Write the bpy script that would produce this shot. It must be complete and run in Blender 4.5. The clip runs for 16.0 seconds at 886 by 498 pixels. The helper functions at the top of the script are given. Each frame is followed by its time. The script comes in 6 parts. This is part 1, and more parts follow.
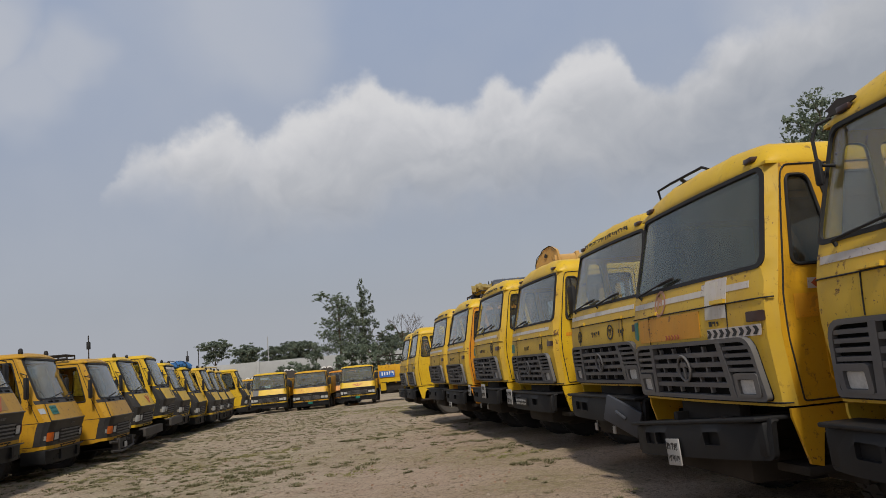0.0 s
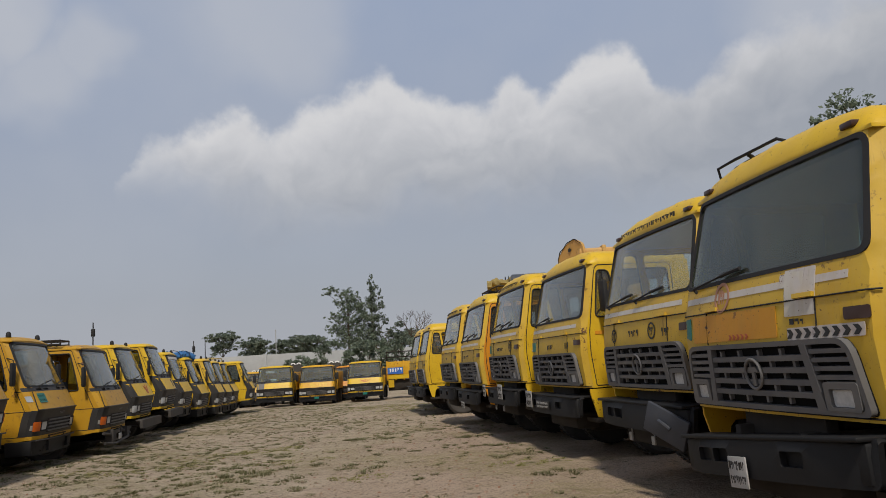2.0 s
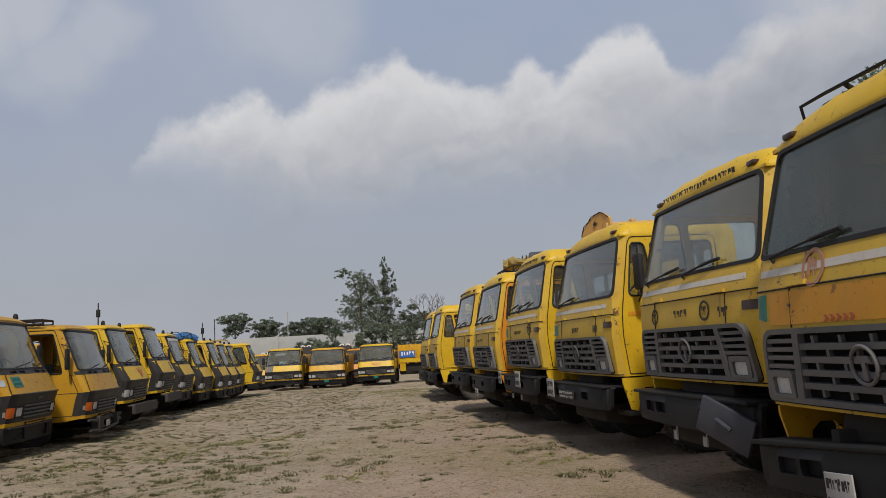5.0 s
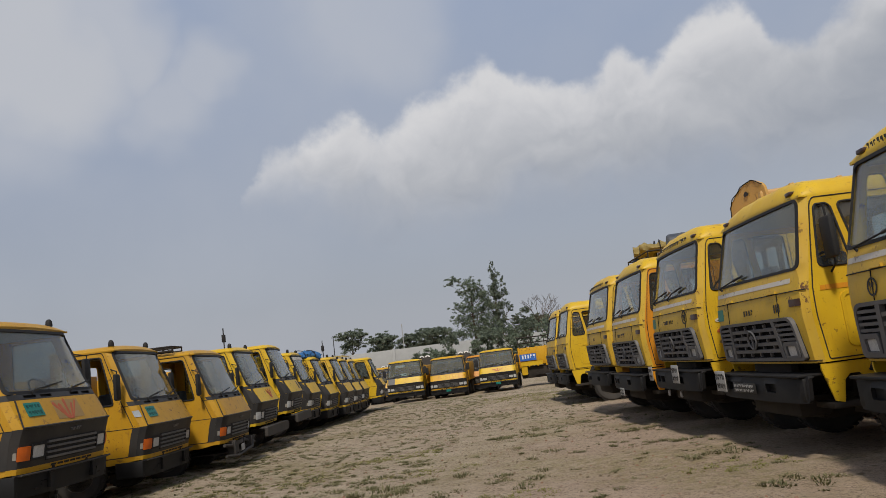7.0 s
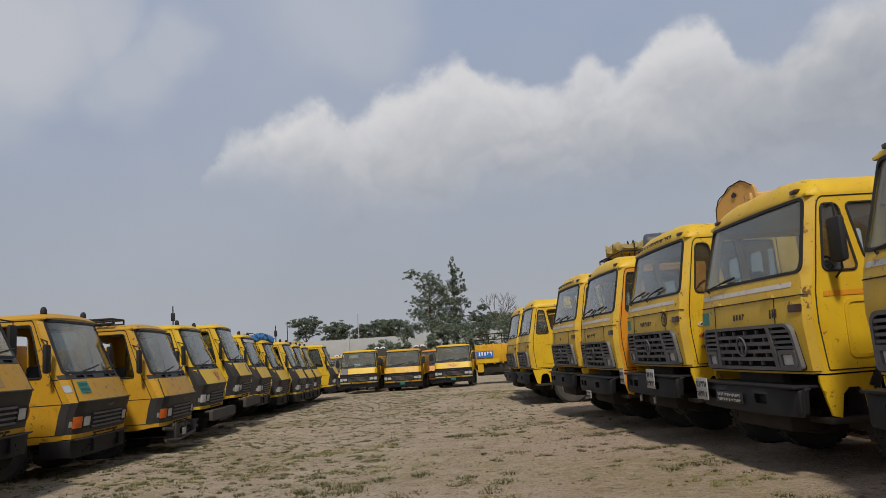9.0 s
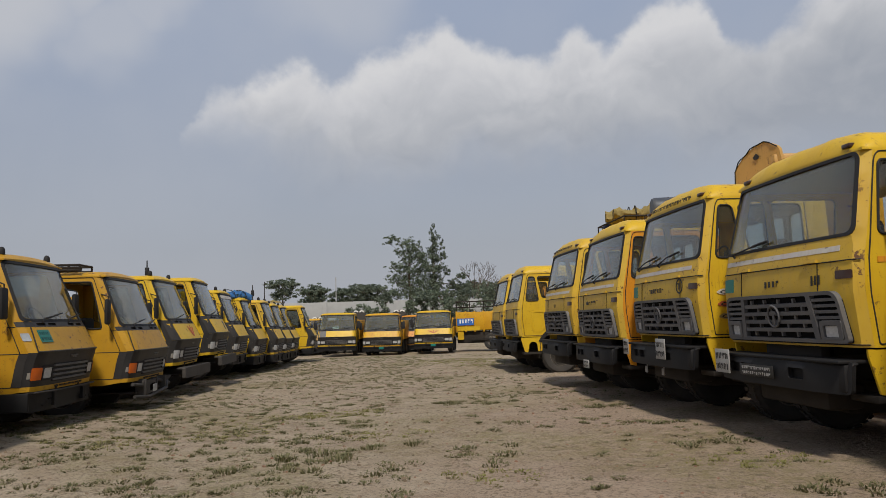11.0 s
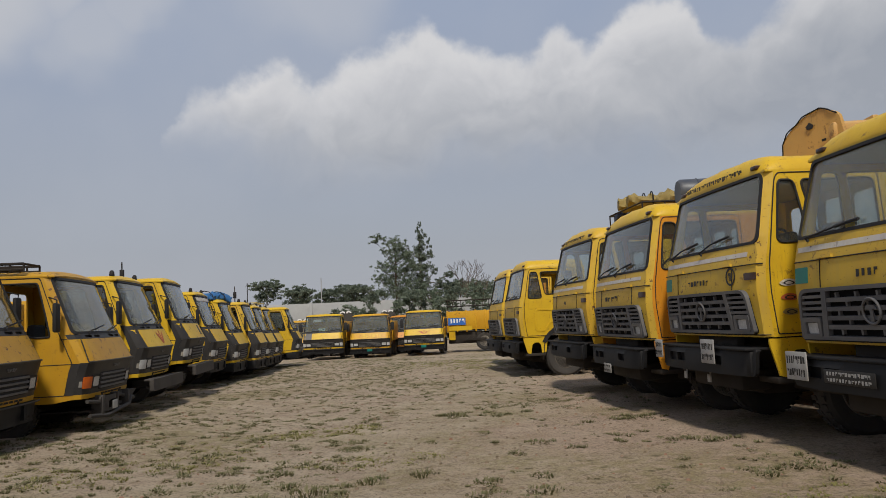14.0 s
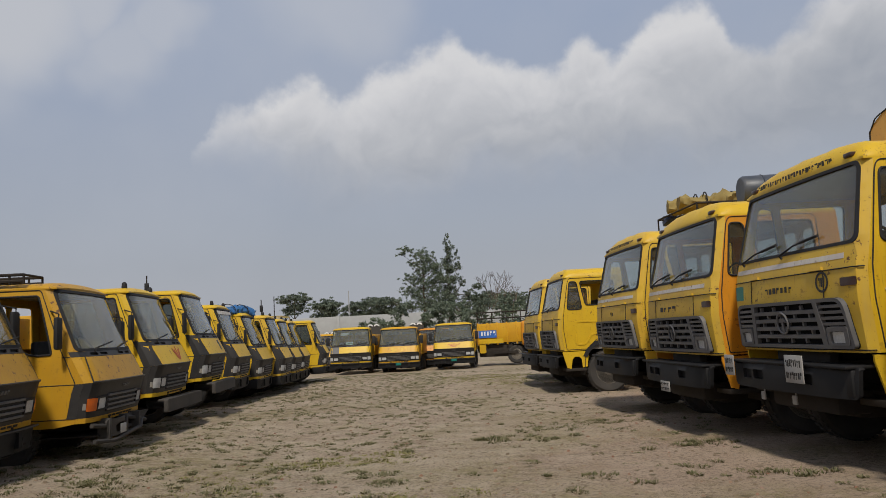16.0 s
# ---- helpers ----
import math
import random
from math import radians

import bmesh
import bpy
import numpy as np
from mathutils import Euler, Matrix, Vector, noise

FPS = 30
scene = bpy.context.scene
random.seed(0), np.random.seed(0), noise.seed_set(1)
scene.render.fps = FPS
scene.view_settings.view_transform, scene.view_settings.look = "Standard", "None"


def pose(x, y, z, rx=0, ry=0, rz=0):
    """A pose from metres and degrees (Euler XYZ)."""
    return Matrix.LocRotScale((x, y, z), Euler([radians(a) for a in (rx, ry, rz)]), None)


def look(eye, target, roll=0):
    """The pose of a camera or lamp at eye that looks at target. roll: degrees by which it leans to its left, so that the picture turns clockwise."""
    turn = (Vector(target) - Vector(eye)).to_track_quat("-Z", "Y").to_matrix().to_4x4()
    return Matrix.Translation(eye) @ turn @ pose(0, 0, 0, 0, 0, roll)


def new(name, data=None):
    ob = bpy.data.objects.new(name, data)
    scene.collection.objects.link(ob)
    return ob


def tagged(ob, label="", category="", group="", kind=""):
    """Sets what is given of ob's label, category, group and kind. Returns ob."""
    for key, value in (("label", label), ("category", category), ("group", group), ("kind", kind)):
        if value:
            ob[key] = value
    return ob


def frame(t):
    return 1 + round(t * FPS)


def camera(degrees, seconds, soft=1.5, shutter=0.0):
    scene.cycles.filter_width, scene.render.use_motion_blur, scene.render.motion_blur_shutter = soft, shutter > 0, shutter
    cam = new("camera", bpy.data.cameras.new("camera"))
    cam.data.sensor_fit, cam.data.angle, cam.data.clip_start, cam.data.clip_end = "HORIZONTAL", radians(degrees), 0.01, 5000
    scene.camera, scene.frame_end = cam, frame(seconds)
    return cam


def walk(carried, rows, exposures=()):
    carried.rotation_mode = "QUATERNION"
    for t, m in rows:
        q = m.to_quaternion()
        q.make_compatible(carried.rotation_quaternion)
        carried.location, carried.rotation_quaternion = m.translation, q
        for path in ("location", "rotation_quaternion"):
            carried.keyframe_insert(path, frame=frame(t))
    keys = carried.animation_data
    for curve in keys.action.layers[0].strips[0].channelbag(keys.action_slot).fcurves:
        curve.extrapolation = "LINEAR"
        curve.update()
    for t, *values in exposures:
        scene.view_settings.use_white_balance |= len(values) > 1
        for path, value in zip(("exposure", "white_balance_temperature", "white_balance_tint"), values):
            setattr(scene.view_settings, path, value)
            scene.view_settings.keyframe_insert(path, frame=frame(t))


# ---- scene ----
cam = camera(60.9, 16.0, soft=0.85)
PATH = [
    (0, (0.436, -3.249, 1.448), (0.49, -1.273, 1.752), -5.3),
    (0.5, (0.368, -3.006, 1.445), (0.433, -1.026, 1.718), -4.2),
    (1, (0.439, -2.77, 1.476), (0.519, -0.793, 1.772), -4.4),
    (1.5, (0.477, -2.519, 1.46), (0.565, -0.544, 1.764), -4.4),
    (2, (0.325, -2.264, 1.441), (0.35, -0.287, 1.743), -3.6),
    (2.5, (0.251, -2.024, 1.433), (0.202, -0.041, 1.69), -3.7),
    (3, (0.306, -1.799, 1.439), (0.215, 0.183, 1.691), -4.0),
    (3.5, (0.401, -1.651, 1.461), (0.364, 0.333, 1.71), -3.5),
    (3.7, (0.405, -1.589, 1.455), (0.4, 0.395, 1.704), -3.1),
    (5.8, (0.167, -0.537, 1.451), (0.124, 1.444, 1.717), -3.5),
    (6, (0.068, -0.448, 1.468), (-0.034, 1.532, 1.734), -3.6),
    (6.5, (-0.111, -0.233, 1.445), (-0.303, 1.74, 1.715), -4.1),
    (7, (-0.142, 0.04, 1.453), (-0.427, 1.996, 1.753), -7.2),
    (7.5, (-0.17, 0.224, 1.442), (-0.438, 2.183, 1.744), -6.6),
    (8, (-0.322, 0.404, 1.442), (-0.581, 2.364, 1.743), -5.8),
    (8.5, (-0.419, 0.572, 1.398), (-0.632, 2.545, 1.646), -4.1),
    (9, (-0.424, 0.796, 1.417), (-0.606, 2.769, 1.693), -3.9),
    (9.5, (-0.501, 1.075, 1.372), (-0.678, 3.053, 1.61), -3.1),
    (10, (-0.672, 1.319, 1.36), (-0.832, 3.301, 1.574), -2.5),
    (10.2, (-0.692, 1.393, 1.346), (-0.846, 3.377, 1.544), -2.2),
    (12.3, (-0.944, 2.345, 1.327), (-1.056, 4.333, 1.51), -2.0),
    (12.5, (-0.913, 2.507, 1.338), (-1.026, 4.496, 1.518), -2.1),
    (13, (-0.921, 2.748, 1.355), (-1.029, 4.736, 1.539), -2.2),
    (13.5, (-1.088, 2.994, 1.37), (-1.187, 4.983, 1.552), -2.4),
    (14, (-1.152, 3.22, 1.366), (-1.243, 5.209, 1.553), -2.7),
    (14.5, (-1.127, 3.532, 1.404), (-1.231, 5.519, 1.603), -3.4),
    (15, (-1.216, 3.776, 1.383), (-1.319, 5.762, 1.594), -3.2),
    (15.5, (-1.35, 4.012, 1.406), (-1.445, 5.998, 1.618), -2.9),
    (16, (-1.354, 4.279, 1.392), (-1.514, 6.26, 1.615), -3.0),
]
walk(cam, [(t, look(eye, target, roll)) for t, eye, target, roll in PATH])


# ---- world and sun ----
SUN_ELEV, SUN_AZ = 54.0, 178.0   # degrees: height, and turn from +y towards +x
sun_dir = Vector((math.sin(radians(SUN_AZ)) * math.cos(radians(SUN_ELEV)), math.cos(radians(SUN_AZ)) * math.cos(radians(SUN_ELEV)), math.sin(radians(SUN_ELEV))))
sun = new("sun", bpy.data.lights.new("sun", "SUN"))
sun.data.energy, sun.data.angle, sun.data.color = 3.0, radians(6.0), (1.0, 0.94, 0.84)
sun.matrix_world = look((0, 0, 60), Vector((0, 0, 60)) - sun_dir)


class Graph:
    """Small helper to wire node trees."""

    def __init__(self, tree):
        self.t = tree
        tree.nodes.clear()

    def node(self, kind, **sets):
        n = self.t.nodes.new(kind)
        for k, v in sets.items():
            if k == "inputs":
                for name, val in v.items():
                    if isinstance(val, bpy.types.NodeSocket):
                        self.t.links.new(val, n.inputs[name])
                    else:
                        n.inputs[name].default_value = val
            else:
                setattr(n, k, v)
        return n

    def math(self, op, a, b=0.0, clamp=False):
        n = self.node("ShaderNodeMath", operation=op, use_clamp=clamp, inputs={0: a, 1: b})
        return n.outputs[0]

    def mix(self, fac, a, b, mode="MIX"):
        n = self.node("ShaderNodeMix", data_type="RGBA", blend_type=mode, inputs={0: fac, 6: a, 7: b})
        return n.outputs[2]

    def ramp(self, val, stops):
        n = self.node("ShaderNodeValToRGB", inputs={0: val})
        els = n.color_ramp.elements
        while len(els) < len(stops):
            els.new(0.5)
        for e, (p, c) in zip(els, stops):
            e.position = p
            e.color = c if len(c) == 4 else (*c, 1)
        return n.outputs[0]

    def noise(self, scale, vec=None, detail=4.0, rough=0.55, dist=0.0):
        ins = {"Scale": scale, "Detail": detail, "Roughness": rough, "Distortion": dist}
        if vec is not None:
            ins["Vector"] = vec
        return self.node("ShaderNodeTexNoise", inputs=ins).outputs[0]


def grey(v):
    return (v, v, v, 1)


def build_world():
    w = bpy.data.worlds.new("sky")
    scene.world = w
    w.use_nodes = True
    g = Graph(w.node_tree)
    vec = g.node("ShaderNodeTexCoord").outputs["Generated"]
    sky = g.node("ShaderNodeTexSky", sky_type="NISHITA", sun_disc=False, sun_elevation=radians(SUN_ELEV), sun_rotation=radians(SUN_AZ), air_density=1.6, dust_density=4.0, ozone_density=2.0)
    sep = g.node("ShaderNodeSeparateXYZ", inputs={0: vec})
    up = g.math("MAXIMUM", sep.outputs[2], 0.0)
    # hazy blue-grey air over the clear-sky model
    haze = g.ramp(up, [(0.0, (0.43, 0.45, 0.50)), (0.10, (0.365, 0.39, 0.455)), (0.22, (0.345, 0.38, 0.468)), (0.50, (0.32, 0.385, 0.53)), (0.75, (0.21, 0.27, 0.40)), (1.0, (0.15, 0.20, 0.32))])
    clear = g.mix(1.0, sky.outputs[0], grey(SKY_STRENGTH), "MULTIPLY")
    base = g.mix(0.85, clear, haze)
    # cumulus bank: its top edge by heading, billowed by noise at three sizes
    az = g.math("MULTIPLY", g.math("ARCTAN2", sep.outputs[0], sep.outputs[1]), 180 / math.pi)
    el = g.math("MULTIPLY", g.math("ARCSINE", sep.outputs[2]), 180 / math.pi)
    warp = g.node("ShaderNodeTexNoise", inputs={"Vector": vec, "Scale": 7.0, "Detail": 3.0, "Roughness": 0.5})
    fine = g.node("ShaderNodeTexNoise", inputs={"Vector": vec, "Scale": 24.0, "Detail": 6.0, "Roughness": 0.58})
    wsep = g.node("ShaderNodeSeparateColor", inputs={0: warp.outputs[1]})
    fsep = g.node("ShaderNodeSeparateColor", inputs={0: fine.outputs[1]})

    def swing(a, b, wide, small):
        return g.math("ADD", g.math("MULTIPLY", g.math("SUBTRACT", a, 0.5), wide), g.math("MULTIPLY", g.math("SUBTRACT", b, 0.5), small))
    az2 = g.math("ADD", az, swing(wsep.outputs[0], fsep.outputs[0], 3.0, 3.0))
    el2 = g.math("ADD", el, swing(wsep.outputs[1], fsep.outputs[1], 2.2, 3.2))
    t = g.math("DIVIDE", g.math("SUBTRACT", az2, CLOUD_FROM), CLOUD_TO - CLOUD_FROM, clamp=True)
    edge = g.node("ShaderNodeValToRGB", inputs={0: t})
    edge.color_ramp.interpolation = "B_SPLINE"
    els = edge.color_ramp.elements
    while len(els) < len(CLOUD_TOP):
        els.new(0.5)
    for e, (a, top) in zip(els, CLOUD_TOP):
        e.position, e.color = (a - CLOUD_FROM) / (CLOUD_TO - CLOUD_FROM), grey((top - 8) / 18)
    depth = g.math("SUBTRACT", g.math("ADD", g.math("MULTIPLY", edge.outputs[0], 18.0), 8.0), el2)
    cover = g.node("ShaderNodeMapRange", interpolation_type="SMOOTHSTEP", inputs={0: depth, 1: -0.4, 2: 1.5, 3: 0.0, 4: 1.0}).outputs[0]
    # bases melt into the haze
    low = g.node("ShaderNodeMapRange", interpolation_type="SMOOTHSTEP", inputs={0: g.math("ADD", g.math("SUBTRACT", el, g.math("MULTIPLY", g.math("MAXIMUM", g.math("SUBTRACT", -12.0, az), 0.0), 0.38)), swing(wsep.outputs[2], fsep.outputs[2], 7.0, 2.0)), 1: 8.4, 2: 14.4, 3: 0.0, 4: 1.0}).outputs[0]
    cover = g.math("MULTIPLY", cover, low)
    # other heaps round the sky
    bent = g.node("ShaderNodeVectorMath", operation="SUBTRACT", inputs={0: warp.outputs[1], 1: (0.5, 0.5, 0.5)})
    bent = g.node("ShaderNodeVectorMath", operation="SCALE", inputs={0: bent.outputs[0], 3: 0.16})
    bent = g.node("ShaderNodeVectorMath", operation="ADD", inputs={0: vec, 1: bent.outputs[0]}).outputs[0]
    soft = None
    for a, h, size, amount in CLOUDS:
        d = Vector((math.sin(radians(a)) * math.cos(radians(h)), math.cos(radians(a)) * math.cos(radians(h)), math.sin(radians(h))))
        dist = g.node("ShaderNodeVectorMath", operation="DISTANCE", inputs={0: bent, 1: d}).outputs["Value"]
        f = g.node("ShaderNodeMapRange", interpolation_type="SMOOTHSTEP", inputs={0: dist, 1: radians(size) * 1.2, 2: radians(size) * 0.35, 3: 0.0, 4: amount}).outputs[0]
        soft = f if soft is None else g.math("MAXIMUM", soft, f)
    # billows are lit from above: tone from the noise and its rise
    puff = g.noise(11.0, bent, 5.0, 0.5)
    above = g.noise(11.0, g.node("ShaderNodeVectorMath", operation="ADD", inputs={0: bent, 1: (0.0, 0.0, 0.022)}).outputs[0], 5.0, 0.5)
    relief = g.math("MULTIPLY", g.math("SUBTRACT", puff, above), 0.9)
    rise = g.node("ShaderNodeMapRange", inputs={0: g.math("SUBTRACT", g.math("ADD", el, g.math("MULTIPLY", az, -0.10)), g.math("MULTIPLY", g.math("MAXIMUM", g.math("SUBTRACT", az, 12.0), 0.0), 0.22)), 1: 9.0, 2: 19.5, 3: 0.0, 4: 1.0}).outputs[0]
    rim = g.node("ShaderNodeMapRange", interpolation_type="SMOOTHSTEP", inputs={0: depth, 1: 5.5, 2: 0.6, 3: 0.0, 4: 0.22}).outputs[0]
    tone = g.math("ADD", g.math("ADD", g.math("MULTIPLY", rise, 0.78), rim), relief, clamp=True)
    cloud = g.ramp(tone, [(0.0, (0.335, 0.36, 0.41)), (0.45, (0.45, 0.465, 0.50)), (0.8, (0.575, 0.58, 0.605)), (1.0, (0.64, 0.64, 0.655))])
    veil = g.node("ShaderNodeMapRange", inputs={0: g.noise(2.2, vec, 5.0, 0.55), 1: 0.42, 2: 0.74, 3: 0.0, 4: 0.5}).outputs[0]
    base = g.mix(veil, base, (0.44, 0.465, 0.52, 1))
    base = g.mix(soft, base, (0.53, 0.54, 0.57, 1))
    col = g.mix(cover, base, cloud)
    bg = g.node("ShaderNodeBackground", inputs={0: col, 1: 1.0})
    out = g.node("ShaderNodeOutputWorld", inputs={0: bg.outputs[0]})


SKY_STRENGTH = 0.10
# the bank's top edge: turn from +y towards +x, height (degrees)
CLOUD_FROM, CLOUD_TO = -26.0, 40.0
CLOUD_TOP = [(-26, 8), (-24, 10), (-22.2, 16.5), (-19.8, 17.6), (-17, 18.0), (-14.7, 20.9), (-12.3, 16.6), (-9.4, 20.2), (-6, 21.0), (-2.8, 23.6), (-0.4, 20.6), (2, 20.6), (4.4, 18.0), (7, 23.4), (9.5, 18.2), (12.3, 23.2), (15.8, 23.2), (19, 17.6), (21.5, 19.4), (25, 21.6), (29, 21.4), (40, 23)]
# softer heaps: turn, height, radius (degrees), cover
CLOUDS = [(-37, 24, 7.5, 0.8), (-31.5, 26, 4.5, 0.65), (-28, 22, 4.5, 0.5), (-25, 23.5, 3.0, 0.5), (-39, 20, 6, 0.4), (-12, 27.5, 6.5, 0.4), (30, 24, 7, 0.5), (60, 24, 12, 0.6), (-75, 26, 13, 0.5), (110, 28, 16, 0.6), (-140, 28, 16, 0.6)]
build_world()


# ---- materials ----
MATS = {}


def material(name, build):
    if name not in MATS:
        m = bpy.data.materials.new(name)
        m.use_nodes = True
        g = Graph(m.node_tree)
        out = g.node("ShaderNodeOutputMaterial")
        shader = build(g)
        m.node_tree.links.new(shader, out.inputs[0])
        MATS[name] = m
    return MATS[name]


def bump(g, height, strength=0.2, distance=0.01):
    return g.node("ShaderNodeBump", inputs={"Height": height, "Strength": strength, "Distance": distance}).outputs[0]


def objco(g, own=False):
    """Object coordinates; own shifts them by a random step for each object, so that no two wear alike."""
    co = g.node("ShaderNodeTexCoord").outputs["Object"]
    if not own:
        return co
    r = g.node("ShaderNodeObjectInfo").outputs["Random"]
    step = g.node("ShaderNodeCombineXYZ", inputs={0: g.math("MULTIPLY", r, 37.0), 1: g.math("MULTIPLY", r, 91.0), 2: g.math("MULTIPLY", r, 53.0)}).outputs[0]
    return g.node("ShaderNodeVectorMath", operation="ADD", inputs={0: co, 1: step}).outputs[0]


def paint_mat(name, col, dust=0.35, rust=0.12, rough=0.42, dustcol=(0.42, 0.31, 0.11, 1)):
    """Old sprayed truck paint: uneven tone, dust films, runs, chips that show rust."""
    def build(g):
        co = objco(g, True)
        big = g.noise(1.7, co, 4.0, 0.6)
        base = g.mix(g.ramp(big, [(0.35, grey(0)), (0.7, grey(1))]), (*col, 1), (col[0] * 0.86, col[1] * 0.80, col[2] * 0.9, 1))
        streak = g.node("ShaderNodeMapping", inputs={"Vector": co, "Scale": (14, 14, 1.1)}).outputs[0]
        run = g.ramp(g.noise(1.0, streak, 5.0, 0.65), [(0.45, grey(0)), (0.78, grey(1))])
        film = g.math("MULTIPLY", g.math("ADD", g.math("MULTIPLY", run, 0.6), g.math("MULTIPLY", g.noise(3.2, co, 5.0, 0.6), 0.7)), dust, clamp=True)
        base = g.mix(film, base, dustcol)
        chip = g.ramp(g.noise(9.0, co, 7.0, 0.72), [(0.63 - rust * 0.25, grey(0)), (0.66 - rust * 0.25, grey(1))])
        chip = g.math("MULTIPLY", chip, g.ramp(g.noise(1.3, co, 3.0), [(0.42, grey(0)), (0.62, grey(1))]))
        base = g.mix(chip, base, (0.12, 0.055, 0.025, 1))
        grime = g.node("ShaderNodeMapping", inputs={"Vector": co, "Scale": (34, 34, 2.2)}).outputs[0]
        grime = g.math("MULTIPLY", g.ramp(g.noise(1.0, grime, 4.0, 0.6), [(0.60, grey(0)), (0.74, grey(1))]), g.ramp(g.noise(2.1, co, 3.0), [(0.48, grey(0)), (0.68, grey(0.75))]))
        base = g.mix(grime, base, (0.16, 0.085, 0.03, 1))
        spot = g.ramp(g.noise(48.0, co, 2.0, 0.5), [(0.70, grey(0)), (0.73, grey(0.8))])
        base = g.mix(spot, base, (0.10, 0.05, 0.025, 1))
        ro = g.math("ADD", rough, g.math("MULTIPLY", film, 0.45))
        dent = g.math("ADD", g.noise(26.0, co, 4.0), g.math("MULTIPLY", g.noise(3.4, co, 2.0, 0.4), 5.0))
        n = bump(g, dent, 0.10, 0.012)
        return g.node("ShaderNodeBsdfPrincipled", inputs={"Base Color": base, "Roughness": ro, "Specular IOR Level": 0.32, "Normal": n}).outputs[0]
    return material(name, build)


def plain_mat(name, col, rough=0.6, metal=0.0, vary=0.35, scale=9.0, dust=0.0, dustcol=(0.40, 0.34, 0.25, 1), bumpy=0.12, spec=0.5):
    def build(g):
        co = objco(g, True)
        n1 = g.noise(scale, co, 5.0, 0.62)
        n2 = g.noise(scale * 0.18, co, 4.0)
        lo = tuple(c * (1 - vary) for c in col)
        base = g.mix(g.math("MULTIPLY", g.math("ADD", n1, n2), 0.5), (*lo, 1), (*[min(1, c * (1 + vary)) for c in col], 1))
        if dust:
            base = g.mix(g.math("MULTIPLY", g.ramp(n2, [(0.35, grey(0)), (0.7, grey(1))]), dust), base, dustcol)
        return g.node("ShaderNodeBsdfPrincipled", inputs={"Base Color": base, "Roughness": rough, "Metallic": metal, "Specular IOR Level": spec, "Normal": bump(g, n1, bumpy, 0.01)}).outputs[0]
    return material(name, build)


def glass_mat(name, tint, dust, gloss=0.04):
    """Old sheet glass: clear, tinted, mirror-like at the surface, with a film of dust."""
    def build(g):
        co = objco(g, True)
        clear = g.node("ShaderNodeBsdfTransparent", inputs={0: (*tint, 1)}).outputs[0]
        mirror = g.node("ShaderNodeBsdfGlossy", inputs={0: grey(0.95), "Roughness": gloss}).outputs[0]
        facing = g.node("ShaderNodeLayerWeight", inputs={0: 0.5}).outputs["Facing"]
        fr = g.math("ADD", g.math("MULTIPLY", g.math("POWER", facing, 4.5), 0.8), 0.05)
        a = g.node("ShaderNodeMixShader", inputs={0: fr, 1: clear, 2: mirror}).outputs[0]
        film = g.node("ShaderNodeBsdfDiffuse", inputs={0: (0.45, 0.43, 0.38, 1)}).outputs[0]
        spots = g.ramp(g.noise(2.6, co, 7.0, 0.68), [(0.3, grey(0.35)), (0.75, grey(1.3))])
        f = g.math("MULTIPLY", spots, dust, clamp=True)
        return g.node("ShaderNodeMixShader", inputs={0: f, 1: a, 2: film}).outputs[0]
    return material(name, build)


YELLOW = paint_mat("yellow paint", (0.66, 0.42, 0.012), 0.13, 0.11)
YELLOW_DUSTY = paint_mat("dusty yellow paint", (0.68, 0.43, 0.025), 0.32, 0.15)
YELLOW_DEEP = paint_mat("deep yellow paint", (0.62, 0.33, 0.008), 0.15, 0.15)
ORANGE = paint_mat("orange paint", (0.66, 0.26, 0.010), 0.18, 0.16)
YELLOW_OLD = paint_mat("old orange-yellow paint", (0.51, 0.275, 0.010), 0.20, 0.20, dustcol=(0.30, 0.21, 0.07, 1))
HEADLINER = plain_mat("grey headliner", (0.42, 0.40, 0.35), 0.9, vary=0.3)
FLAP_ORANGE = paint_mat("orange flap paint", (0.66, 0.29, 0.010), 0.30, 0.16)
PRIMER = plain_mat("scuffed brown patch", (0.32, 0.20, 0.075), 0.8, vary=0.5, scale=7)
STICKER = plain_mat("washed paper sticker", (0.33, 0.36, 0.40), 0.8, vary=0.6, scale=30)
INK_FADED = plain_mat("washed red paint", (0.40, 0.20, 0.12), 0.7, vary=0.4)
WHITE_OLD = paint_mat("old white stripe", (0.62, 0.60, 0.55), 0.45, 0.15)
BLACK_PAINT = plain_mat("black cab paint", (0.028, 0.027, 0.027), 0.5, vary=0.5, dust=0.40, dustcol=(0.065, 0.056, 0.048, 1), spec=0.25)
RUBBER = plain_mat("black rubber", (0.020, 0.019, 0.019), 0.7, vary=0.4, spec=0.3)
PLASTIC = plain_mat("grey grille plastic", (0.100, 0.099, 0.103), 0.6, vary=0.45, dust=0.45, dustcol=(0.20, 0.18, 0.15, 1))
DARK_STEEL = plain_mat("black steel bumper", (0.011, 0.011, 0.012), 0.6, vary=0.5, dust=0.30, dustcol=(0.030, 0.027, 0.025, 1), scale=5, spec=0.22)
CHASSIS = plain_mat("dirty chassis steel", (0.030, 0.026, 0.023), 0.8, vary=0.5, dust=0.4, dustcol=(0.06, 0.048, 0.036, 1), spec=0.15)
TYRE = plain_mat("dusty tyre rubber", (0.03, 0.028, 0.026), 0.85, vary=0.4, dust=0.4, dustcol=(0.11, 0.09, 0.07, 1))
RIM = plain_mat("dull wheel steel", (0.10, 0.09, 0.08), 0.6, metal=0.3, dust=0.5)
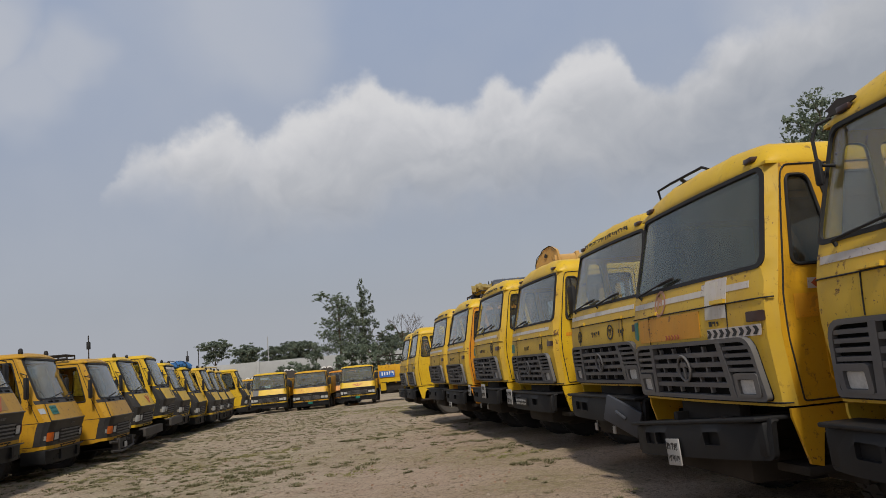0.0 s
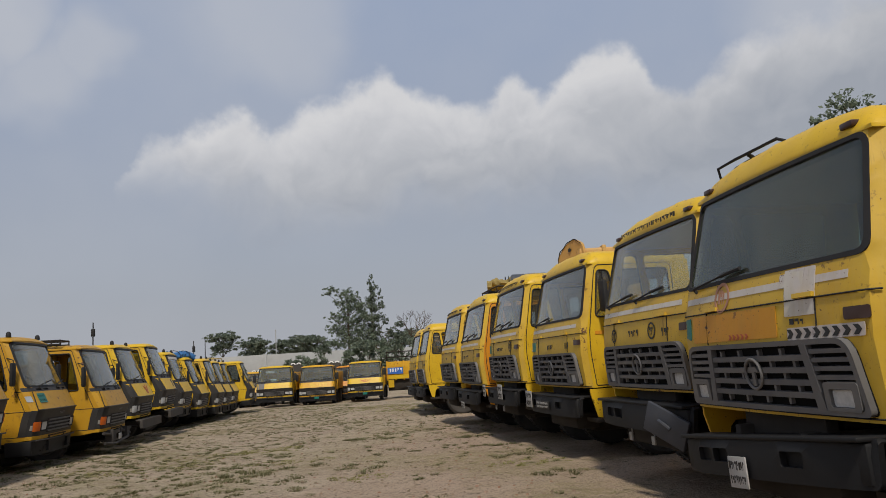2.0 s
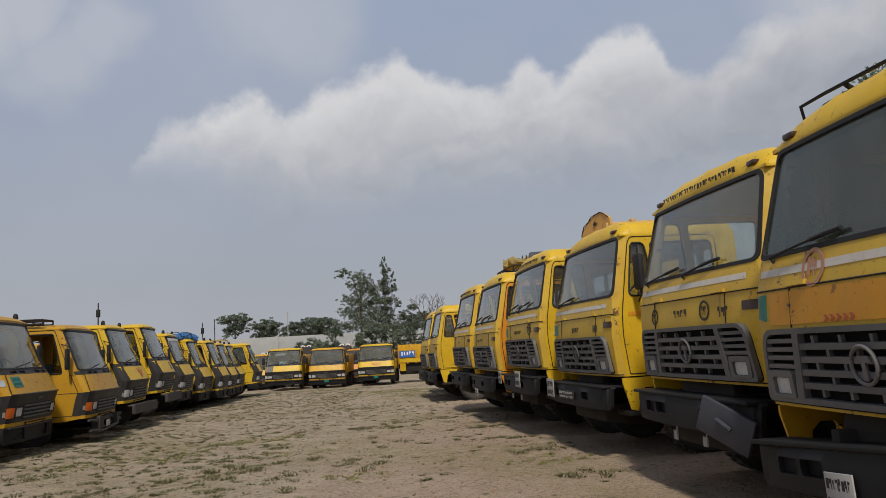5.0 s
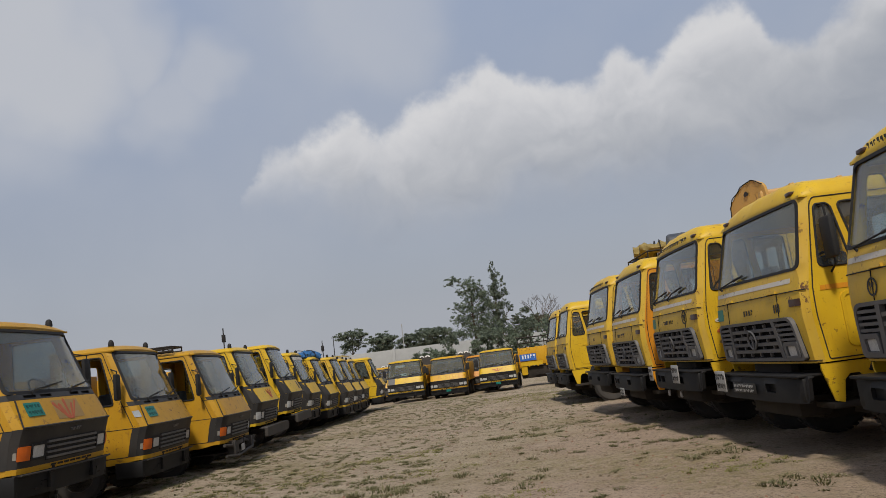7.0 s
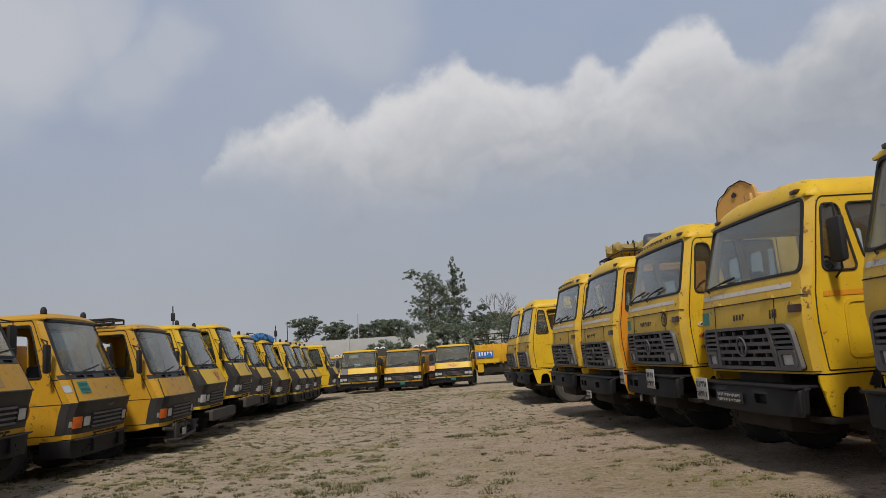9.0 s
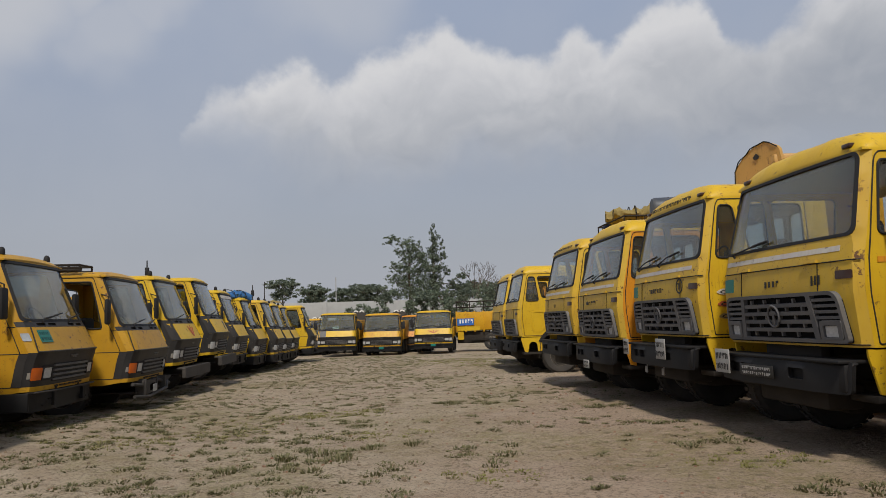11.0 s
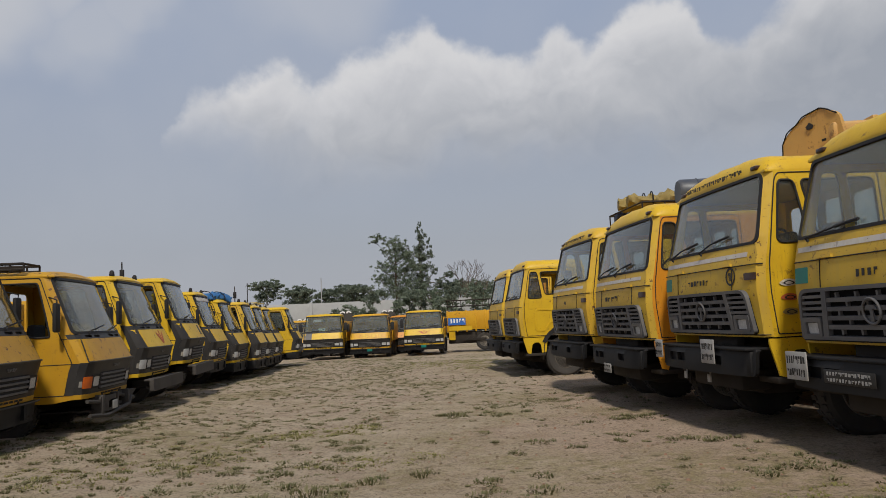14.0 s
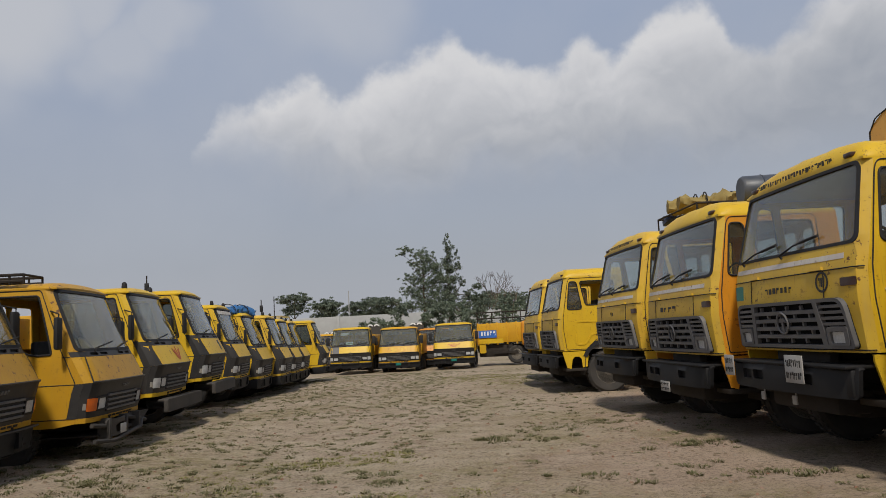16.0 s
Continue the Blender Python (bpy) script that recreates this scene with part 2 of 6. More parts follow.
# near black: the shade inside the grille openings put into a colour
GRILLE_SHADE = plain_mat("black painted as grille shade", (0.007, 0.007, 0.007), 0.9, vary=0.4, spec=0.1)
LENS = plain_mat("headlight lens", (0.48, 0.48, 0.47), 0.14, vary=0.6, bumpy=0.5, scale=40)
AMBER = plain_mat("amber lens", (0.55, 0.11, 0.012), 0.2, vary=0.25, bumpy=0.3, scale=50)
DARK_LENS = plain_mat("brown marker lens", (0.045, 0.018, 0.010), 0.3, vary=0.3)
SEAT = plain_mat("seat cloth", (0.045, 0.045, 0.05), 0.9, vary=0.4)
DASH = plain_mat("dashboard plastic", (0.15, 0.145, 0.135), 0.7, vary=0.4, dust=0.5)
TEAL = plain_mat("green number plate", (0.004, 0.16, 0.13), 0.45, vary=0.25)
PLATE_WHITE = plain_mat("white number plate", (0.42, 0.41, 0.39), 0.6, vary=0.5, scale=14, dust=0.6, dustcol=(0.16, 0.14, 0.11, 1))
BUMPER_WORN = plain_mat("worn grey-brown bumper steel", (0.045, 0.041, 0.038), 0.65, vary=0.5, scale=6, dust=0.45, dustcol=(0.085, 0.072, 0.060, 1), spec=0.25)
INK = plain_mat("black lettering paint", (0.018, 0.016, 0.014), 0.6, vary=0.4)
INK_RED = plain_mat("faded red paint", (0.40, 0.085, 0.03), 0.6, vary=0.4)
PAPER = plain_mat("white paper", (0.75, 0.75, 0.73), 0.8, vary=0.1)
CLOTH = plain_mat("dash cloth", (0.35, 0.33, 0.27), 0.9, vary=0.3)
TARP_BLUE = plain_mat("blue tarpaulin", (0.03, 0.12, 0.29), 0.5, vary=0.4, scale=4)
TARP_KHAKI = plain_mat("khaki canvas", (0.26, 0.19, 0.06), 0.9, vary=0.5, scale=6)
GLASS = glass_mat("windscreen glass", (0.86, 0.90, 0.88), 0.06)
GLASS_TINT = glass_mat("dark tinted glass", (0.34, 0.50, 0.47), 0.10)
GLASS_DARK = glass_mat("door glass", (0.80, 0.83, 0.83), 0.05)
# tint darkened to stand in for shade inside the small cabs
GLASS_SHADE = glass_mat("far door glass tinted for cab shade", (0.42, 0.45, 0.44), 0.10)
# near-black tint puts the dark cab interior into the side glass
GLASS_BLACK = glass_mat("side glass tinted as a dark cab", (0.20, 0.22, 0.22), 0.08)
GLASS_DUSTY = glass_mat("dusty windscreen glass", (0.72, 0.80, 0.77), 0.13)
YELLOW_FRONT = paint_mat("dusty front paint", (0.63, 0.395, 0.020), 0.30, 0.13, dustcol=(0.40, 0.33, 0.16, 1))


def ground_mat():
    """Pale trodden sand with darker crumbs, brick dust and thin yellow-green growth in patches."""
    def build(g):
        co = objco(g)
        n = g.noise(0.55, co, 6.0, 0.6)
        n2 = g.noise(3.1, co, 6.0, 0.65)
        n3 = g.noise(19.0, co, 6.0, 0.72)
        n4 = g.noise(70.0, co, 3.0, 0.6)
        base = g.mix(g.ramp(n, [(0.36, grey(0)), (0.66, grey(1))]), (0.360, 0.290, 0.205, 1), (0.285, 0.212, 0.152, 1))
        base = g.mix(g.math("MULTIPLY", g.ramp(n2, [(0.42, grey(0)), (0.66, grey(1))]), 0.75), base, (0.43, 0.358, 0.262, 1))
        pos = g.node("ShaderNodeSeparateXYZ", inputs={0: co})
        brick = g.node("ShaderNodeMapRange", interpolation_type="SMOOTHSTEP", inputs={0: g.math("ADD", pos.outputs[0], g.math("ADD", g.math("MULTIPLY", n, 3.0), g.math("MULTIPLY", pos.outputs[1], -0.10))), 1: -2.2, 2: 1.2, 3: 0.0, 4: 0.50}).outputs[0]
        base = g.mix(brick, base, (0.345, 0.238, 0.175, 1))
        # thin growth in patches
        where = g.node("ShaderNodeMapping", inputs={"Vector": co, "Location": (7, 3, 0), "Scale": (1, 0.8, 1)}).outputs[0]
        moss = g.math("MULTIPLY", g.ramp(g.noise(0.42, where, 5.0, 0.6), [(0.46, grey(0)), (0.62, grey(1))]), g.ramp(g.noise(6.5, co, 6.0, 0.7), [(0.36, grey(0)), (0.56, grey(1))]))
        base = g.mix(g.math("MULTIPLY", moss, 0.6), base, (0.185, 0.160, 0.055, 1))
        # dark crumbs, trodden dung and leaf litter
        crumb = g.math("MULTIPLY", g.ramp(n3, [(0.51, grey(0)), (0.61, grey(1))]), g.ramp(g.noise(1.6, co, 4.0, 0.6), [(0.40, grey(0.15)), (0.60, grey(0.85))]))
        base = g.mix(crumb, base, (0.135, 0.100, 0.062, 1))
        base = g.mix(g.ramp(n4, [(0.58, grey(0)), (0.68, grey(0.4))]), base, (0.50, 0.43, 0.34, 1))
        base = g.mix(g.ramp(g.noise(34.0, co, 5.0, 0.7), [(0.53, grey(0)), (0.60, grey(0.65))]), base, (0.125, 0.094, 0.064, 1))
        lumps = g.node("ShaderNodeTexVoronoi", inputs={"Vector": g.node("ShaderNodeMapping", inputs={"Vector": co, "Scale": (1, 1.15, 1)}).outputs[0], "Scale": 4.4, "Randomness": 1.0}).outputs["Distance"]
        scuff = g.math("MULTIPLY", g.ramp(g.math("ADD", lumps, g.math("MULTIPLY", n3, 0.5)), [(0.36, grey(1)), (0.46, grey(0))]), g.ramp(g.noise(0.9, co, 4.0, 0.6), [(0.36, grey(0.1)), (0.56, grey(0.8))]))
        base = g.mix(scuff, base, (0.115, 0.092, 0.050, 1))
        hgt = g.math("ADD", g.math("MULTIPLY", n2, 0.6), g.math("ADD", g.math("MULTIPLY", n3, 0.5), g.math("MULTIPLY", scuff, 0.35)))
        return g.node("ShaderNodeBsdfPrincipled", inputs={"Base Color": base, "Roughness": 0.95, "Specular IOR Level": 0.2, "Normal": bump(g, hgt, 0.9, 0.07)}).outputs[0]
    return material("sandy ground with dry grass", build)


def leaf_mat(name, a, b):
    def build(g):
        r = g.node("ShaderNodeNewGeometry").outputs["Random Per Island"]
        col = g.mix(r, (*a, 1), (*b, 1))
        d = g.node("ShaderNodeBsdfPrincipled", inputs={"Base Color": col, "Roughness": 0.6}).outputs[0]
        tr = g.node("ShaderNodeBsdfTranslucent", inputs={0: col}).outputs[0]
        return g.node("ShaderNodeMixShader", inputs={0: 0.42, 1: d, 2: tr}).outputs[0]
    return material(name, build)


# distance haze is put into these paled, greyed leaf greens
LEAF_HAZED = leaf_mat("tree leaves", (0.125, 0.160, 0.105), (0.205, 0.240, 0.165))
LEAF_HAZED_DARK = leaf_mat("dark tree leaves", (0.115, 0.142, 0.100), (0.185, 0.215, 0.152))
GRASS = leaf_mat("dry grass blades", (0.108, 0.110, 0.042), (0.245, 0.218, 0.108))
SHORT_GRASS = leaf_mat("short yellow-green grass", (0.19, 0.185, 0.045), (0.30, 0.27, 0.10))
BARK = plain_mat("tree bark", (0.10, 0.075, 0.05), 0.95, vary=0.4, scale=12, bumpy=0.5)
CONCRETE = plain_mat("grey boundary wall", (0.36, 0.36, 0.35), 0.9, vary=0.35, scale=1.5, bumpy=0.3)


# ---- mesh helpers ----
def box(bm, x0, x1, y0, y1, z0, z1, bev=0.0, seg=2):
    vs = [bm.verts.new((x, y, z)) for x in (x0, x1) for y in (y0, y1) for z in (z0, z1)]
    fs = [bm.faces.new([vs[i] for i in q]) for q in ((0, 1, 3, 2), (4, 6, 7, 5), (0, 4, 5, 1), (2, 3, 7, 6), (0, 2, 6, 4), (1, 5, 7, 3))]
    if bev:
        es = list({e for f in fs for e in f.edges})
        bmesh.ops.bevel(bm, geom=es, offset=bev, segments=seg, affect="EDGES", profile=0.5)
    return bm


def tube(bm, pts, r, seg=8, closed=False):
    """A round bar along points; r may be one radius or one a point."""
    pts = [Vector(p) for p in pts]
    rs = r if isinstance(r, (list, tuple)) else [r] * len(pts)
    rings = []
    ref = Vector((0.31, 0.17, 0.93))
    for i, p in enumerate(pts):
        a = pts[max(i - 1, 0)] if not closed else pts[i - 1]
        b = pts[min(i + 1, len(pts) - 1)] if not closed else pts[(i + 1) % len(pts)]
        d = (b - a).normalized()
        u = d.cross(ref)
        if u.length < 0.05:
            u = d.cross(Vector((1, 0, 0)))
        u.normalize()
        v = d.cross(u)
        rings.append([bm.verts.new(p + (u * math.cos(k * math.tau / seg) + v * math.sin(k * math.tau / seg)) * rs[i]) for k in range(seg)])
    n = len(rings)
    for i in range(n if closed else n - 1):
        A, B = rings[i], rings[(i + 1) % n]
        for k in range(seg):
            bm.faces.new((A[k], A[(k + 1) % seg], B[(k + 1) % seg], B[k]))
    if not closed:
        bm.faces.new(rings[0][::-1])
        bm.faces.new(rings[-1])
    return bm


def lathe(bm, prof, centre, axis="x", seg=28):
    """Turns (radius, along) points round an axis."""
    rings = []
    for r, a in prof:
        ring = []
        for k in range(seg):
            c, s = math.cos(k * math.tau / seg) * r, math.sin(k * math.tau / seg) * r
            p = {"x": (a, c, s), "y": (c, a, s), "z": (c, s, a)}[axis]
            ring.append(bm.verts.new(Vector(centre) + Vector(p)))
        rings.append(ring)
    for A, B in zip(rings, rings[1:]):
        for k in range(seg):
            bm.faces.new((A[k], A[(k + 1) % seg], B[(k + 1) % seg], B[k]))
    bm.faces.new(rings[0][::-1])
    bm.faces.new(rings[-1])
    return bm


def rounded(corners, r, n=5):
    """A polygon with its corners rounded; r: one radius or one a corner."""
    out = []
    m = len(corners)
    for i, c in enumerate(corners):
        ri = r[i] if isinstance(r, (list, tuple)) else r
        c = Vector(c)
        a, b = Vector(corners[i - 1]) - c, Vector(corners[(i + 1) % m]) - c
        if ri <= 0:
            out.append(tuple(c))
            continue
        ra = min(ri, a.length * 0.49, b.length * 0.49)
        p, q = c + a.normalized() * ra, c + b.normalized() * ra
        for k in range(n + 1):
            t = k / n
            out.append(tuple(p * (1 - t) ** 2 + c * 2 * t * (1 - t) + q * t ** 2))
    return out


def inside(p, poly):
    x, y = p
    hit = False
    for (x0, y0), (x1, y1) in zip(poly, poly[1:] + poly[:1]):
        if (y0 > y) != (y1 > y) and x < (x1 - x0) * (y - y0) / (y1 - y0) + x0:
            hit = not hit
    return hit


def dense(poly, step):
    out = []
    for a, b in zip(poly, poly[1:] + poly[:1]):
        n = max(1, int(math.hypot(b[0] - a[0], b[1] - a[1]) / step))
        out += [(a[0] + (b[0] - a[0]) * k / n, a[1] + (b[1] - a[1]) * k / n) for k in range(n)]
    return out


def sheet(bm, outer, holes, fn, step=0.12, thick=0.02):
    """A bent sheet: a flat outline with holes, laid on the surface fn(u, v), with thickness inwards (along fn's falling normal)."""
    from mathutils.geometry import delaunay_2d_cdt
    outer = dense(outer, step)
    holes = [dense(h, step) for h in holes]
    pts, edges = [], []
    for loop in [outer] + holes:
        s = len(pts)
        pts += loop
        edges += [(s + i, s + (i + 1) % len(loop)) for i in range(len(loop))]
    us, vs = [p[0] for p in outer], [p[1] for p in outer]
    nu, nv = int((max(us) - min(us)) / step), int((max(vs) - min(vs)) / step)
    rims = np.array(pts)
    for i in range(1, nu + 1):
        for j in range(1, nv + 1):
            p = (min(us) + (max(us) - min(us)) * i / (nu + 1), min(vs) + (max(vs) - min(vs)) * j / (nv + 1))
            if inside(p, outer) and not any(inside(p, h) for h in holes) and np.min(np.hypot(*(rims - p).T)) > step * 0.45:
                pts.append(p)
    v2, _, tris, _, _, _ = delaunay_2d_cdt([Vector(p) for p in pts], edges, [], 0, 1e-5)
    tris = [t for t in tris if inside(tuple(sum((v2[i] for i in t), Vector((0, 0))) / 3), outer) and not any(inside(tuple(sum((v2[i] for i in t), Vector((0, 0))) / 3), h) for h in holes)]
    e = 1e-3
    top, low = [], []
    for p in v2:
        c = Vector(fn(p[0], p[1]))
        n = (Vector(fn(p[0] + e, p[1])) - Vector(fn(p[0] - e, p[1]))).cross(Vector(fn(p[0], p[1] + e)) - Vector(fn(p[0], p[1] - e)))
        n = n.normalized() if n.length > 0 else Vector((0, 0, 1))
        top.append(bm.verts.new(c))
        low.append(bm.verts.new(c - n * thick))
    count = {}
    for t in tris:
        a, b, c = t
        bm.faces.new((top[a], top[b], top[c]))
        bm.faces.new((low[c], low[b], low[a]))
        for p, q in ((a, b), (b, c), (c, a)):
            count[(p, q)] = 1
    for (p, q) in count:
        if (q, p) not in count:
            bm.faces.new((top[q], top[p], low[p], low[q]))
    for v in [v for v in top + low if not v.link_faces]:
        bm.verts.remove(v)
    return bm


def strokes(u0, u1, v0, v1, n, seed):
    """Outlines of short painted strokes in a row, in place of writing."""
    rnd = random.Random(seed)
    w = (u1 - u0) / n
    out = []
    for i in range(n):
        a = u0 + w * i + w * 0.08
        b = a + w * rnd.uniform(0.45, 0.8)
        lo, hi = v0 + (v1 - v0) * rnd.uniform(0, 0.15), v1 - (v1 - v0) * rnd.uniform(0, 0.15)
        m = (lo + hi) / 2 + (hi - lo) * rnd.uniform(-0.2, 0.2)
        t = w * 0.16
        out.append(rnd.choice([[(a, lo), (b, lo), (b, hi), (a, hi)], [(a, lo), (a + t, lo), (a + t, m), (b, m), (b, hi), (a, hi)], [(b - t, lo), (b, lo), (b, hi), (a, hi), (a, m), (b - t, m)]]))
    return out


def marks(parent, fn, u0, u1, v0, v1, n, seed, mat, key, thick=0.002):
    for i, poly in enumerate(strokes(u0, u1, v0, v1, n, seed)):
        part("painted_stroke", lambda bm, poly=poly: sheet(bm, poly, [], fn, 0.5, thick), mat, parent, key="%s_%d" % (key, i))


MESHES = {}


def mesh_of(key, build, mat, smooth=35):
    """One mesh a key: alike pieces share it."""
    if key not in MESHES:
        bm = bmesh.new()
        build(bm)
        bm.normal_update()
        me = bpy.data.meshes.new(key.split("|")[0])
        bm.to_mesh(me)
        bm.free()
        me.materials.append(mat)
        if smooth:
            me.shade_smooth()
            me.set_sharp_from_angle(angle=radians(smooth))
        MESHES[key] = me
    return MESHES[key]


def part(name, bm, mat, parent, label="", key=None, smooth=35):
    """One mesh object under a thing or a part. bm: a function that fills a bmesh."""
    key = (key or name + str(len(MESHES))) + "|" + mat.name
    ob = new(name, mesh_of(key, bm, mat, smooth))
    if parent is not None:
        ob.parent = parent
    if label:
        tagged(ob, label)
    return ob


def ground_z(x, y):
    """The yard falls gently away; its edge under the small trucks lies a little higher."""
    def ease(a):
        a = max(0.0, min(1.0, a))
        return a * a * (3 - 2 * a)
    fall = -0.0125 * (min(y, 48.0) - 8.0) if y > 8 else 0.0
    return fall + 0.11 * ease((-4.0 - x) / 2.5) * ease((y - 6) / 4) * ease((41 - y) / 6)


# ---- ground ----
def ground():
    def lines(lo, hi, step, far):
        a = list(np.arange(lo, hi + 0.001, step))
        d, p = step, hi
        while p < far:
            d *= 1.35
            p += d
            a.append(p)
        d, p = step, lo
        while p > -far:
            d *= 1.35
            p -= d
            a.insert(0, p)
        return a
    xs, ys = lines(-9, 4, 0.09, 2500), lines(2, 38, 0.10, 2500)
    verts, faces = [], []
    for y in ys:
        for x in xs:
            z = ground_z(x, y)
            if -30 < x < 30 and -20 < y < 70:
                z += (noise.noise((x * 0.7, y * 0.7, 0)) * 0.035 + noise.noise((x * 2.6, y * 2.6, 4)) * 0.014 + noise.noise((x * 5.5, y * 5.5, 8)) * 0.016 + noise.noise((x * 9, y * 9, 3)) * 0.007)
            verts.append((x, y, z))
    n = len(xs)
    for j in range(len(ys) - 1):
        for i in range(n - 1):
            faces.append((j * n + i, j * n + i + 1, (j + 1) * n + i + 1, (j + 1) * n + i))
    me = bpy.data.meshes.new("ground")
    me.from_pydata(verts, [], faces)
    me.materials.append(ground_mat())
    me.shade_smooth()
    tagged(new("ground", me), "bare sandy yard with brick dust and dry grass patches", "ground", kind="structure")


ground()


# ---- big cab-over trucks ----
def profile(table):
    zs, ys = [p[0] for p in table], [p[1] for p in table]

    def f(z):
        return float(np.interp(z, zs, ys))
    return f


def wrap(half, rad, prof, taper, off=0.0):
    """Surface of a cab's nose: u runs along the front and round both corners on to the sides, v is the height."""
    arc = rad * math.pi / 2

    def f(u, z):
        s, a = (1 if u >= 0 else -1), abs(u)
        k = taper(z)
        if a <= half:
            x, y = a, -off
        elif a <= half + arc:
            t = (a - half) / rad
            x, y = half + (rad + off) * math.sin(t), rad - (rad + off) * math.cos(t)
        else:
            x, y = half + rad + off, rad + (a - half - arc)
        y += 0.035 * (min(x, half) / half) ** 2
        return (s * x * k, y + prof(z), z)
    return f


BIG_PROF = profile([(0.9, -0.01), (1.06, -0.03), (1.5, -0.075), (1.76, -0.06), (1.95, -0.02), (2.76, 0.17), (2.83, 0.16), (2.95, 0.30)])
BIG_TAPER = profile([(0.9, 0.985), (1.6, 1.0), (1.95, 0.995), (2.78, 0.925), (3.0, 0.91)])
BIG_HALF, BIG_RAD = 1.12, 0.10
big = wrap(BIG_HALF, BIG_RAD, BIG_PROF, BIG_TAPER)


def big_off(d):
    return wrap(BIG_HALF, BIG_RAD, lambda z: BIG_PROF(z), BIG_TAPER, d)


def side_map(sign, prof, taper, x0, rad, off=0.0):
    """A cab's side: u is the depth from the front, v the height."""
    def f(u, z):
        k = max(0.0, min(1.0, (u - rad) / 0.3))
        y = u + prof(z) * (1 - k * 0.9)
        return (sign * ((x0 + off) * taper(z)), y + 0.035, z)
    return f


BIG_WIND = [(-1.178, 1.985), (1.178, 1.985), (1.166, 2.745), (-1.166, 2.745)]


def big_roof(bm):
    n, m = 26, 22
    grid = []
    for j in range(m + 1):
        row = []
        b = j / m
        y = 0.165 + 1.56 * b
        for i in range(n + 1):
            a = -1 + 2 * i / n
            ax = math.copysign(abs(a) ** 0.8, a)
            fall = (1 - abs(ax) ** 6) ** 0.5
            front = 1 - (max(0, 0.16 - b) / 0.16) ** 2.6
            z = 2.77 + 0.205 * fall * front + 0.02 * (1 - ax * ax)
            rib = 0.012 * max(0, math.cos(a * math.pi * 5)) ** 4 if 0.02 < b < 0.16 else 0
            row.append(bm.verts.new((ax * 1.132, y + 0.035 * min(1, abs(ax) / 0.9) ** 2 * (1 - b) - rib, z + rib * 0.4)))
        grid.append(row)
    for j in range(m):
        for i in range(n):
            bm.faces.new((grid[j][i], grid[j][i + 1], grid[j + 1][i + 1], grid[j + 1][i]))
    geo = bmesh.ops.extrude_edge_only(bm, edges=[e for e in bm.edges if e.is_boundary])
    for v in [g for g in geo["geom"] if isinstance(g, bmesh.types.BMVert)]:
        v.co.z -= 0.025


def wheel(parent, x, y, r=0.5, w=0.27, sign=1, key="big"):
    """A tyre with its rim, hub and bolts, the dish facing the outside."""
    h = w / 2

    def tyre_bm(bm):
        pr = [(r * 0.60, -h * 0.8), (r * 0.72, -h), (r * 0.9, -h * 0.98), (r * 0.985, -h * 0.72), (r, -h * 0.4), (r, h * 0.4), (r * 0.985, h * 0.72), (r * 0.9, h * 0.98), (r * 0.72, h), (r * 0.60, h * 0.8)]
        lathe(bm, pr, (0, 0, 0), "x", 36)
        for k in range(36):
            a = k * math.tau / 36
            for s in (-1, 1):
                bm2 = [Vector((s * h * 0.55 + d[0] * h * 0.3, 0, 0)) + Vector((0, math.cos(a + d[1] * 0.05), math.sin(a + d[1] * 0.05))) * (r + d[2]) for d in ((-1, -1, -0.004), (1, -1, -0.004), (1, 1, -0.004), (-1, 1, -0.004), (-1, -1, 0.014), (1, -1, 0.014), (1, 1, 0.014), (-1, 1, 0.014))]
                v = [bm.verts.new(p) for p in bm2]
                for q in ((4, 5, 6, 7), (0, 1, 5, 4), (1, 2, 6, 5), (2, 3, 7, 6), (3, 0, 4, 7)):
                    bm.faces.new([v[i] for i in q])

    def rim_bm(bm):
        pr = [(r * 0.61, h * 0.8), (r * 0.58, h * 0.86), (r * 0.52, h * 0.55), (r * 0.44, h * 0.2), (r * 0.30, h * 0.35), (r * 0.22, h * 0.4), (r * 0.20, h * 0.85), (r * 0.12, h * 0.95), (r * 0.02, h * 0.95)]
        lathe(bm, [(a, sign * b) for a, b in pr], (0, 0, 0), "x", 30)
        for k in range(8):
            a = k * math.tau / 8
            c = Vector((sign * h * 0.4, math.cos(a) * r * 0.27, math.sin(a) * r * 0.27))
            lathe(bm, [(0.016, 0), (0.016, sign * 0.03), (0.006, sign * 0.032)], c, "x", 6)
    t = part("wheel", tyre_bm, TYRE, parent, "dusty black truck tyre", "tyre_" + key)
    t.location = (x, y, r)
    rim = part("rim", rim_bm, RIM, t, "dull steel rim", "rim_%s_%d" % (key, sign))
    return t


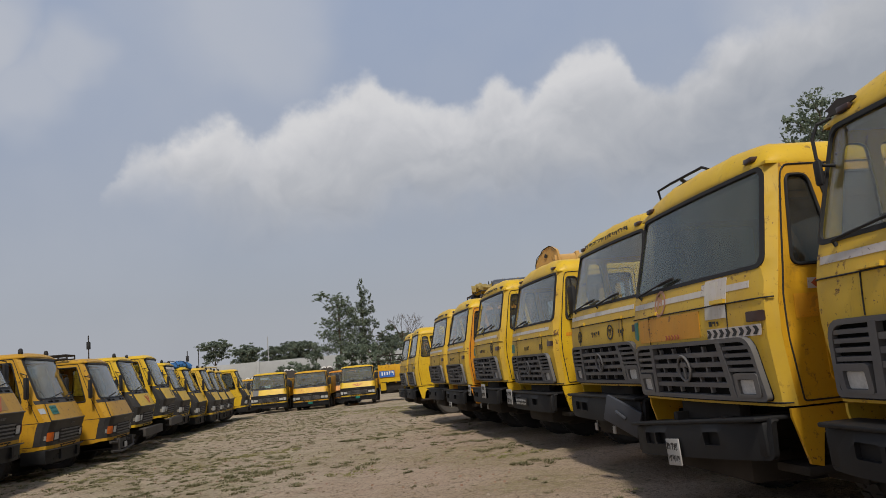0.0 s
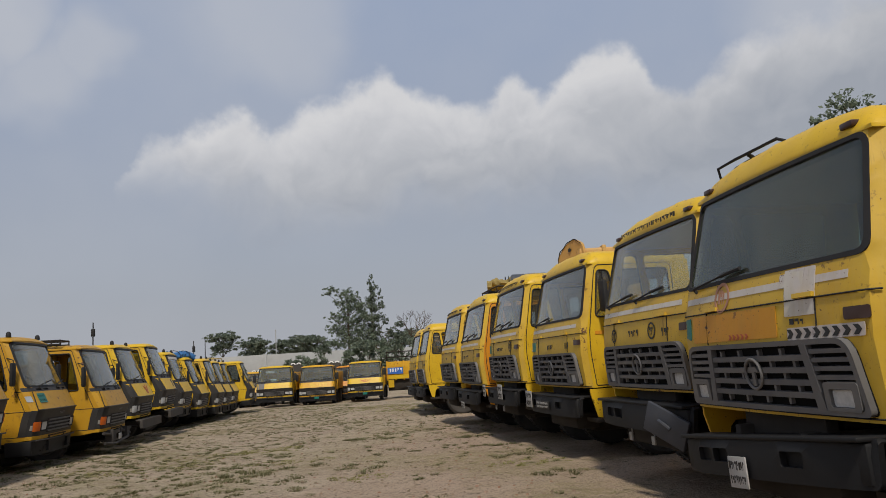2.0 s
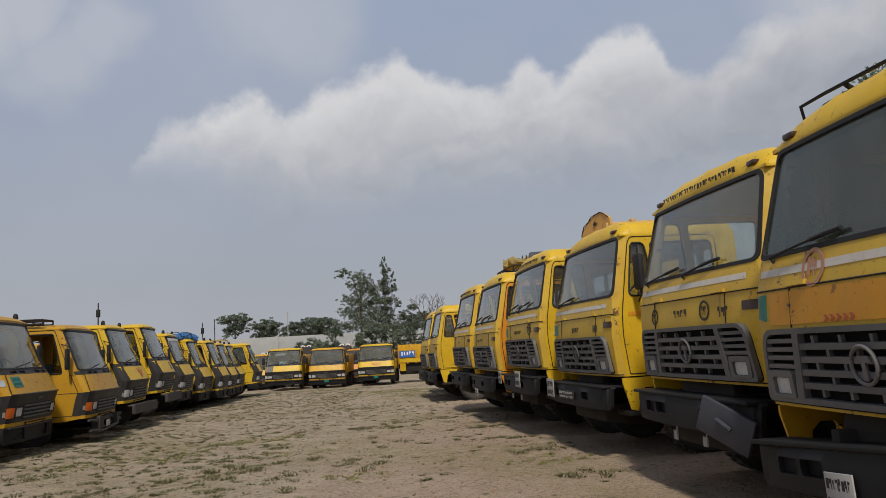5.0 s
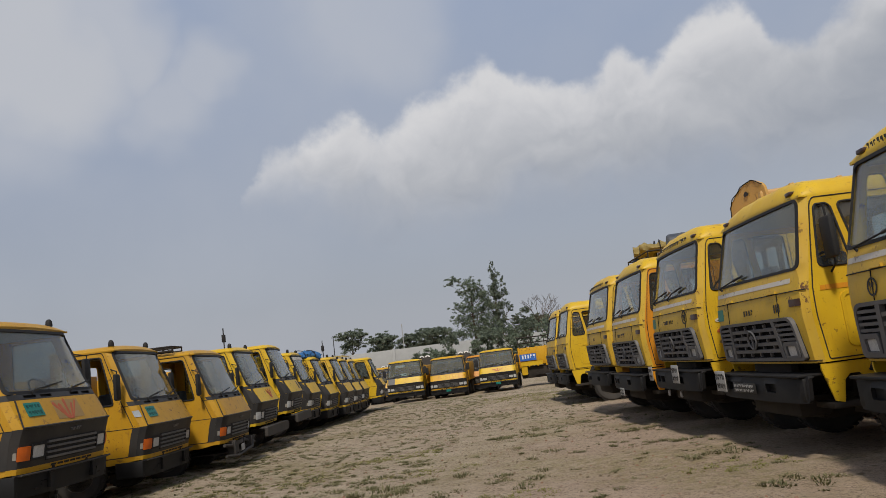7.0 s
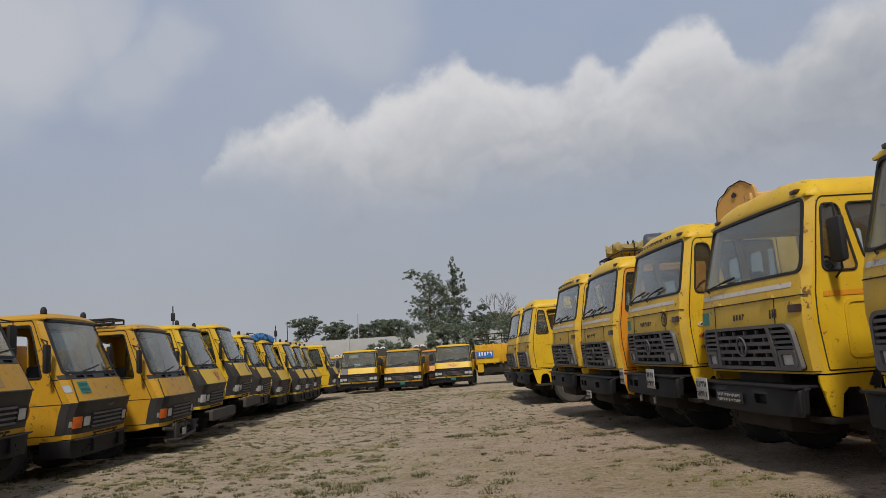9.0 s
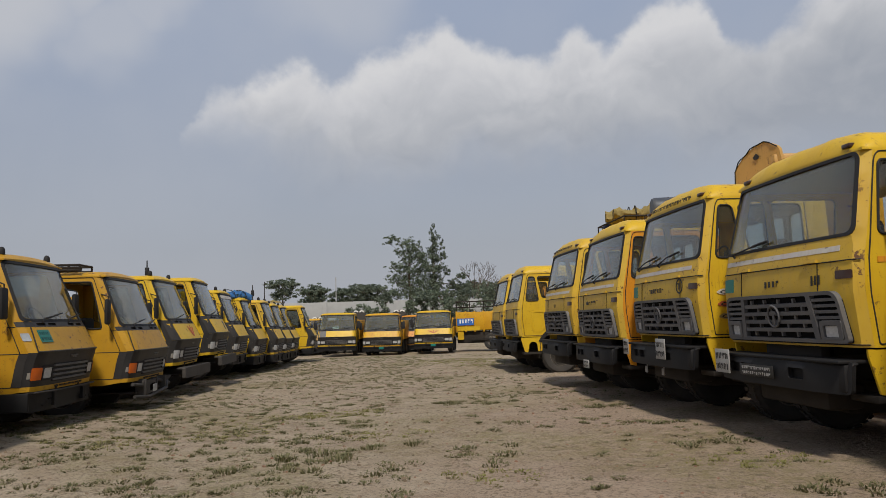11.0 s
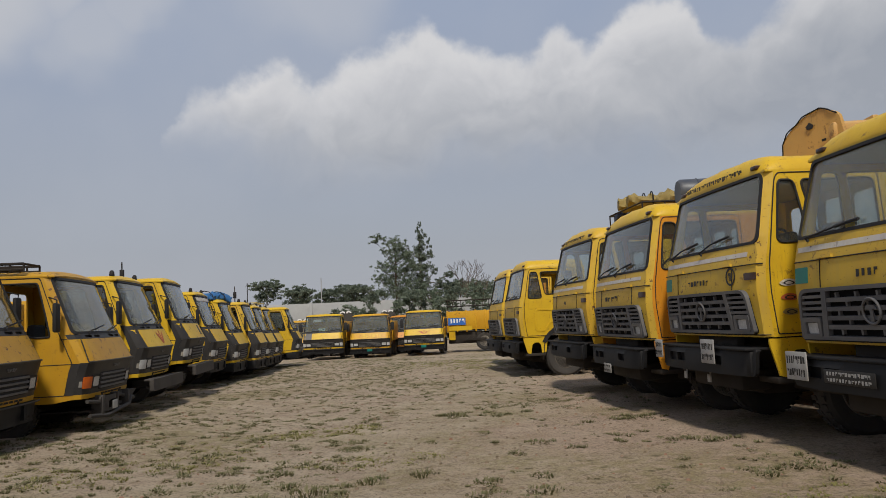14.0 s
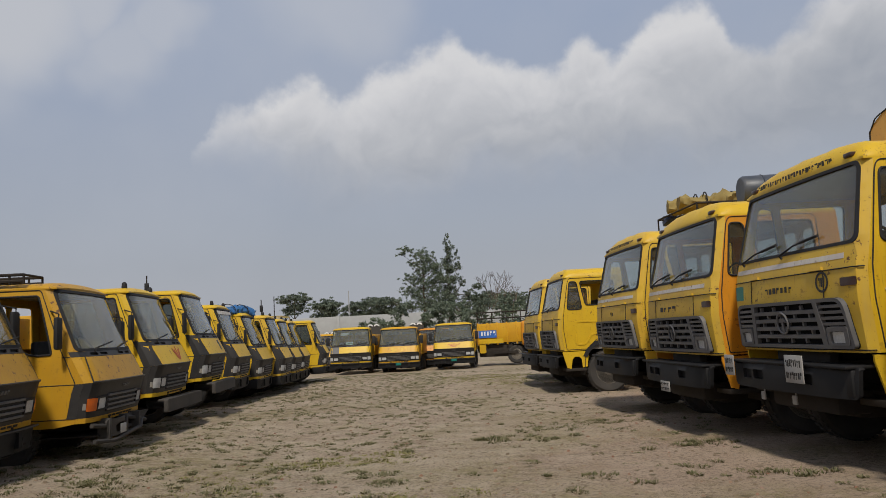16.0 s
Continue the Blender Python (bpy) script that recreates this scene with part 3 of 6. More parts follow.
def big_truck(place, yaw, z0, paint=None, front=None, side=None, label="", stripe=True, detail=(), mirror="", seed=0, rear=True, glass=None, side_glass=None, low=0.0, tilt=0.0):
    paint = paint or YELLOW
    front, side = front or (YELLOW_FRONT if paint is YELLOW else paint), side or paint
    root = tagged(new("truck"), label or "old yellow heavy truck with a grey grille, parked in a row", "truck", "heavy trucks in the row")
    root.matrix_world = pose(place[0], place[1], ground_z(*place) + z0, 0, 0, yaw)
    rnd = random.Random(seed)
    # nose with the windscreen opening
    E_ = BIG_HALF + BIG_RAD * math.pi / 2
    nose_out = [(-E_, 1.0), (E_, 1.0), (E_, 2.77), (-E_, 2.77)]
    hole = rounded(BIG_WIND, 0.10)
    body = part("cab_front", lambda bm: sheet(bm, nose_out, [hole], big, 0.10, 0.025), front, root, key="big_nose")
    part("roof", big_roof, paint, root, key="big_roof", smooth=50)
    # seal, glass and wipers
    seal_in = rounded([(x * 0.972, 2.365 + (z - 2.365) * 0.93) for x, z in BIG_WIND], 0.085)
    screen = part("windscreen", lambda bm: sheet(bm, [(x * 0.985, 2.365 + (z - 2.365) * 0.97) for x, z in hole], [], big_off(-0.012), 0.16, 0.006), glass or GLASS, root, "dusty windscreen glass", "big_glass")
    part("rubber_seal", lambda bm: sheet(bm, [(x * 1.006, 2.365 + (z - 2.365) * 1.012) for x, z in hole], [seal_in], big_off(0.006), 0.12, 0.02), RUBBER, screen, key="big_seal")

    def wiper(u0, u1, lift):
        def f(bm):
            w = big_off(0.035)
            tube(bm, [big(u0, 1.955), w(u0, 1.985), w(u0 + (u1 - u0) * 0.5, 2.01 + lift), w(u1, 2.045 + lift)], [0.016, 0.012, 0.009, 0.008], 6)
            tube(bm, [big_off(0.018)(u1 - 0.16, 2.034 + lift * 0.9), big_off(0.020)(u1, 2.047 + lift), big_off(0.018)(u1 + 0.16, 2.058 + lift * 1.1)], 0.015, 6)
        return f
    lift = rnd.choice([0.01, 0.03, 0.05])
    for u0, u1 in ((-0.95, -0.35), (-0.05, 0.45)):
        if (u0 < -0.5) or "one_wiper" not in detail:
            part("wiper", wiper(u0, u1, lift), RUBBER, screen, key="big_wiper_%g_%g" % (u0, lift))
    # sides, doors and their windows
    for s in (-1, 1):
        sm = side_map(s, BIG_PROF, BIG_TAPER, BIG_HALF + BIG_RAD, BIG_RAD)
        so = lambda d, s=s: side_map(s, BIG_PROF, BIG_TAPER, BIG_HALF + BIG_RAD, BIG_RAD, d)
        arch = [(1.15 + 0.60 * math.cos(a), 0.62 + 0.60 * math.sin(a)) for a in (0.45, 0.8, 1.1, 1.4, 1.7, 2.0, 2.3, 2.45)]
        outline = [(0.10, 1.0), (0.10, 2.77), (1.70, 2.77), (1.70, 0.88)] + arch
        q_win = rounded([(0.20, 1.98), (0.55, 1.98), (0.45, 2.65), (0.19, 2.65)], 0.07)
        m_win = rounded([(0.64, 2.07), (1.36, 2.07), (1.36, 2.65), (0.53, 2.65)], 0.07)

        def side_bm(bm, f=sm, o=outline, hs=(q_win, m_win), s=s):
            sheet(bm, o, hs, f, 0.13, 0.02 * s)
        name = "r" if s > 0 else "l"
        body_side = part("cab_side", side_bm, side, root, key="big_side_" + name)
        part("quarter_glass", lambda bm, f=so(-0.012), s=s: sheet(bm, q_win, [], f, 0.3, 0.005 * s), side_glass or GLASS_DARK, body_side, key="big_q_" + name)
        if "open_window" not in detail:
            part("door_glass", lambda bm, f=so(-0.012), s=s: sheet(bm, m_win, [], f, 0.3, 0.005 * s), side_glass or GLASS_DARK, body_side, key="big_m_" + name)
        for nm, w in (("quarter_seal", q_win), ("window_seal", m_win)):
            part(nm, lambda bm, f=so(0.004), w=w: tube(bm, [f(u, v) for u, v in dense(w, 0.08)], 0.013, 6, True), RUBBER, body_side, key="big_%s_%s" % (nm, name))
        door = rounded([(0.15, 1.03), (0.66, 1.03), (0.80, 1.22), (1.00, 1.31), (1.42, 1.32), (1.42, 2.73), (0.115, 2.73)], [0.02, 0.06, 0.1, 0.1, 0.04, 0.1, 0.12])
        part("door_gap", lambda bm, f=so(0.002), w=door: tube(bm, [f(u, v) for u, v in dense(w, 0.1)], 0.007, 5, True), RUBBER, body_side, key="big_gap_" + name)
        press = rounded([(0.36, 1.13), (0.60, 1.13), (0.76, 1.36), (1.32, 1.44), (1.32, 1.70), (0.36, 1.70)], 0.08)
        press_in = rounded([(0.395, 1.165), (0.58, 1.165), (0.735, 1.39), (1.285, 1.475), (1.285, 1.665), (0.395, 1.665)], 0.06)
        part("door_panel", lambda bm, f=so(0.012), s=s: sheet(bm, press, [press_in], f, 0.15, 0.014 * s), side, body_side, key="big_press_" + name)
        part("door_handle", lambda bm, f=so(0.02): tube(bm, [f(1.16, 1.84), f(1.20, 1.85), f(1.34, 1.85), f(1.38, 1.84)], 0.014, 6), RUBBER, body_side, key="big_handle_" + name)
        # yellow bracket and step below the corner
        X = 1.19

        def bracket(bm, s=s):
            sheet(bm, [(0.03, 0.985), (0.03, 0.93), (0.12, 0.60), (0.21, 0.58), (0.25, 0.80), (0.31, 0.86), (0.42, 0.86), (0.47, 0.80), (0.49, 0.60), (0.60, 0.62), (0.655, 0.985)], [], lambda u, v: (s * X, u + 0.03, v), 0.2, 0.025 * s)
        part("step_bracket", bracket, side, root, key="big_bracket_" + name)
        part("step", lambda bm, s=s: box(bm, min(s * 0.80, s * 1.19), max(s * 0.80, s * 1.19), 0.12, 0.62, 0.52, 0.585, 0.012), CHASSIS, root, key="big_step_" + name)
        # wheel arch lip
        part("wheel_arch", lambda bm, s=s: sheet(bm, [(1.15 + 0.66 * math.cos(a), 0.62 + 0.66 * math.sin(a)) for a in np.linspace(0.2, 2.75, 12)] + [(1.15 + 0.56 * math.cos(a), 0.62 + 0.56 * math.sin(a)) for a in np.linspace(2.75, 0.2, 12)], [], lambda u, v: (s * 1.21, u, v), 0.3, 0.3 * s), RUBBER, root, key="big_arch_" + name)
        if mirror and (mirror == "both" or s > 0):
            mr = part("mirror", lambda bm, s=s: box(bm, s * 1.40 - 0.11, s * 1.40 + 0.11, 0.26, 0.34, 2.04, 2.48, 0.04), RUBBER, root, "black door mirror", "big_mirror_" + name)
            part("mirror_arm", lambda bm, s=s: tube(bm, [(s * 1.12, 0.40, 2.62), (s * 1.38, 0.31, 2.60), (s * 1.40, 0.31, 1.98), (s * 1.18, 0.36, 1.90)], 0.012, 6), RUBBER, mr, key="big_arm_" + name)
    # back wall, floor, seats and dash
    back_hole = [rounded([(x0, 1.95), (x1, 1.95), (x1, 2.6), (x0, 2.6)], 0.08) for x0, x1 in ((-0.98, -0.36), (-0.20, 0.20), (0.36, 0.98))]
    part("cab_back", lambda bm: sheet(bm, [(-1.14, 1.1), (1.14, 1.1), (1.06, 2.77), (-1.06, 2.77)], back_hole, lambda u, v: (u, 1.70, v), 0.3, 0.025), side, root, key="big_back")
    part("cab_floor", lambda bm: box(bm, -1.14, 1.14, 0.05, 1.69, 1.02, 1.10), DASH, root, key="big_floor")
    part("headliner", lambda bm: box(bm, -1.02, 1.02, 0.28, 1.66, 2.70, 2.74, 0.01), HEADLINER, root, "grey cab headliner", "big_liner")
    part("dashboard", lambda bm: box(bm, -1.08, 1.08, 0.06, 0.42, 1.60, 1.93, 0.05), DASH, root, key="big_dash")
    for sx in (-0.62, 0.55):
        part("seat", lambda bm, sx=sx: (box(bm, sx - 0.27, sx + 0.27, 0.85, 1.35, 1.40, 1.58, 0.05), box(bm, sx - 0.26, sx + 0.26, 1.30, 1.44, 1.5, 2.25, 0.05)), SEAT, root, key="big_seat_%g" % sx)
    part("steering_wheel", lambda bm: tube(bm, [(0.55 + 0.25 * math.cos(a), 0.55 + 0.10 * math.sin(a), 1.98 + 0.2 * math.sin(a)) for a in np.linspace(0, math.tau, 21)[:-1]], 0.014, 6, True), RUBBER, root, key="big_wheel_st")
    # grille: slatted middle, louvred wings with the headlights, slanted dividers
    gp = big_off(0.050)

    def strip(b0, b1, t0, t1, lo, hi):
        return [(b0, lo), (b1, lo), (t1, hi), (t0, hi)]
    gr_out = rounded([(-1.115, 1.035), (1.115, 1.035), (1.035, 1.505), (-1.035, 1.505)], [0.05, 0.05, 0.13, 0.13])
    gr_in = rounded([(-1.070, 1.070), (1.070, 1.070), (1.000, 1.470), (-1.000, 1.470)], [0.03, 0.03, 0.10, 0.10])
    # flat backing sheet, coloured dark as the shade of a deep grille
    grille = part("grille", lambda bm: sheet(bm, gr_out, [], big_off(0.006), 0.2, 0.015), GRILLE_SHADE, root, "cracked grey plastic grille", "big_grille")
    part("grille_frame", lambda bm: sheet(bm, gr_out, [gr_in], gp, 0.10, 0.05), PLASTIC, grille, key="big_gframe")
    for s in (-1, 1):
        bar = strip(0.655, 0.735, 0.585, 0.650, 1.06, 1.48)
        part("divider", lambda bm, s=s: sheet(bm, bar if s > 0 else [(-u, v) for u, v in bar][::-1], [], big_off(0.052), 0.2, 0.05), PLASTIC, grille, key="big_div_%d" % s)
    for i in range(4):
        z = 1.150 + i * 0.080
        half = 0.665 - 0.075 * (z - 1.06) / 0.42
        part("slat", lambda bm, z=z, half=half: sheet(bm, strip(-half, half, -half, half, z - 0.019, z + 0.019), [], big_off(0.046), 0.3, 0.042), PLASTIC, grille, key="big_slat_%d" % i)
    for i in range(5):
        z = 1.110 + i * 0.080
        for k in range(4):
            u = -0.46 + k * 0.27 + (0.13 if i % 2 else 0.0)
            part("rib", lambda bm, u=u, z=z: sheet(bm, strip(u - 0.013, u + 0.013, u - 0.013, u + 0.013, z - 0.024, z + 0.024), [], big_off(0.036), 0.3, 0.03), PLASTIC, grille, key="big_rib_%d_%d" % (i, k))
    for s in (-1, 1):
        for i in range(4):
            z = 1.265 + i * 0.054
            a, b = 0.725 - 0.07 * (z - 1.06) / 0.42, 1.065 - 0.07 * (z - 1.06) / 0.42
            lo, hi = sorted((s * a, s * b))
            part("louvre", lambda bm, z=z, lo=lo, hi=hi: sheet(bm, strip(lo, hi, lo, hi, z - 0.014, z + 0.014), [], big_off(0.044), 0.2, 0.04), PLASTIC, grille, key="big_louvre_%d_%d" % (i, s))

        def lamp(a, b, lo, hi, r=0.02, s=s):
            x0, x1 = sorted((s * a, s * b))
            return rounded([(x0, lo), (x1, lo), (x1, hi), (x0, hi)], r)
        hl = part("headlight", lambda bm, s=s: sheet(bm, lamp(0.795, 0.990, 1.088, 1.190, s=s), [], big_off(0.034), 0.1, 0.03), LENS, grille, "cloudy glass headlight", "big_hl_%d" % s)
        part("headlight_rim", lambda bm, s=s: sheet(bm, lamp(0.745, 1.050, 1.062, 1.238, 0.03, s), [lamp(0.790, 0.996, 1.084, 1.195, s=s)], big_off(0.056), 0.1, 0.05), PLASTIC, hl, key="big_hlr_%d" % s)
        if s > 0:
            part("indicator", lambda bm, s=s: sheet(bm, rounded([(s * 1.08 - 0.10, 1.605), (s * 1.08 + 0.10, 1.605), (s * 1.08 + 0.10, 1.68), (s * 1.08 - 0.10, 1.68)], 0.015), [], big_off(0.012), 0.06, 0.02), DARK_LENS, root, "brown indicator lamp", "big_ind_%d" % s)
        part("marker_lamp", lambda bm, s=s: box(bm, s * 0.92 - 0.06, s * 0.92 + 0.06, 0.185, 0.26, 2.80, 2.845, 0.012), DARK_LENS, root, "small roof marker lamp", "big_mk_%d" % s)
        part("hinge", lambda bm, s=s: sheet(bm, [(s * 0.62 - 0.10, 1.775), (s * 0.62 + 0.10, 1.775), (s * 0.62 + 0.10, 1.805), (s * 0.62 - 0.10, 1.805)], [], big_off(0.028), 0.2, 0.03), front, root, key="big_hinge_%d" % s)
    ring = [(0.105 * math.cos(a), 1.285 + 0.105 * math.sin(a)) for a in np.linspace(0, math.tau, 25)[:-1]]
    badge = part("badge", lambda bm: (tube(bm, [big_off(0.055)(u, v) for u, v in ring], 0.012, 6, True), sheet(bm, [(-0.07, 1.30), (0.07, 1.30), (0.045, 1.335), (-0.045, 1.335)], [], big_off(0.06), 0.3, 0.015), sheet(bm, [(-0.02, 1.20), (0.02, 1.20), (0.016, 1.31), (-0.016, 1.31)], [], big_off(0.06), 0.3, 0.015)), PLASTIC, grille, "round plastic badge", "big_badge")
    # service flap gaps and stripe
    part("flap_gap", lambda bm: tube(bm, [big_off(0.003)(u, 1.765) for u in np.linspace(-1.25, 1.25, 60)], 0.006, 5), RUBBER, body, key="big_flap")
    part("lower_gap", lambda bm: tube(bm, [big_off(0.003)(u, 1.025) for u in np.linspace(-1.25, 1.25, 60)], 0.006, 5), RUBBER, body, key="big_low")
    for u in (-0.72, 0.72):
        part("flap_edge", lambda bm, u=u: tube(bm, [big_off(0.003)(u, v) for v in (1.51, 1.64, 1.765)], 0.005, 5), RUBBER, body, key="big_fe_%g" % u)
    if stripe:
        part("stripe", lambda bm: sheet(bm, [(-1.24, 1.855), (1.02, 1.855), (1.02, 1.905), (-1.24, 1.905)], [], big_off(0.004), 0.12, 0.003), WHITE_OLD, body, "worn white painted stripe", "big_stripe")
    # front bumper
    def bumper_bm(bm):
        o = rounded([(-1.17, 0.60), (1.17, 0.60), (1.20, 0.88), (-1.20, 0.88)], 0.05)
        hs = [rounded([(x0, 0.70), (x1, 0.70), (x1, 0.80), (x0, 0.80)], 0.02) for x0, x1 in ((-0.85, -0.62), (-0.58, -0.35), (0.35, 0.60))]
        sheet(bm, o, hs, lambda u, v: (u, -0.20 + 0.10 * (abs(u) / 1.20) ** 4 + (0.03 if v > 0.86 else 0), v), 0.14, 0.05)
        box(bm, -1.14, 1.14, -0.14, -0.05, 0.62, 0.86, 0.02)
        box(bm, -1.14, 1.14, -0.19, 0.1, 0.865, 0.895, 0.01)
        for x in (-0.45, 0.45):
            box(bm, x - 0.05, x + 0.05, -0.12, 0.3, 0.62, 0.80)
    if "bent_bumper" not in detail:
        bump_ob = part("bumper", bumper_bm, DARK_STEEL, root, "scuffed black steel bumper", "big_bumper")
    else:
        bump_ob = part("bumper", bumper_bm, DARK_STEEL, root, "scuffed black steel bumper with a torn corner", "big_bumper")
        torn = part("torn_corner", lambda bm: (box(bm, -0.24, 0.27, -0.02, 0.02, -0.15, 0.15, 0.012), tube(bm, [(-0.06, -0.03, 0.02), (0.0, -0.055, 0.03), (0.08, -0.03, 0.0)], 0.02, 8)), plain_mat("grey-blue bumper steel", (0.045, 0.048, 0.058), 0.55, vary=0.4), bump_ob, "torn grey bumper plate hanging down", "torn")
        torn.location, torn.rotation_euler = (0.90, -0.26, 0.71), (0.10, 0.42, 0.45)
    bump_ob.matrix_local = pose(0, 0, 0.75 + low, 0, tilt, 0) @ pose(0, 0, -0.75)
    for u, v, w, hgt in [p[1:] for p in detail if isinstance(p, tuple) and p[0] == "plate"]:
        plate = part("number_plate", lambda bm: box(bm, -w / 2, w / 2, -0.006, 0.006, -hgt / 2, hgt / 2, 0.004), INK if w > 0.5 else PLATE_WHITE, bump_ob, "black strip with unreadable white strokes" if w > 0.5 else "white plate with unreadable black strokes", "pl_%g_%g" % (w, hgt))
        plate.location = (u, -0.225, v)
        for k, (lo, hi) in enumerate(((0.02 * hgt, 0.40 * hgt), (-0.42 * hgt, -0.05 * hgt))):
            marks(plate, lambda a, b: (a, -0.0085, b), -w * 0.44, w * 0.44, lo + 0.04 * hgt, hi - 0.04 * hgt, 14 if w > 0.5 else 8, k + seed, PLATE_WHITE if w > 0.5 else INK, "plm_%g_%g_%d_%d" % (w, hgt, k, seed))
    # painted bars, plates and stickers on the nose
    for d in detail:
        if not isinstance(d, tuple) or d[0] == "plate":
            continue
        kind, u0, u1, v0, v1, mat = d[:6]
        lab = d[6] if len(d) > 6 else ""
        key = "d_%s_%s_%s_%s_%s_%d" % (kind, u0, u1, v0, v1, seed)
        so1 = side_map(1, BIG_PROF, BIG_TAPER, BIG_HALF + BIG_RAD, BIG_RAD, 0.006)
        so2 = side_map(1, BIG_PROF, BIG_TAPER, BIG_HALF + BIG_RAD, BIG_RAD, 0.012)
        if kind == "door_band":
            part("painted_band", lambda bm: sheet(bm, [(u0, v0), (u1, v0), (u1, v1), (u0, v1)], [], so1, 0.12, 0.004), mat, root, lab, key)
        elif kind == "door_chevrons":
            strip = part("hazard_strip", lambda bm: sheet(bm, [(u0, v0), (u1, v0), (u1, v1), (u0, v1)], [], so1, 0.12, 0.004), WHITE_OLD, root, lab, key)
            h = v1 - v0
            for k in range(7):
                a = u0 + 0.02 + k * (u1 - u0 - 0.02) / 7
                part("chevron", lambda bm, a=a: sheet(bm, [(a + h * 0.45, v0 + 0.006), (a + h * 0.95, v0 + 0.006), (a + h * 0.5, (v0 + v1) / 2), (a + h * 0.95, v1 - 0.006), (a + h * 0.45, v1 - 0.006), (a, (v0 + v1) / 2)], [], so2, 0.3, 0.002), mat, strip, "", key + "c%d" % k)
        elif kind == "flowers":
            for k, (zc, col) in enumerate(((1.55, WHITE_OLD), (1.40, INK_RED), (1.25, TARP_KHAKI))):
                for q, rr in ((1.0, col), (0.62, INK), (0.40, col)):
                    part("painted_petal", lambda bm, zc=zc, q=q: sheet(bm, [(0.30 + 0.085 * q * math.cos(w), zc + (0.045 if math.sin(w) > 0 else 0.03) * q * math.sin(w) * (0.6 + 0.4 * abs(math.sin(w)))) for w in np.linspace(0, math.tau, 19)[:-1]], [], side_map(1, BIG_PROF, BIG_TAPER, BIG_HALF + BIG_RAD, BIG_RAD, 0.010 + 0.005 * (1 - q)), 0.2, 0.003), rr, root, "", key + "f%d_%g" % (k, q))
        elif kind == "reflectors":
            for x in (u0, u1):
                part("reflector", lambda bm, x=x: (box(bm, x - 0.04, x + 0.04, -0.12, -0.10, v0, v1, 0.006), box(bm, x - 0.012, x + 0.012, -0.10, -0.09, v1 - 0.02, 0.62)), mat, bump_ob, lab, key + "%g" % x)
        elif kind == "patch":
            part("painted_patch", lambda bm: sheet(bm, rounded([(u0, v0), (u1, v0), (u1, v1), (u0, v1)], 0.012), [], big_off(0.006), 0.12, 0.004), mat, body, lab, key)
        elif kind == "bars":
            n = d[7] if len(d) > 7 else 4
            marks(body, big_off(0.008), u0, u1, v0, v1, n, seed, mat, key)
        elif kind == "chevrons":
            for k, a in enumerate(np.arange(u0, u1 - 0.05, (v1 - v0) * 1.5)):
                part("chevron", lambda bm, a=a: sheet(bm, [(a, v0), (a + (v1 - v0) * 0.7, v0), (a + (v1 - v0) * 1.2, (v0 + v1) / 2), (a + (v1 - v0) * 0.7, v1), (a, v1), (a + (v1 - v0) * 0.5, (v0 + v1) / 2)], [], big_off(0.011), 0.3, 0.002), mat, body, lab, key + "_%d" % k)
        elif kind == "disc":
            c, r = ((u0 + u1) / 2, (v0 + v1) / 2), (u1 - u0) / 2
            part("painted_disc", lambda bm: (sheet(bm, [(c[0] + r * math.cos(a), c[1] + r * math.sin(a)) for a in np.linspace(0, math.tau, 21)[:-1]], [[(c[0] + r * 0.78 * math.cos(a), c[1] + r * 0.78 * math.sin(a)) for a in np.linspace(0, math.tau, 21)[:-1]]], big_off(0.008), 0.2, 0.003)), mat, body, lab, key)
            marks(body, big_off(0.008), c[0] - r * 0.5, c[0] + r * 0.5, c[1] - r * 0.55, c[1] + r * 0.55, 3, seed, mat, key + "i")
    if "corner_mirror" in detail:
        cm = part("mirror", lambda bm: box(bm, -1.11, -1.04, 0.05, 0.085, 2.36, 2.53, 0.02), RUBBER, root, "small black corner mirror", "big_cm")
        part("mirror_arm", lambda bm: tube(bm, [(-1.05, 0.20, 2.80), (-1.085, 0.12, 2.77), (-1.10, 0.08, 2.68), (-1.085, 0.075, 2.54), (-1.06, 0.10, 2.49), (-1.03, 0.16, 2.48)], 0.012, 7), RUBBER, cm, "", "big_cma")
    if "rust_visor" in detail:
        rust = plain_mat("rusted through steel", (0.020, 0.013, 0.009), 0.9, vary=0.5)
        part("rust_hole", lambda bm: sheet(bm, [(-0.98 + (0.14 + 0.035 * math.sin(5 * a + 1)) * math.cos(a), 2.855 + (0.055 + 0.012 * math.sin(4 * a)) * math.sin(a)) for a in np.linspace(0, math.tau, 25)[:-1]], [], lambda u, v: (u, 0.168 + 0.035 * (abs(u) / 1.06) ** 2 + max(0, v - 2.80) * 0.35, v), 0.06, 0.01), rust, root, "dark rust hole in the visor", "big_rusthole")
    if "visor_text" in detail:
        marks(root, lambda u, v: (u, 0.161 + 0.035 * (abs(u) / 1.06) ** 2, v), -0.78, 0.70, 2.80, 2.855, 26, seed, INK, "vt%d" % seed, 0.004)
    # chassis, axles, load bed
    for x in (-0.42, 0.42):
        part("chassis_rail", lambda bm, x=x: box(bm, x - 0.04, x + 0.04, -0.05, 6.2 if rear else 3.2, 0.66, 0.90, 0.01), CHASSIS, root, key="big_rail_%g_%d" % (x, rear))
    part("front_axle", lambda bm: tube(bm, [(-0.95, 1.15, 0.5), (-0.6, 1.15, 0.46), (0.6, 1.15, 0.46), (0.95, 1.15, 0.5)], 0.06, 8), CHASSIS, root, key="big_axle")
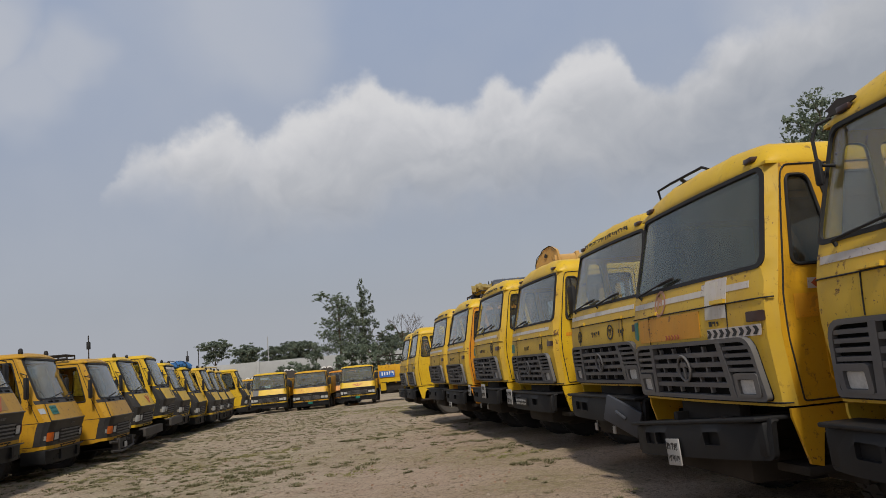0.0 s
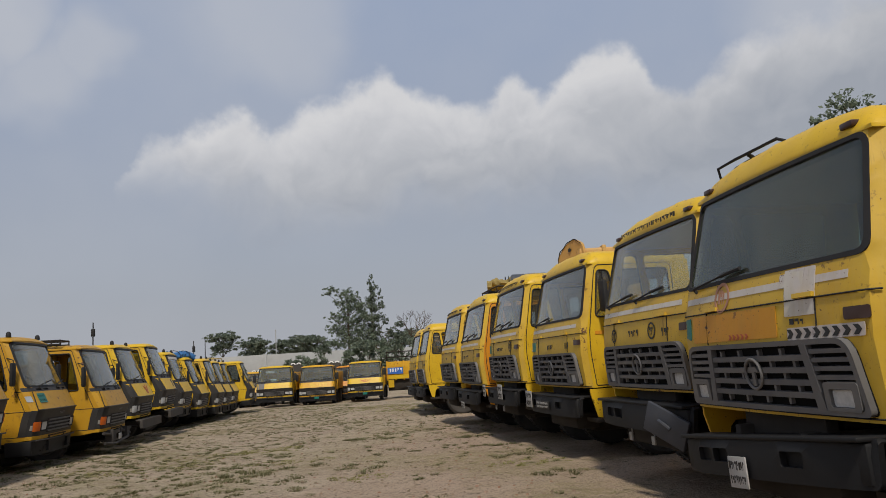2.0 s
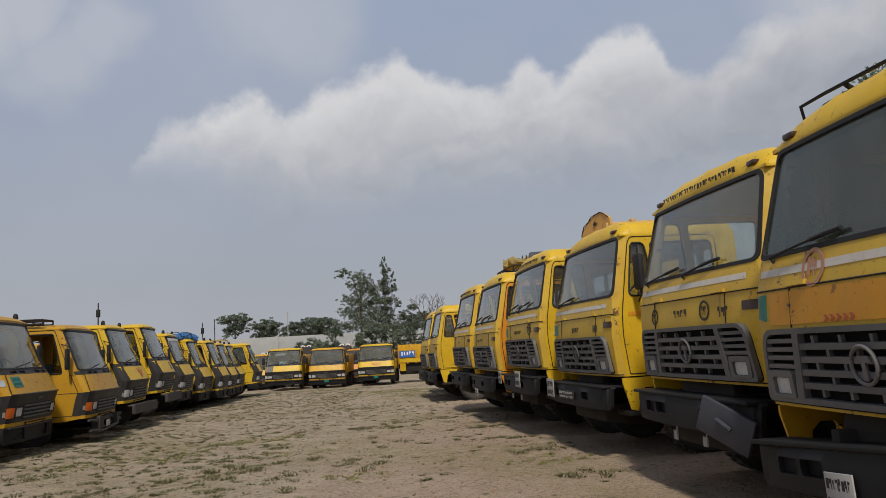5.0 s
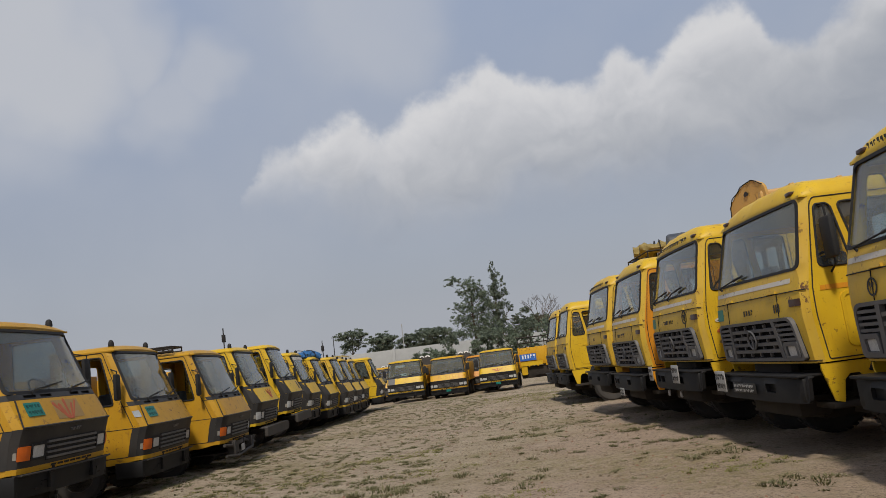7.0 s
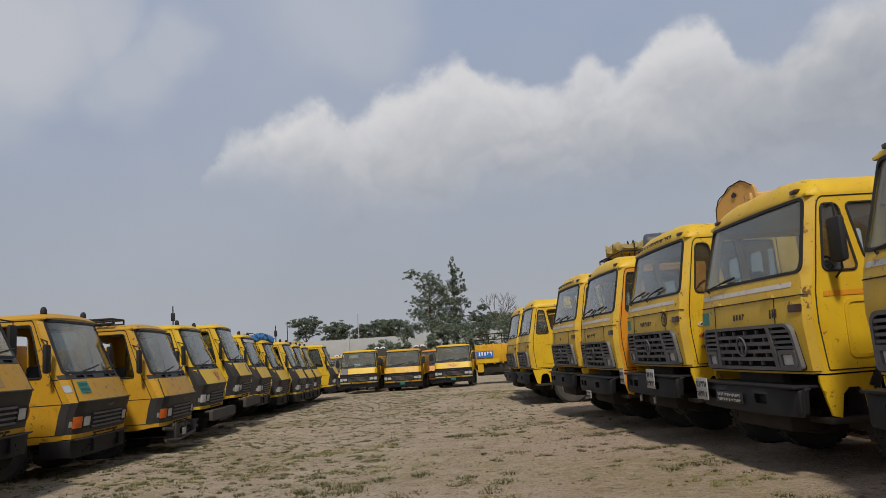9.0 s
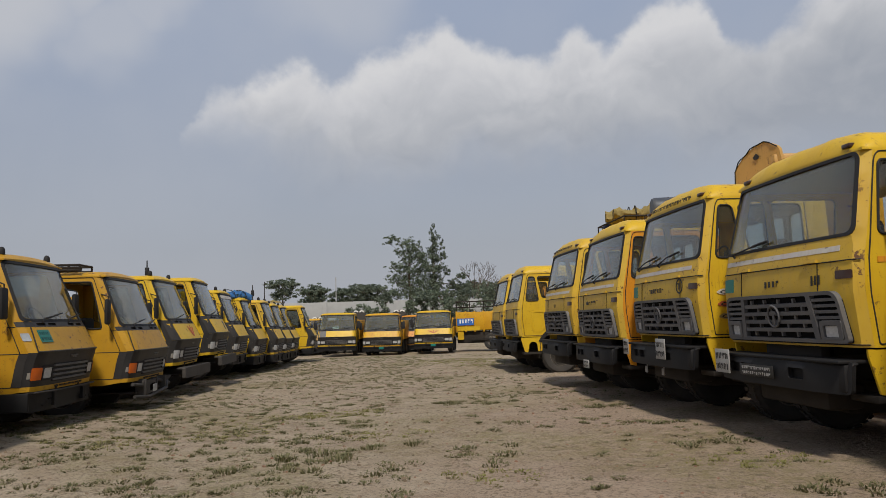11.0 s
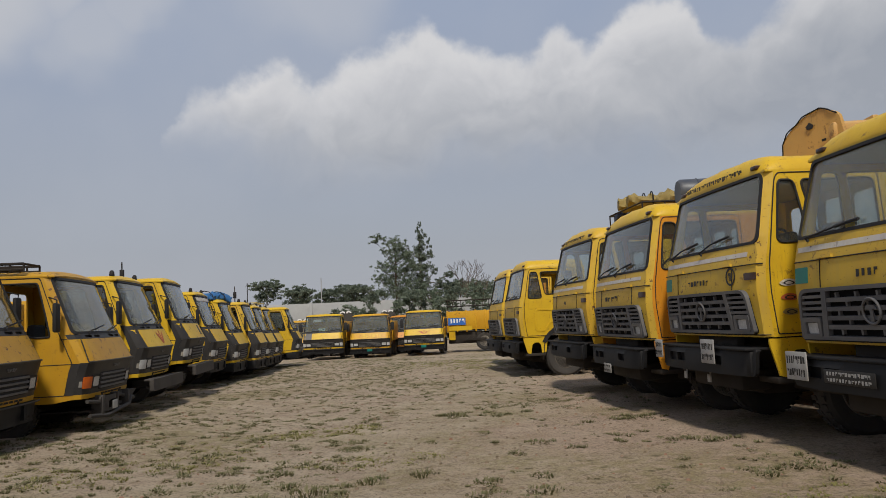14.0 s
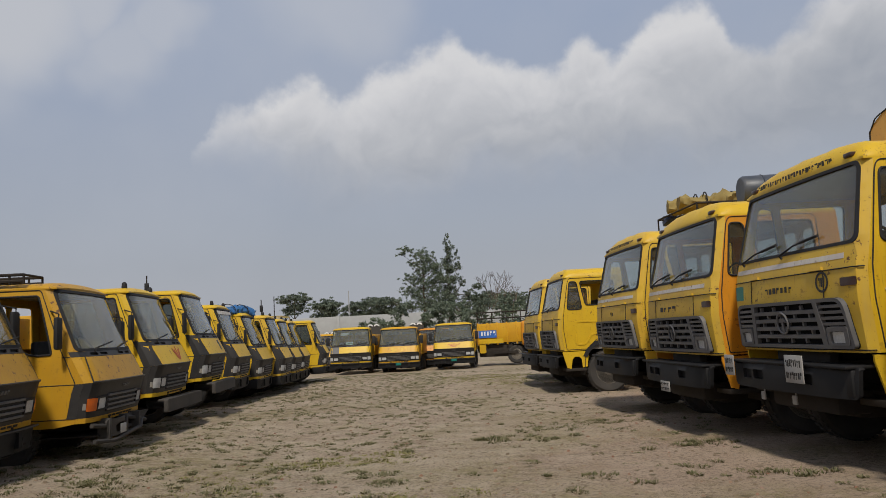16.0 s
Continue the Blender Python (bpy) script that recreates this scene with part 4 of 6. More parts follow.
    part("engine", lambda bm: box(bm, -0.40, 0.40, 0.25, 1.6, 0.50, 1.02, 0.06), CHASSIS, root, key="big_engine")
    part("radiator", lambda bm: box(bm, -0.5, 0.5, 0.06, 0.16, 0.55, 1.05, 0.02), CHASSIS, root, key="big_rad")
    # sump block is added to fill the dark below the bumper
    part("sump", lambda bm: (box(bm, -0.62, 0.62, 0.02, 0.40, 0.40, 0.64, 0.05), box(bm, -0.34, 0.34, 0.40, 1.05, 0.32, 0.52, 0.06)), CHASSIS, root, "oily black sump and crossmember, added to darken the underside", "big_pan")
    # guards, flaps, springs and tanks: unseen parts added to block light underneath
    for s in (-1, 1):
        part("inner_guard", lambda bm, s=s: sheet(bm, [(s * 0.98 - 0.22, 0.42), (s * 0.98 + 0.22, 0.42), (s * 0.98 + 0.22, 1.02), (s * 0.98 - 0.22, 1.02)], [], lambda u, v: (u, 0.56 + 0.12 * (v - 0.6), v), 0.3, 0.015), CHASSIS, root, key="big_guard_%d" % s)
        part("mud_flap", lambda bm, s=s: sheet(bm, [(s * 0.98 - 0.24, 0.16), (s * 0.98 + 0.24, 0.16), (s * 0.98 + 0.24, 1.0), (s * 0.98 - 0.24, 1.0)], [], lambda u, v: (u, 1.80, v), 0.3, 0.012), RUBBER, root, "black rubber mud flap, added to shade the underside", "big_flap_%d" % s)
        part("leaf_spring", lambda bm, s=s: tube(bm, [(s * 0.45, 0.35, 0.66), (s * 0.45, 0.8, 0.54), (s * 0.45, 1.15, 0.50), (s * 0.45, 1.5, 0.54), (s * 0.45, 2.0, 0.66)], 0.05, 6), CHASSIS, root, key="big_leaf_%d" % s)
        if rear:
            part("fuel_tank", lambda bm, s=s: box(bm, s * 0.86 - 0.28, s * 0.86 + 0.28, 2.3, 3.4, 0.42, 0.95, 0.08), CHASSIS, root, "dusty black fuel tank, added to shade the underside", "big_tank_%d" % s)
        wheel(root, s * 1.0, 1.15, 0.5, 0.27, s).location.z = 0.5 - z0
        if rear:
            wheel(root, s * 0.95, 5.0, 0.5, 0.5, s, "rear").location.z = 0.5 - z0
    if rear:
        part("load_bed", lambda bm: (box(bm, -1.2, 1.2, 1.95, 6.4, 1.05, 1.20, 0.02), box(bm, -1.2, 1.2, 1.95, 2.02, 1.2, 1.95, 0.02), box(bm, -1.2, -1.15, 2.0, 6.4, 1.2, 1.75, 0.02), box(bm, 1.15, 1.2, 2.0, 6.4, 1.2, 1.75, 0.02)), YELLOW_DEEP, root, "yellow steel load bed", "big_bed")
    return root


R1_STICK = (("patch", -0.98, 0.30, 1.53, 1.745, FLAP_ORANGE, "orange painted flap"), ("patch", -1.21, -1.03, 1.56, 1.74, TEAL, "green number plate"), ("chevrons", -0.35, 0.0, 1.535, 1.575, INK_RED, "red hazard chevrons"), ("patch", 0.40, 0.72, 1.66, 1.97, WHITE_OLD, "white tape patch"),
            ("disc", -0.58, -0.34, 1.78, 1.96, INK_FADED, "faded red disc"), ("chevrons", 0.42, 1.12, 1.515, 1.575, INK, "black hazard chevrons"), ("bars", 0.45, 0.62, 1.60, 1.645, INK, "unreadable black marks", 3), ("patch", 0.42, 1.14, 1.505, 1.585, WHITE_OLD, "white hazard strip"), ("patch", 0.34, 0.60, 1.86, 1.95, WHITE_OLD, "white tape patch"), ("door_chevrons", 0.30, 0.92, 1.80, 1.875, INK_RED, "white strip with red chevrons"), ("door_band", 0.20, 1.40, 1.60, 1.77, FLAP_ORANGE, "orange brushed band"), ("plate", -0.17, 0.64, 0.25, 0.22), "one_wiper")
big_truck((3.10, 0.36), -82, 0.0, YELLOW_DUSTY, label="dusty yellow heavy truck with a rusted visor and white stripe", detail=("rust_visor", "corner_mirror"), seed=1)
big_truck((2.66, 3.20), -82.6, -0.05, YELLOW, side=YELLOW_DEEP, label="yellow heavy truck with an orange flap and white tape patches", stripe=True, detail=R1_STICK, seed=2, low=-0.035, tilt=-4.2, glass=GLASS_TINT, side_glass=GLASS_BLACK)
big_truck((2.58, 6.10), -81.7, 0.02, YELLOW, label="yellow heavy truck with painted visor writing and a torn bumper", detail=("visor_text", "bent_bumper", ("reflectors", -0.35, 0.25, 0.45, 0.54, PLATE_WHITE, "small white lamp"), ("bars", -0.25, 0.05, 1.59, 1.67, INK, "black painted marks", 4), ("disc", 0.28, 0.46, 1.55, 1.72, INK, "round black emblem"), ("disc", -0.80, -0.64, 1.55, 1.70, INK, "round black emblem"), ("bars", 0.60, 0.78, 1.56, 1.66, INK, "small black marks", 3)), seed=3)
big_truck((2.127, 9.555), -80.6, 0.008, YELLOW, label="bright yellow heavy truck with a black mirror and a scuffed bumper", detail=(("bars", -0.20, 0.10, 1.575, 1.645, INK, "black painted marks", 4), ("patch", -1.14, -0.92, 1.56, 1.71, TEAL, "green number plate"), ("bars", 0.62, 0.78, 1.56, 1.66, INK, "small black marks", 3), ("door_band", 0.20, 1.40, 1.735, 1.785, ORANGE, "orange painted band"), ("plate", -0.94, 0.80, 0.33, 0.26), ("plate", -0.20, 0.735, 0.66, 0.12), "one_wiper"), mirror="one", seed=4)
big_truck((1.566, 12.37), -81.4, 0.084, YELLOW, label="yellow heavy truck with two white plates on its bumper", detail=("visor_text", ("bars", -0.38, 0.20, 1.59, 1.66, INK, "black painted marks", 7), ("disc", 0.60, 0.80, 1.56, 1.76, INK, "round black emblem"), ("flowers", 0, 1, 0, 1, INK), ("reflectors", -0.55, 0.10, 0.47, 0.56, PLATE_WHITE, "small white reflector"), ("patch", -1.14, -0.94, 1.56, 1.72, TEAL, "green number plate"), ("plate", -1.08, 0.83, 0.23, 0.23), ("plate", 0.35, 0.84, 0.33, 0.27)), seed=5)
big_truck((1.011, 15.09), -81.65, 0.035, YELLOW, side=ORANGE, label="yellow heavy truck with orange repainted cab sides", detail=(("bars", -0.50, 0.15, 1.58, 1.66, INK, "black painted marks", 4), ("plate", -0.1, 0.56, 0.34, 0.14)), seed=6)
big_truck((0.561, 17.91), -81.1, 0.08, YELLOW_DUSTY, label="faded dusty yellow heavy truck with a rusty grille", detail=("visor_text", ("bars", -0.10, 0.08, 1.58, 1.66, INK, "black painted marks", 2)), seed=7)
big_truck((-0.31, 23.7), -82.8, 0.02, YELLOW, label="yellow heavy truck standing forward of the row", detail=("open_window",), stripe=False, seed=8)
big_truck((-0.70, 26.4), -82.0, 0.02, YELLOW_DUSTY, label="dusty yellow heavy truck at the row's far end", stripe=False, seed=9)


# ---- small trucks ----
SM_PROF = profile([(0.55, -0.01), (0.64, -0.03), (0.90, -0.07), (1.02, -0.12), (1.05, -0.10), (1.20, -0.03), (1.36, 0.05), (1.43, 0.09), (2.23, 0.41), (2.27, 0.43)])
SM_TAPER = profile([(0.5, 1.0), (1.1, 1.0), (1.46, 0.98), (2.25, 0.89), (2.4, 0.87)])
SM_HALF, SM_RAD = 0.81, 0.15


def sm_off(d):
    return wrap(SM_HALF, SM_RAD, SM_PROF, SM_TAPER, d)


SM_WIND = [(-0.955, 1.435), (0.955, 1.435), (0.955, 2.225), (-0.955, 2.225)]


def small_roof(bm):
    n, m = 22, 18
    grid = []
    for j in range(m + 1):
        b = j / m
        y = 0.415 + 1.08 * b
        row = []
        for i in range(n + 1):
            a = -1 + 2 * i / n
            ax = math.copysign(abs(a) ** 0.8, a)
            fall = (1 - abs(ax) ** 6) ** 0.5
            front = 1 - (max(0, 0.14 - b) / 0.14) ** 2
            row.append(bm.verts.new((ax * 0.862, y + 0.03 * min(1, abs(ax) / 0.85) ** 2 * (1 - b), 2.25 + 0.075 * fall * front + 0.02 * (1 - ax * ax))))
        grid.append(row)
    for j in range(m):
        for i in range(n):
            bm.faces.new((grid[j][i], grid[j][i + 1], grid[j + 1][i + 1], grid[j + 1][i]))
    geo = bmesh.ops.extrude_edge_only(bm, edges=[e for e in bm.edges if e.is_boundary])
    for v in [g for g in geo["geom"] if isinstance(g, bmesh.types.BMVert)]:
        v.co.z -= 0.02


def small_truck(place, yaw, z0, paint=None, label="", detail=(), seed=0, open_window=True, lamps=True, bumper="plain", group="small trucks in the row", black_corner=False, glass=None, lift=0.0, wide=1.0):
    paint = paint or YELLOW
    rnd = random.Random(seed)
    root = tagged(new("small_truck"), label or "small yellow cab-over truck with a black nose band", "truck", group)
    root.matrix_world = pose(place[0], place[1], ground_z(*place) + z0, 0, 0, yaw) @ Matrix.Diagonal((wide, 1, 1, 1))
    U = SM_HALF + SM_RAD * math.pi / 2
    hole = rounded(SM_WIND, 0.07)
    frame_part = part("screen_frame", lambda bm: sheet(bm, [(-U, 1.425), (U, 1.425), (U, 2.26), (-U, 2.26)], [hole], sm_off(0), 0.10, 0.02), paint, root, key="sm_frame")
    part("cowl", lambda bm: sheet(bm, [(-U, 1.36), (U, 1.36), (U, 1.425), (-U, 1.425)], [rounded([(a, 1.375), (a + 0.22, 1.375), (a + 0.22, 1.41), (a, 1.41)], 0.01) for a in (-0.72, -0.42, 0.2, 0.5)], sm_off(0.004), 0.10, 0.02), BLACK_PAINT, root, "black vented cowl", "sm_cowl")
    part("cowl_back", lambda bm: sheet(bm, [(-U, 1.365), (U, 1.365), (U, 1.42), (-U, 1.42)], [], sm_off(-0.03), 0.2, 0.01), RUBBER, root, key="sm_cowlb")
    panel = part("nose_panel", lambda bm: sheet(bm, rounded([(-U + 0.0, 1.03), (U, 1.03), (U, 1.357), (-U, 1.357)], 0.0), [], sm_off(0.004), 0.10, 0.02), paint, root, key="sm_panel")
    for s in (-1, 1):
        part("corner_panel", lambda bm, s=s: sheet(bm, [(s * 0.93 - 0.008, 1.03), (s * 0.93 + 0.008, 1.03), (s * 0.88 + 0.008, 1.355), (s * 0.88 - 0.008, 1.355)], [], sm_off(0.009), 0.1, 0.006), BLACK_PAINT, panel, key="sm_corner_%d" % s)
        if black_corner:
            lo, hi = sorted((s * 0.84, s * U))
            part("black_corner", lambda bm, lo=lo, hi=hi, s=s: sheet(bm, [(lo, 1.032), (hi, 1.032), (hi, 1.359), (lo + (0.05 if s > 0 else 0), 1.359)] if s > 0 else [(lo, 1.032), (hi, 1.032), (hi - 0.05, 1.359), (lo, 1.359)], [], sm_off(0.010), 0.08, 0.006), BLACK_PAINT, panel, key="sm_bc_%d" % s)
    part("panel_lip", lambda bm: tube(bm, [sm_off(0.012)(u, 1.036) for u in np.linspace(-0.93, 0.93, 24)], 0.014, 6), BLACK_PAINT, panel, "dusty black hood edge", "sm_lipedge")
    part("vent_slots", lambda bm: [sheet(bm, [(a, 0.565), (a + 0.10, 0.565), (a + 0.10, 0.588), (a, 0.588)], [], sm_off(0.020), 0.2, 0.006) for a in np.arange(-0.42, 0.40, 0.13)], RUBBER, root, "dark slots in the lower lip", "sm_slots")
    band = part("nose_band", lambda bm: sheet(bm, [(-U, 0.600), (U, 0.600), (U, 1.03), (-U, 1.03)], [], sm_off(0.006), 0.10, 0.02), BLACK_PAINT, root, "black painted nose band", "sm_band")
    part("lip", lambda bm: sheet(bm, [(-U, 0.540), (U, 0.540), (U, 0.600), (-U, 0.600)], [], sm_off(0.012), 0.10, 0.03), paint, root, key="sm_lip")
    screen = part("windscreen", lambda bm: sheet(bm, [(x * 0.985, 1.83 + (z - 1.83) * 0.97) for x, z in hole], [], sm_off(-0.01), 0.16, 0.005), glass or GLASS, root, "dusty windscreen glass", "sm_glass")
    part("rubber_seal", lambda bm: sheet(bm, [(x * 1.01, 1.83 + (z - 1.83) * 1.02) for x, z in hole], [[(x * 0.965, 1.83 + (z - 1.83) * 0.93) for x, z in hole]], sm_off(0.006), 0.12, 0.02), RUBBER, screen, key="sm_seal")
    for k, (u0, u1) in enumerate(((-0.55, -0.10), (0.25, 0.65))):
        def wf(bm, u0=u0, u1=u1):
            w = sm_off(0.025)
            tube(bm, [sm_off(0)(u0, 1.41), w(u0, 1.44), w(u0 + 0.05, 1.47), w(u1, 1.52)], 0.008, 6)
            tube(bm, [w(u1 - 0.22, 1.49), w(u1 + 0.22, 1.55)], 0.010, 6)
        part("wiper", wf, RUBBER, screen, key="sm_wiper_%d" % k)
    part("roof", small_roof, paint, root, key="sm_roof", smooth=50)
    X0 = SM_HALF + SM_RAD
    for s in (-1, 1):
        nm = "r" if s > 0 else "l"

        def so(d, s=s):
            return lambda u, z: (s * (X0 + d) * SM_TAPER(z), u + SM_PROF(z) * max(0.0, 1 - max(0, u - 0.18) / 0.95) + 0.035, z)
        arch = [(1.10 + 0.46 * math.cos(a), 0.42 + 0.46 * math.sin(a)) for a in np.linspace(0.9, 2.75, 7)]
        outline = [(0.15, 0.540), (0.15, 2.26), (1.42, 2.26), (1.45, 0.82)] + arch + [(0.66, 0.50), (0.40, 0.50)]
        win = rounded([(0.37, 1.40), (0.66, 1.40), (0.84, 1.52), (1.25, 1.54), (1.21, 2.15), (0.30, 2.15)], [0.05, 0.1, 0.12, 0.05, 0.05, 0.05])
        side = part("cab_side", lambda bm, f=so(0), s=s: sheet(bm, outline, [win], f, 0.12, 0.02 * s), paint, root, key="sm_side_" + nm)
        if s > 0 or not open_window:
            # far glass is tinted down so the cab looks shaded inside
            part("door_glass", lambda bm, f=so(-0.012), s=s: sheet(bm, win, [], f, 0.3, 0.005 * s), GLASS_SHADE if s > 0 else GLASS_DARK, side, key="sm_dg_" + nm)
        part("window_seal", lambda bm, f=so(0.003): tube(bm, [f(u, v) for u, v in dense(win, 0.08)], 0.013, 6, True), RUBBER, side, key="sm_ws_" + nm)
        gap = rounded([(0.26, 0.60), (0.74, 0.60), (0.95, 0.98), (1.33, 1.02), (1.30, 2.22), (0.21, 2.22)], [0.02, 0.1, 0.12, 0.04, 0.06, 0.05])
        part("door_gap", lambda bm, f=so(0.0): tube(bm, [f(u, v) for u, v in dense(gap, 0.1)], 0.007, 5, True), RUBBER, side, key="sm_gap_" + nm)
        part("belt_gap", lambda bm, f=so(0.0): tube(bm, [f(u, 1.36) for u in (0.16, 0.26)], 0.006, 5), RUBBER, side, key="sm_belt_" + nm)
        part("side_crease", lambda bm, f=so(0.0): tube(bm, [f(u, 1.02) for u in np.linspace(0.16, 0.9, 6)], 0.006, 5), RUBBER, side, key="sm_cr_" + nm)
        part("door_handle", lambda bm, f=so(0.018): tube(bm, [f(1.05, 1.30), f(1.08, 1.31), f(1.20, 1.31), f(1.23, 1.30)], 0.012, 6), RUBBER, side, key="sm_h_" + nm)
        part("corner_band", lambda bm, f=so(0.007), s=s: sheet(bm, [(0.15, 0.600), (0.255, 0.600), (0.255, 1.015), (0.15, 1.015)], [], f, 0.1, 0.012 * s), BLACK_PAINT, side, key="sm_cb_" + nm)
        if black_corner:
            part("corner_upper", lambda bm, f=so(0.007), s=s: sheet(bm, [(0.15, 1.017), (0.255, 1.017), (0.235, 1.44), (0.15, 1.44)], [], f, 0.1, 0.012 * s), BLACK_PAINT, side, key="sm_cu_" + nm)
        mr = part("mirror", lambda bm, s=s: box(bm, s * 1.09 - 0.085, s * 1.09 + 0.085, 0.30, 0.36, 1.46, 1.86, 0.03), RUBBER, root, "black door mirror", "sm_mir_" + nm)
        part("mirror_arm", lambda bm, s=s: (tube(bm, [(s * 0.92, 0.42, 1.62), (s * 1.08, 0.32, 1.60), (s * 1.10, 0.32, 1.9), (s * 0.90, 0.50, 1.95)], 0.011, 6),), RUBBER, mr, key="sm_arm_" + nm)
        # lamps in the nose band
        part("indicator", lambda bm, s=s: sheet(bm, rounded([(s * 0.885 - 0.070, 0.68), (s * 0.885 + 0.070, 0.68), (s * 0.885 + 0.070, 0.835), (s * 0.885 - 0.070, 0.835)], 0.012), [], sm_off(0.022), 0.06, 0.02), LENS if (black_corner or group != "small trucks in the row") else AMBER, band, "clear side lamp" if (black_corner or group != "small trucks in the row") else "orange indicator lens", "sm_ind_%d_%d" % (s, black_corner or group != "small trucks in the row"))
        hl = part("headlight", lambda bm, s=s: sheet(bm, rounded([(s * 0.68 - 0.105, 0.685), (s * 0.68 + 0.105, 0.685), (s * 0.68 + 0.105, 0.835), (s * 0.68 - 0.105, 0.835)], 0.02), [], sm_off(0.018), 0.1, 0.02), LENS, band, "cloudy glass headlight", "sm_hl_%d" % s)
        part("headlight_rim", lambda bm, s=s: sheet(bm, rounded([(s * 0.68 - 0.125, 0.67), (s * 0.68 + 0.125, 0.67), (s * 0.68 + 0.125, 0.85), (s * 0.68 - 0.125, 0.85)], 0.02), [rounded([(s * 0.68 - 0.10, 0.695), (s * 0.68 + 0.10, 0.695), (s * 0.68 + 0.10, 0.828), (s * 0.68 - 0.10, 0.828)], 0.02)], sm_off(0.026), 0.1, 0.02), RUBBER, hl, key="sm_hlr_%d" % s)
        if lamps:
            part("marker_lamp", lambda bm, s=s: lathe(bm, [(0.045, 0), (0.045, 0.03), (0.04, 0.07), (0.022, 0.095), (0.004, 0.1)], (s * 0.66, 0.58, 2.325), "z", 12), RUBBER, root, "small dark roof lamp", "sm_mk_%d" % s)
        wheel(root, s * 0.80, 1.10, 0.40, 0.21, s, "small").location.z = 0.40 + lift
        wheel(root, s * 0.76, 3.6, 0.40, 0.40, s, "small_rear").location.z = 0.40 + lift
    grille = part("grille", lambda bm: sheet(bm, rounded([(-0.53, 0.64), (0.53, 0.64), (0.53, 0.88), (-0.53, 0.88)], 0.02), [], sm_off(0.012), 0.2, 0.02), RUBBER, band, "black slatted grille", "sm_gr")
    for i in range(4):
        z = 0.668 + i * 0.060
        part("slat", lambda bm, z=z: sheet(bm, [(-0.53, z - 0.012), (0.53, z - 0.012), (0.53, z + 0.012), (-0.53, z + 0.012)], [], sm_off(0.035), 0.4, 0.03), PLASTIC, grille, key="sm_slat_%d" % i)
    marks(band, sm_off(0.02), -0.13, 0.13, 0.93, 0.975, 4, 5, PLASTIC, "sm_badge", 0.008)
    part("cab_back", lambda bm: sheet(bm, [(-0.96, 0.9), (0.96, 0.9), (0.84, 2.25), (-0.84, 2.25)], [rounded([(-0.66, 1.50), (-0.06, 1.50), (-0.06, 2.08), (-0.66, 2.08)], 0.07), rounded([(0.06, 1.50), (0.66, 1.50), (0.66, 2.08), (0.06, 2.08)], 0.07)], lambda u, v: (u, 1.44, v), 0.3, 0.02), paint, root, key="sm_back")
    part("cab_floor", lambda bm: box(bm, -0.95, 0.95, 0.05, 1.43, 0.70, 0.78), DASH, root, key="sm_floor")
    part("headliner", lambda bm: box(bm, -0.78, 0.78, 0.50, 1.42, 2.19, 2.22, 0.01), HEADLINER, root, "grey cab headliner", "sm_liner")
    part("dashboard", lambda bm: box(bm, -0.88, 0.88, 0.14, 0.42, 1.10, 1.40, 0.05), DASH, root, key="sm_dash")
    for sx in (-0.48, 0.45):
        part("seat", lambda bm, sx=sx: (box(bm, sx - 0.24, sx + 0.24, 0.72, 1.2, 1.0, 1.16, 0.05), box(bm, sx - 0.23, sx + 0.23, 1.16, 1.28, 1.1, 1.60, 0.05)), SEAT, root, key="sm_seat_%g" % sx)
    part("steering_wheel", lambda bm: tube(bm, [(0.42 + 0.21 * math.cos(a), 0.58 + 0.10 * math.sin(a), 1.48 + 0.16 * math.sin(a)) for a in np.linspace(0, math.tau, 21)[:-1]], 0.013, 6, True), RUBBER, root, key="sm_stw")
    if "sun_strip" in detail:
        part("sun_strip", lambda bm: sheet(bm, [(-0.88, 2.09), (0.88, 2.09), (0.88, 2.175), (-0.88, 2.175)], [], sm_off(0.002), 0.1, 0.003), WHITE_OLD, screen, "pale strip across the glass", "sm_strip")
    if "paper" in detail:
        part("paper_sheet", lambda bm: sheet(bm, [(-0.22, 0.0), (0.10, 0.0), (0.10, 0.17), (-0.22, 0.17)], [], lambda u, v: (u, 0.20 + v * 0.5, 1.43 + v), 0.3, 0.003), PAPER, root, "white paper sheet on the dash", "sm_paper")
    if "cloth" in detail:
        part("dash_cloth", lambda bm: sheet(bm, [(-0.75, 0.16), (0.1, 0.16), (0.1, 0.42), (-0.75, 0.42)], [], lambda u, v: (u, v + 0.03, 1.43 + 0.05 * noise.noise((u * 6, v * 6, seed))), 0.05, 0.008), CLOTH, root, "crumpled pale cloth on the dash", "sm_cloth%d" % seed)
    # bumper
    if bumper == "plain":
        bump_ob = part("bumper", lambda bm: (sheet(bm, rounded([(-0.97, 0.28), (0.97, 0.28), (0.99, 0.530), (-0.99, 0.530)], 0.03), [rounded([(a, 0.37), (a + 0.16, 0.37), (a + 0.16, 0.43), (a, 0.43)], 0.02) for a in (-0.62, 0.44)], lambda u, v: (u, -0.03 + 0.09 * abs(u) ** 4 + (0.025 if v < 0.37 else 0), v), 0.10, 0.05), box(bm, -0.95, 0.95, 0.0, 0.12, 0.510, 0.535, 0.01), box(bm, -0.985, -0.93, 0.06, 0.48, 0.29, 0.525, 0.012), box(bm, 0.93, 0.985, 0.06, 0.48, 0.29, 0.525, 0.012), box(bm, -0.5, -0.42, -0.06, 0.3, 0.33, 0.5), box(bm, 0.42, 0.5, -0.06, 0.3, 0.33, 0.5)), DARK_STEEL, root, "dusty black steel bumper", "sm_bump")
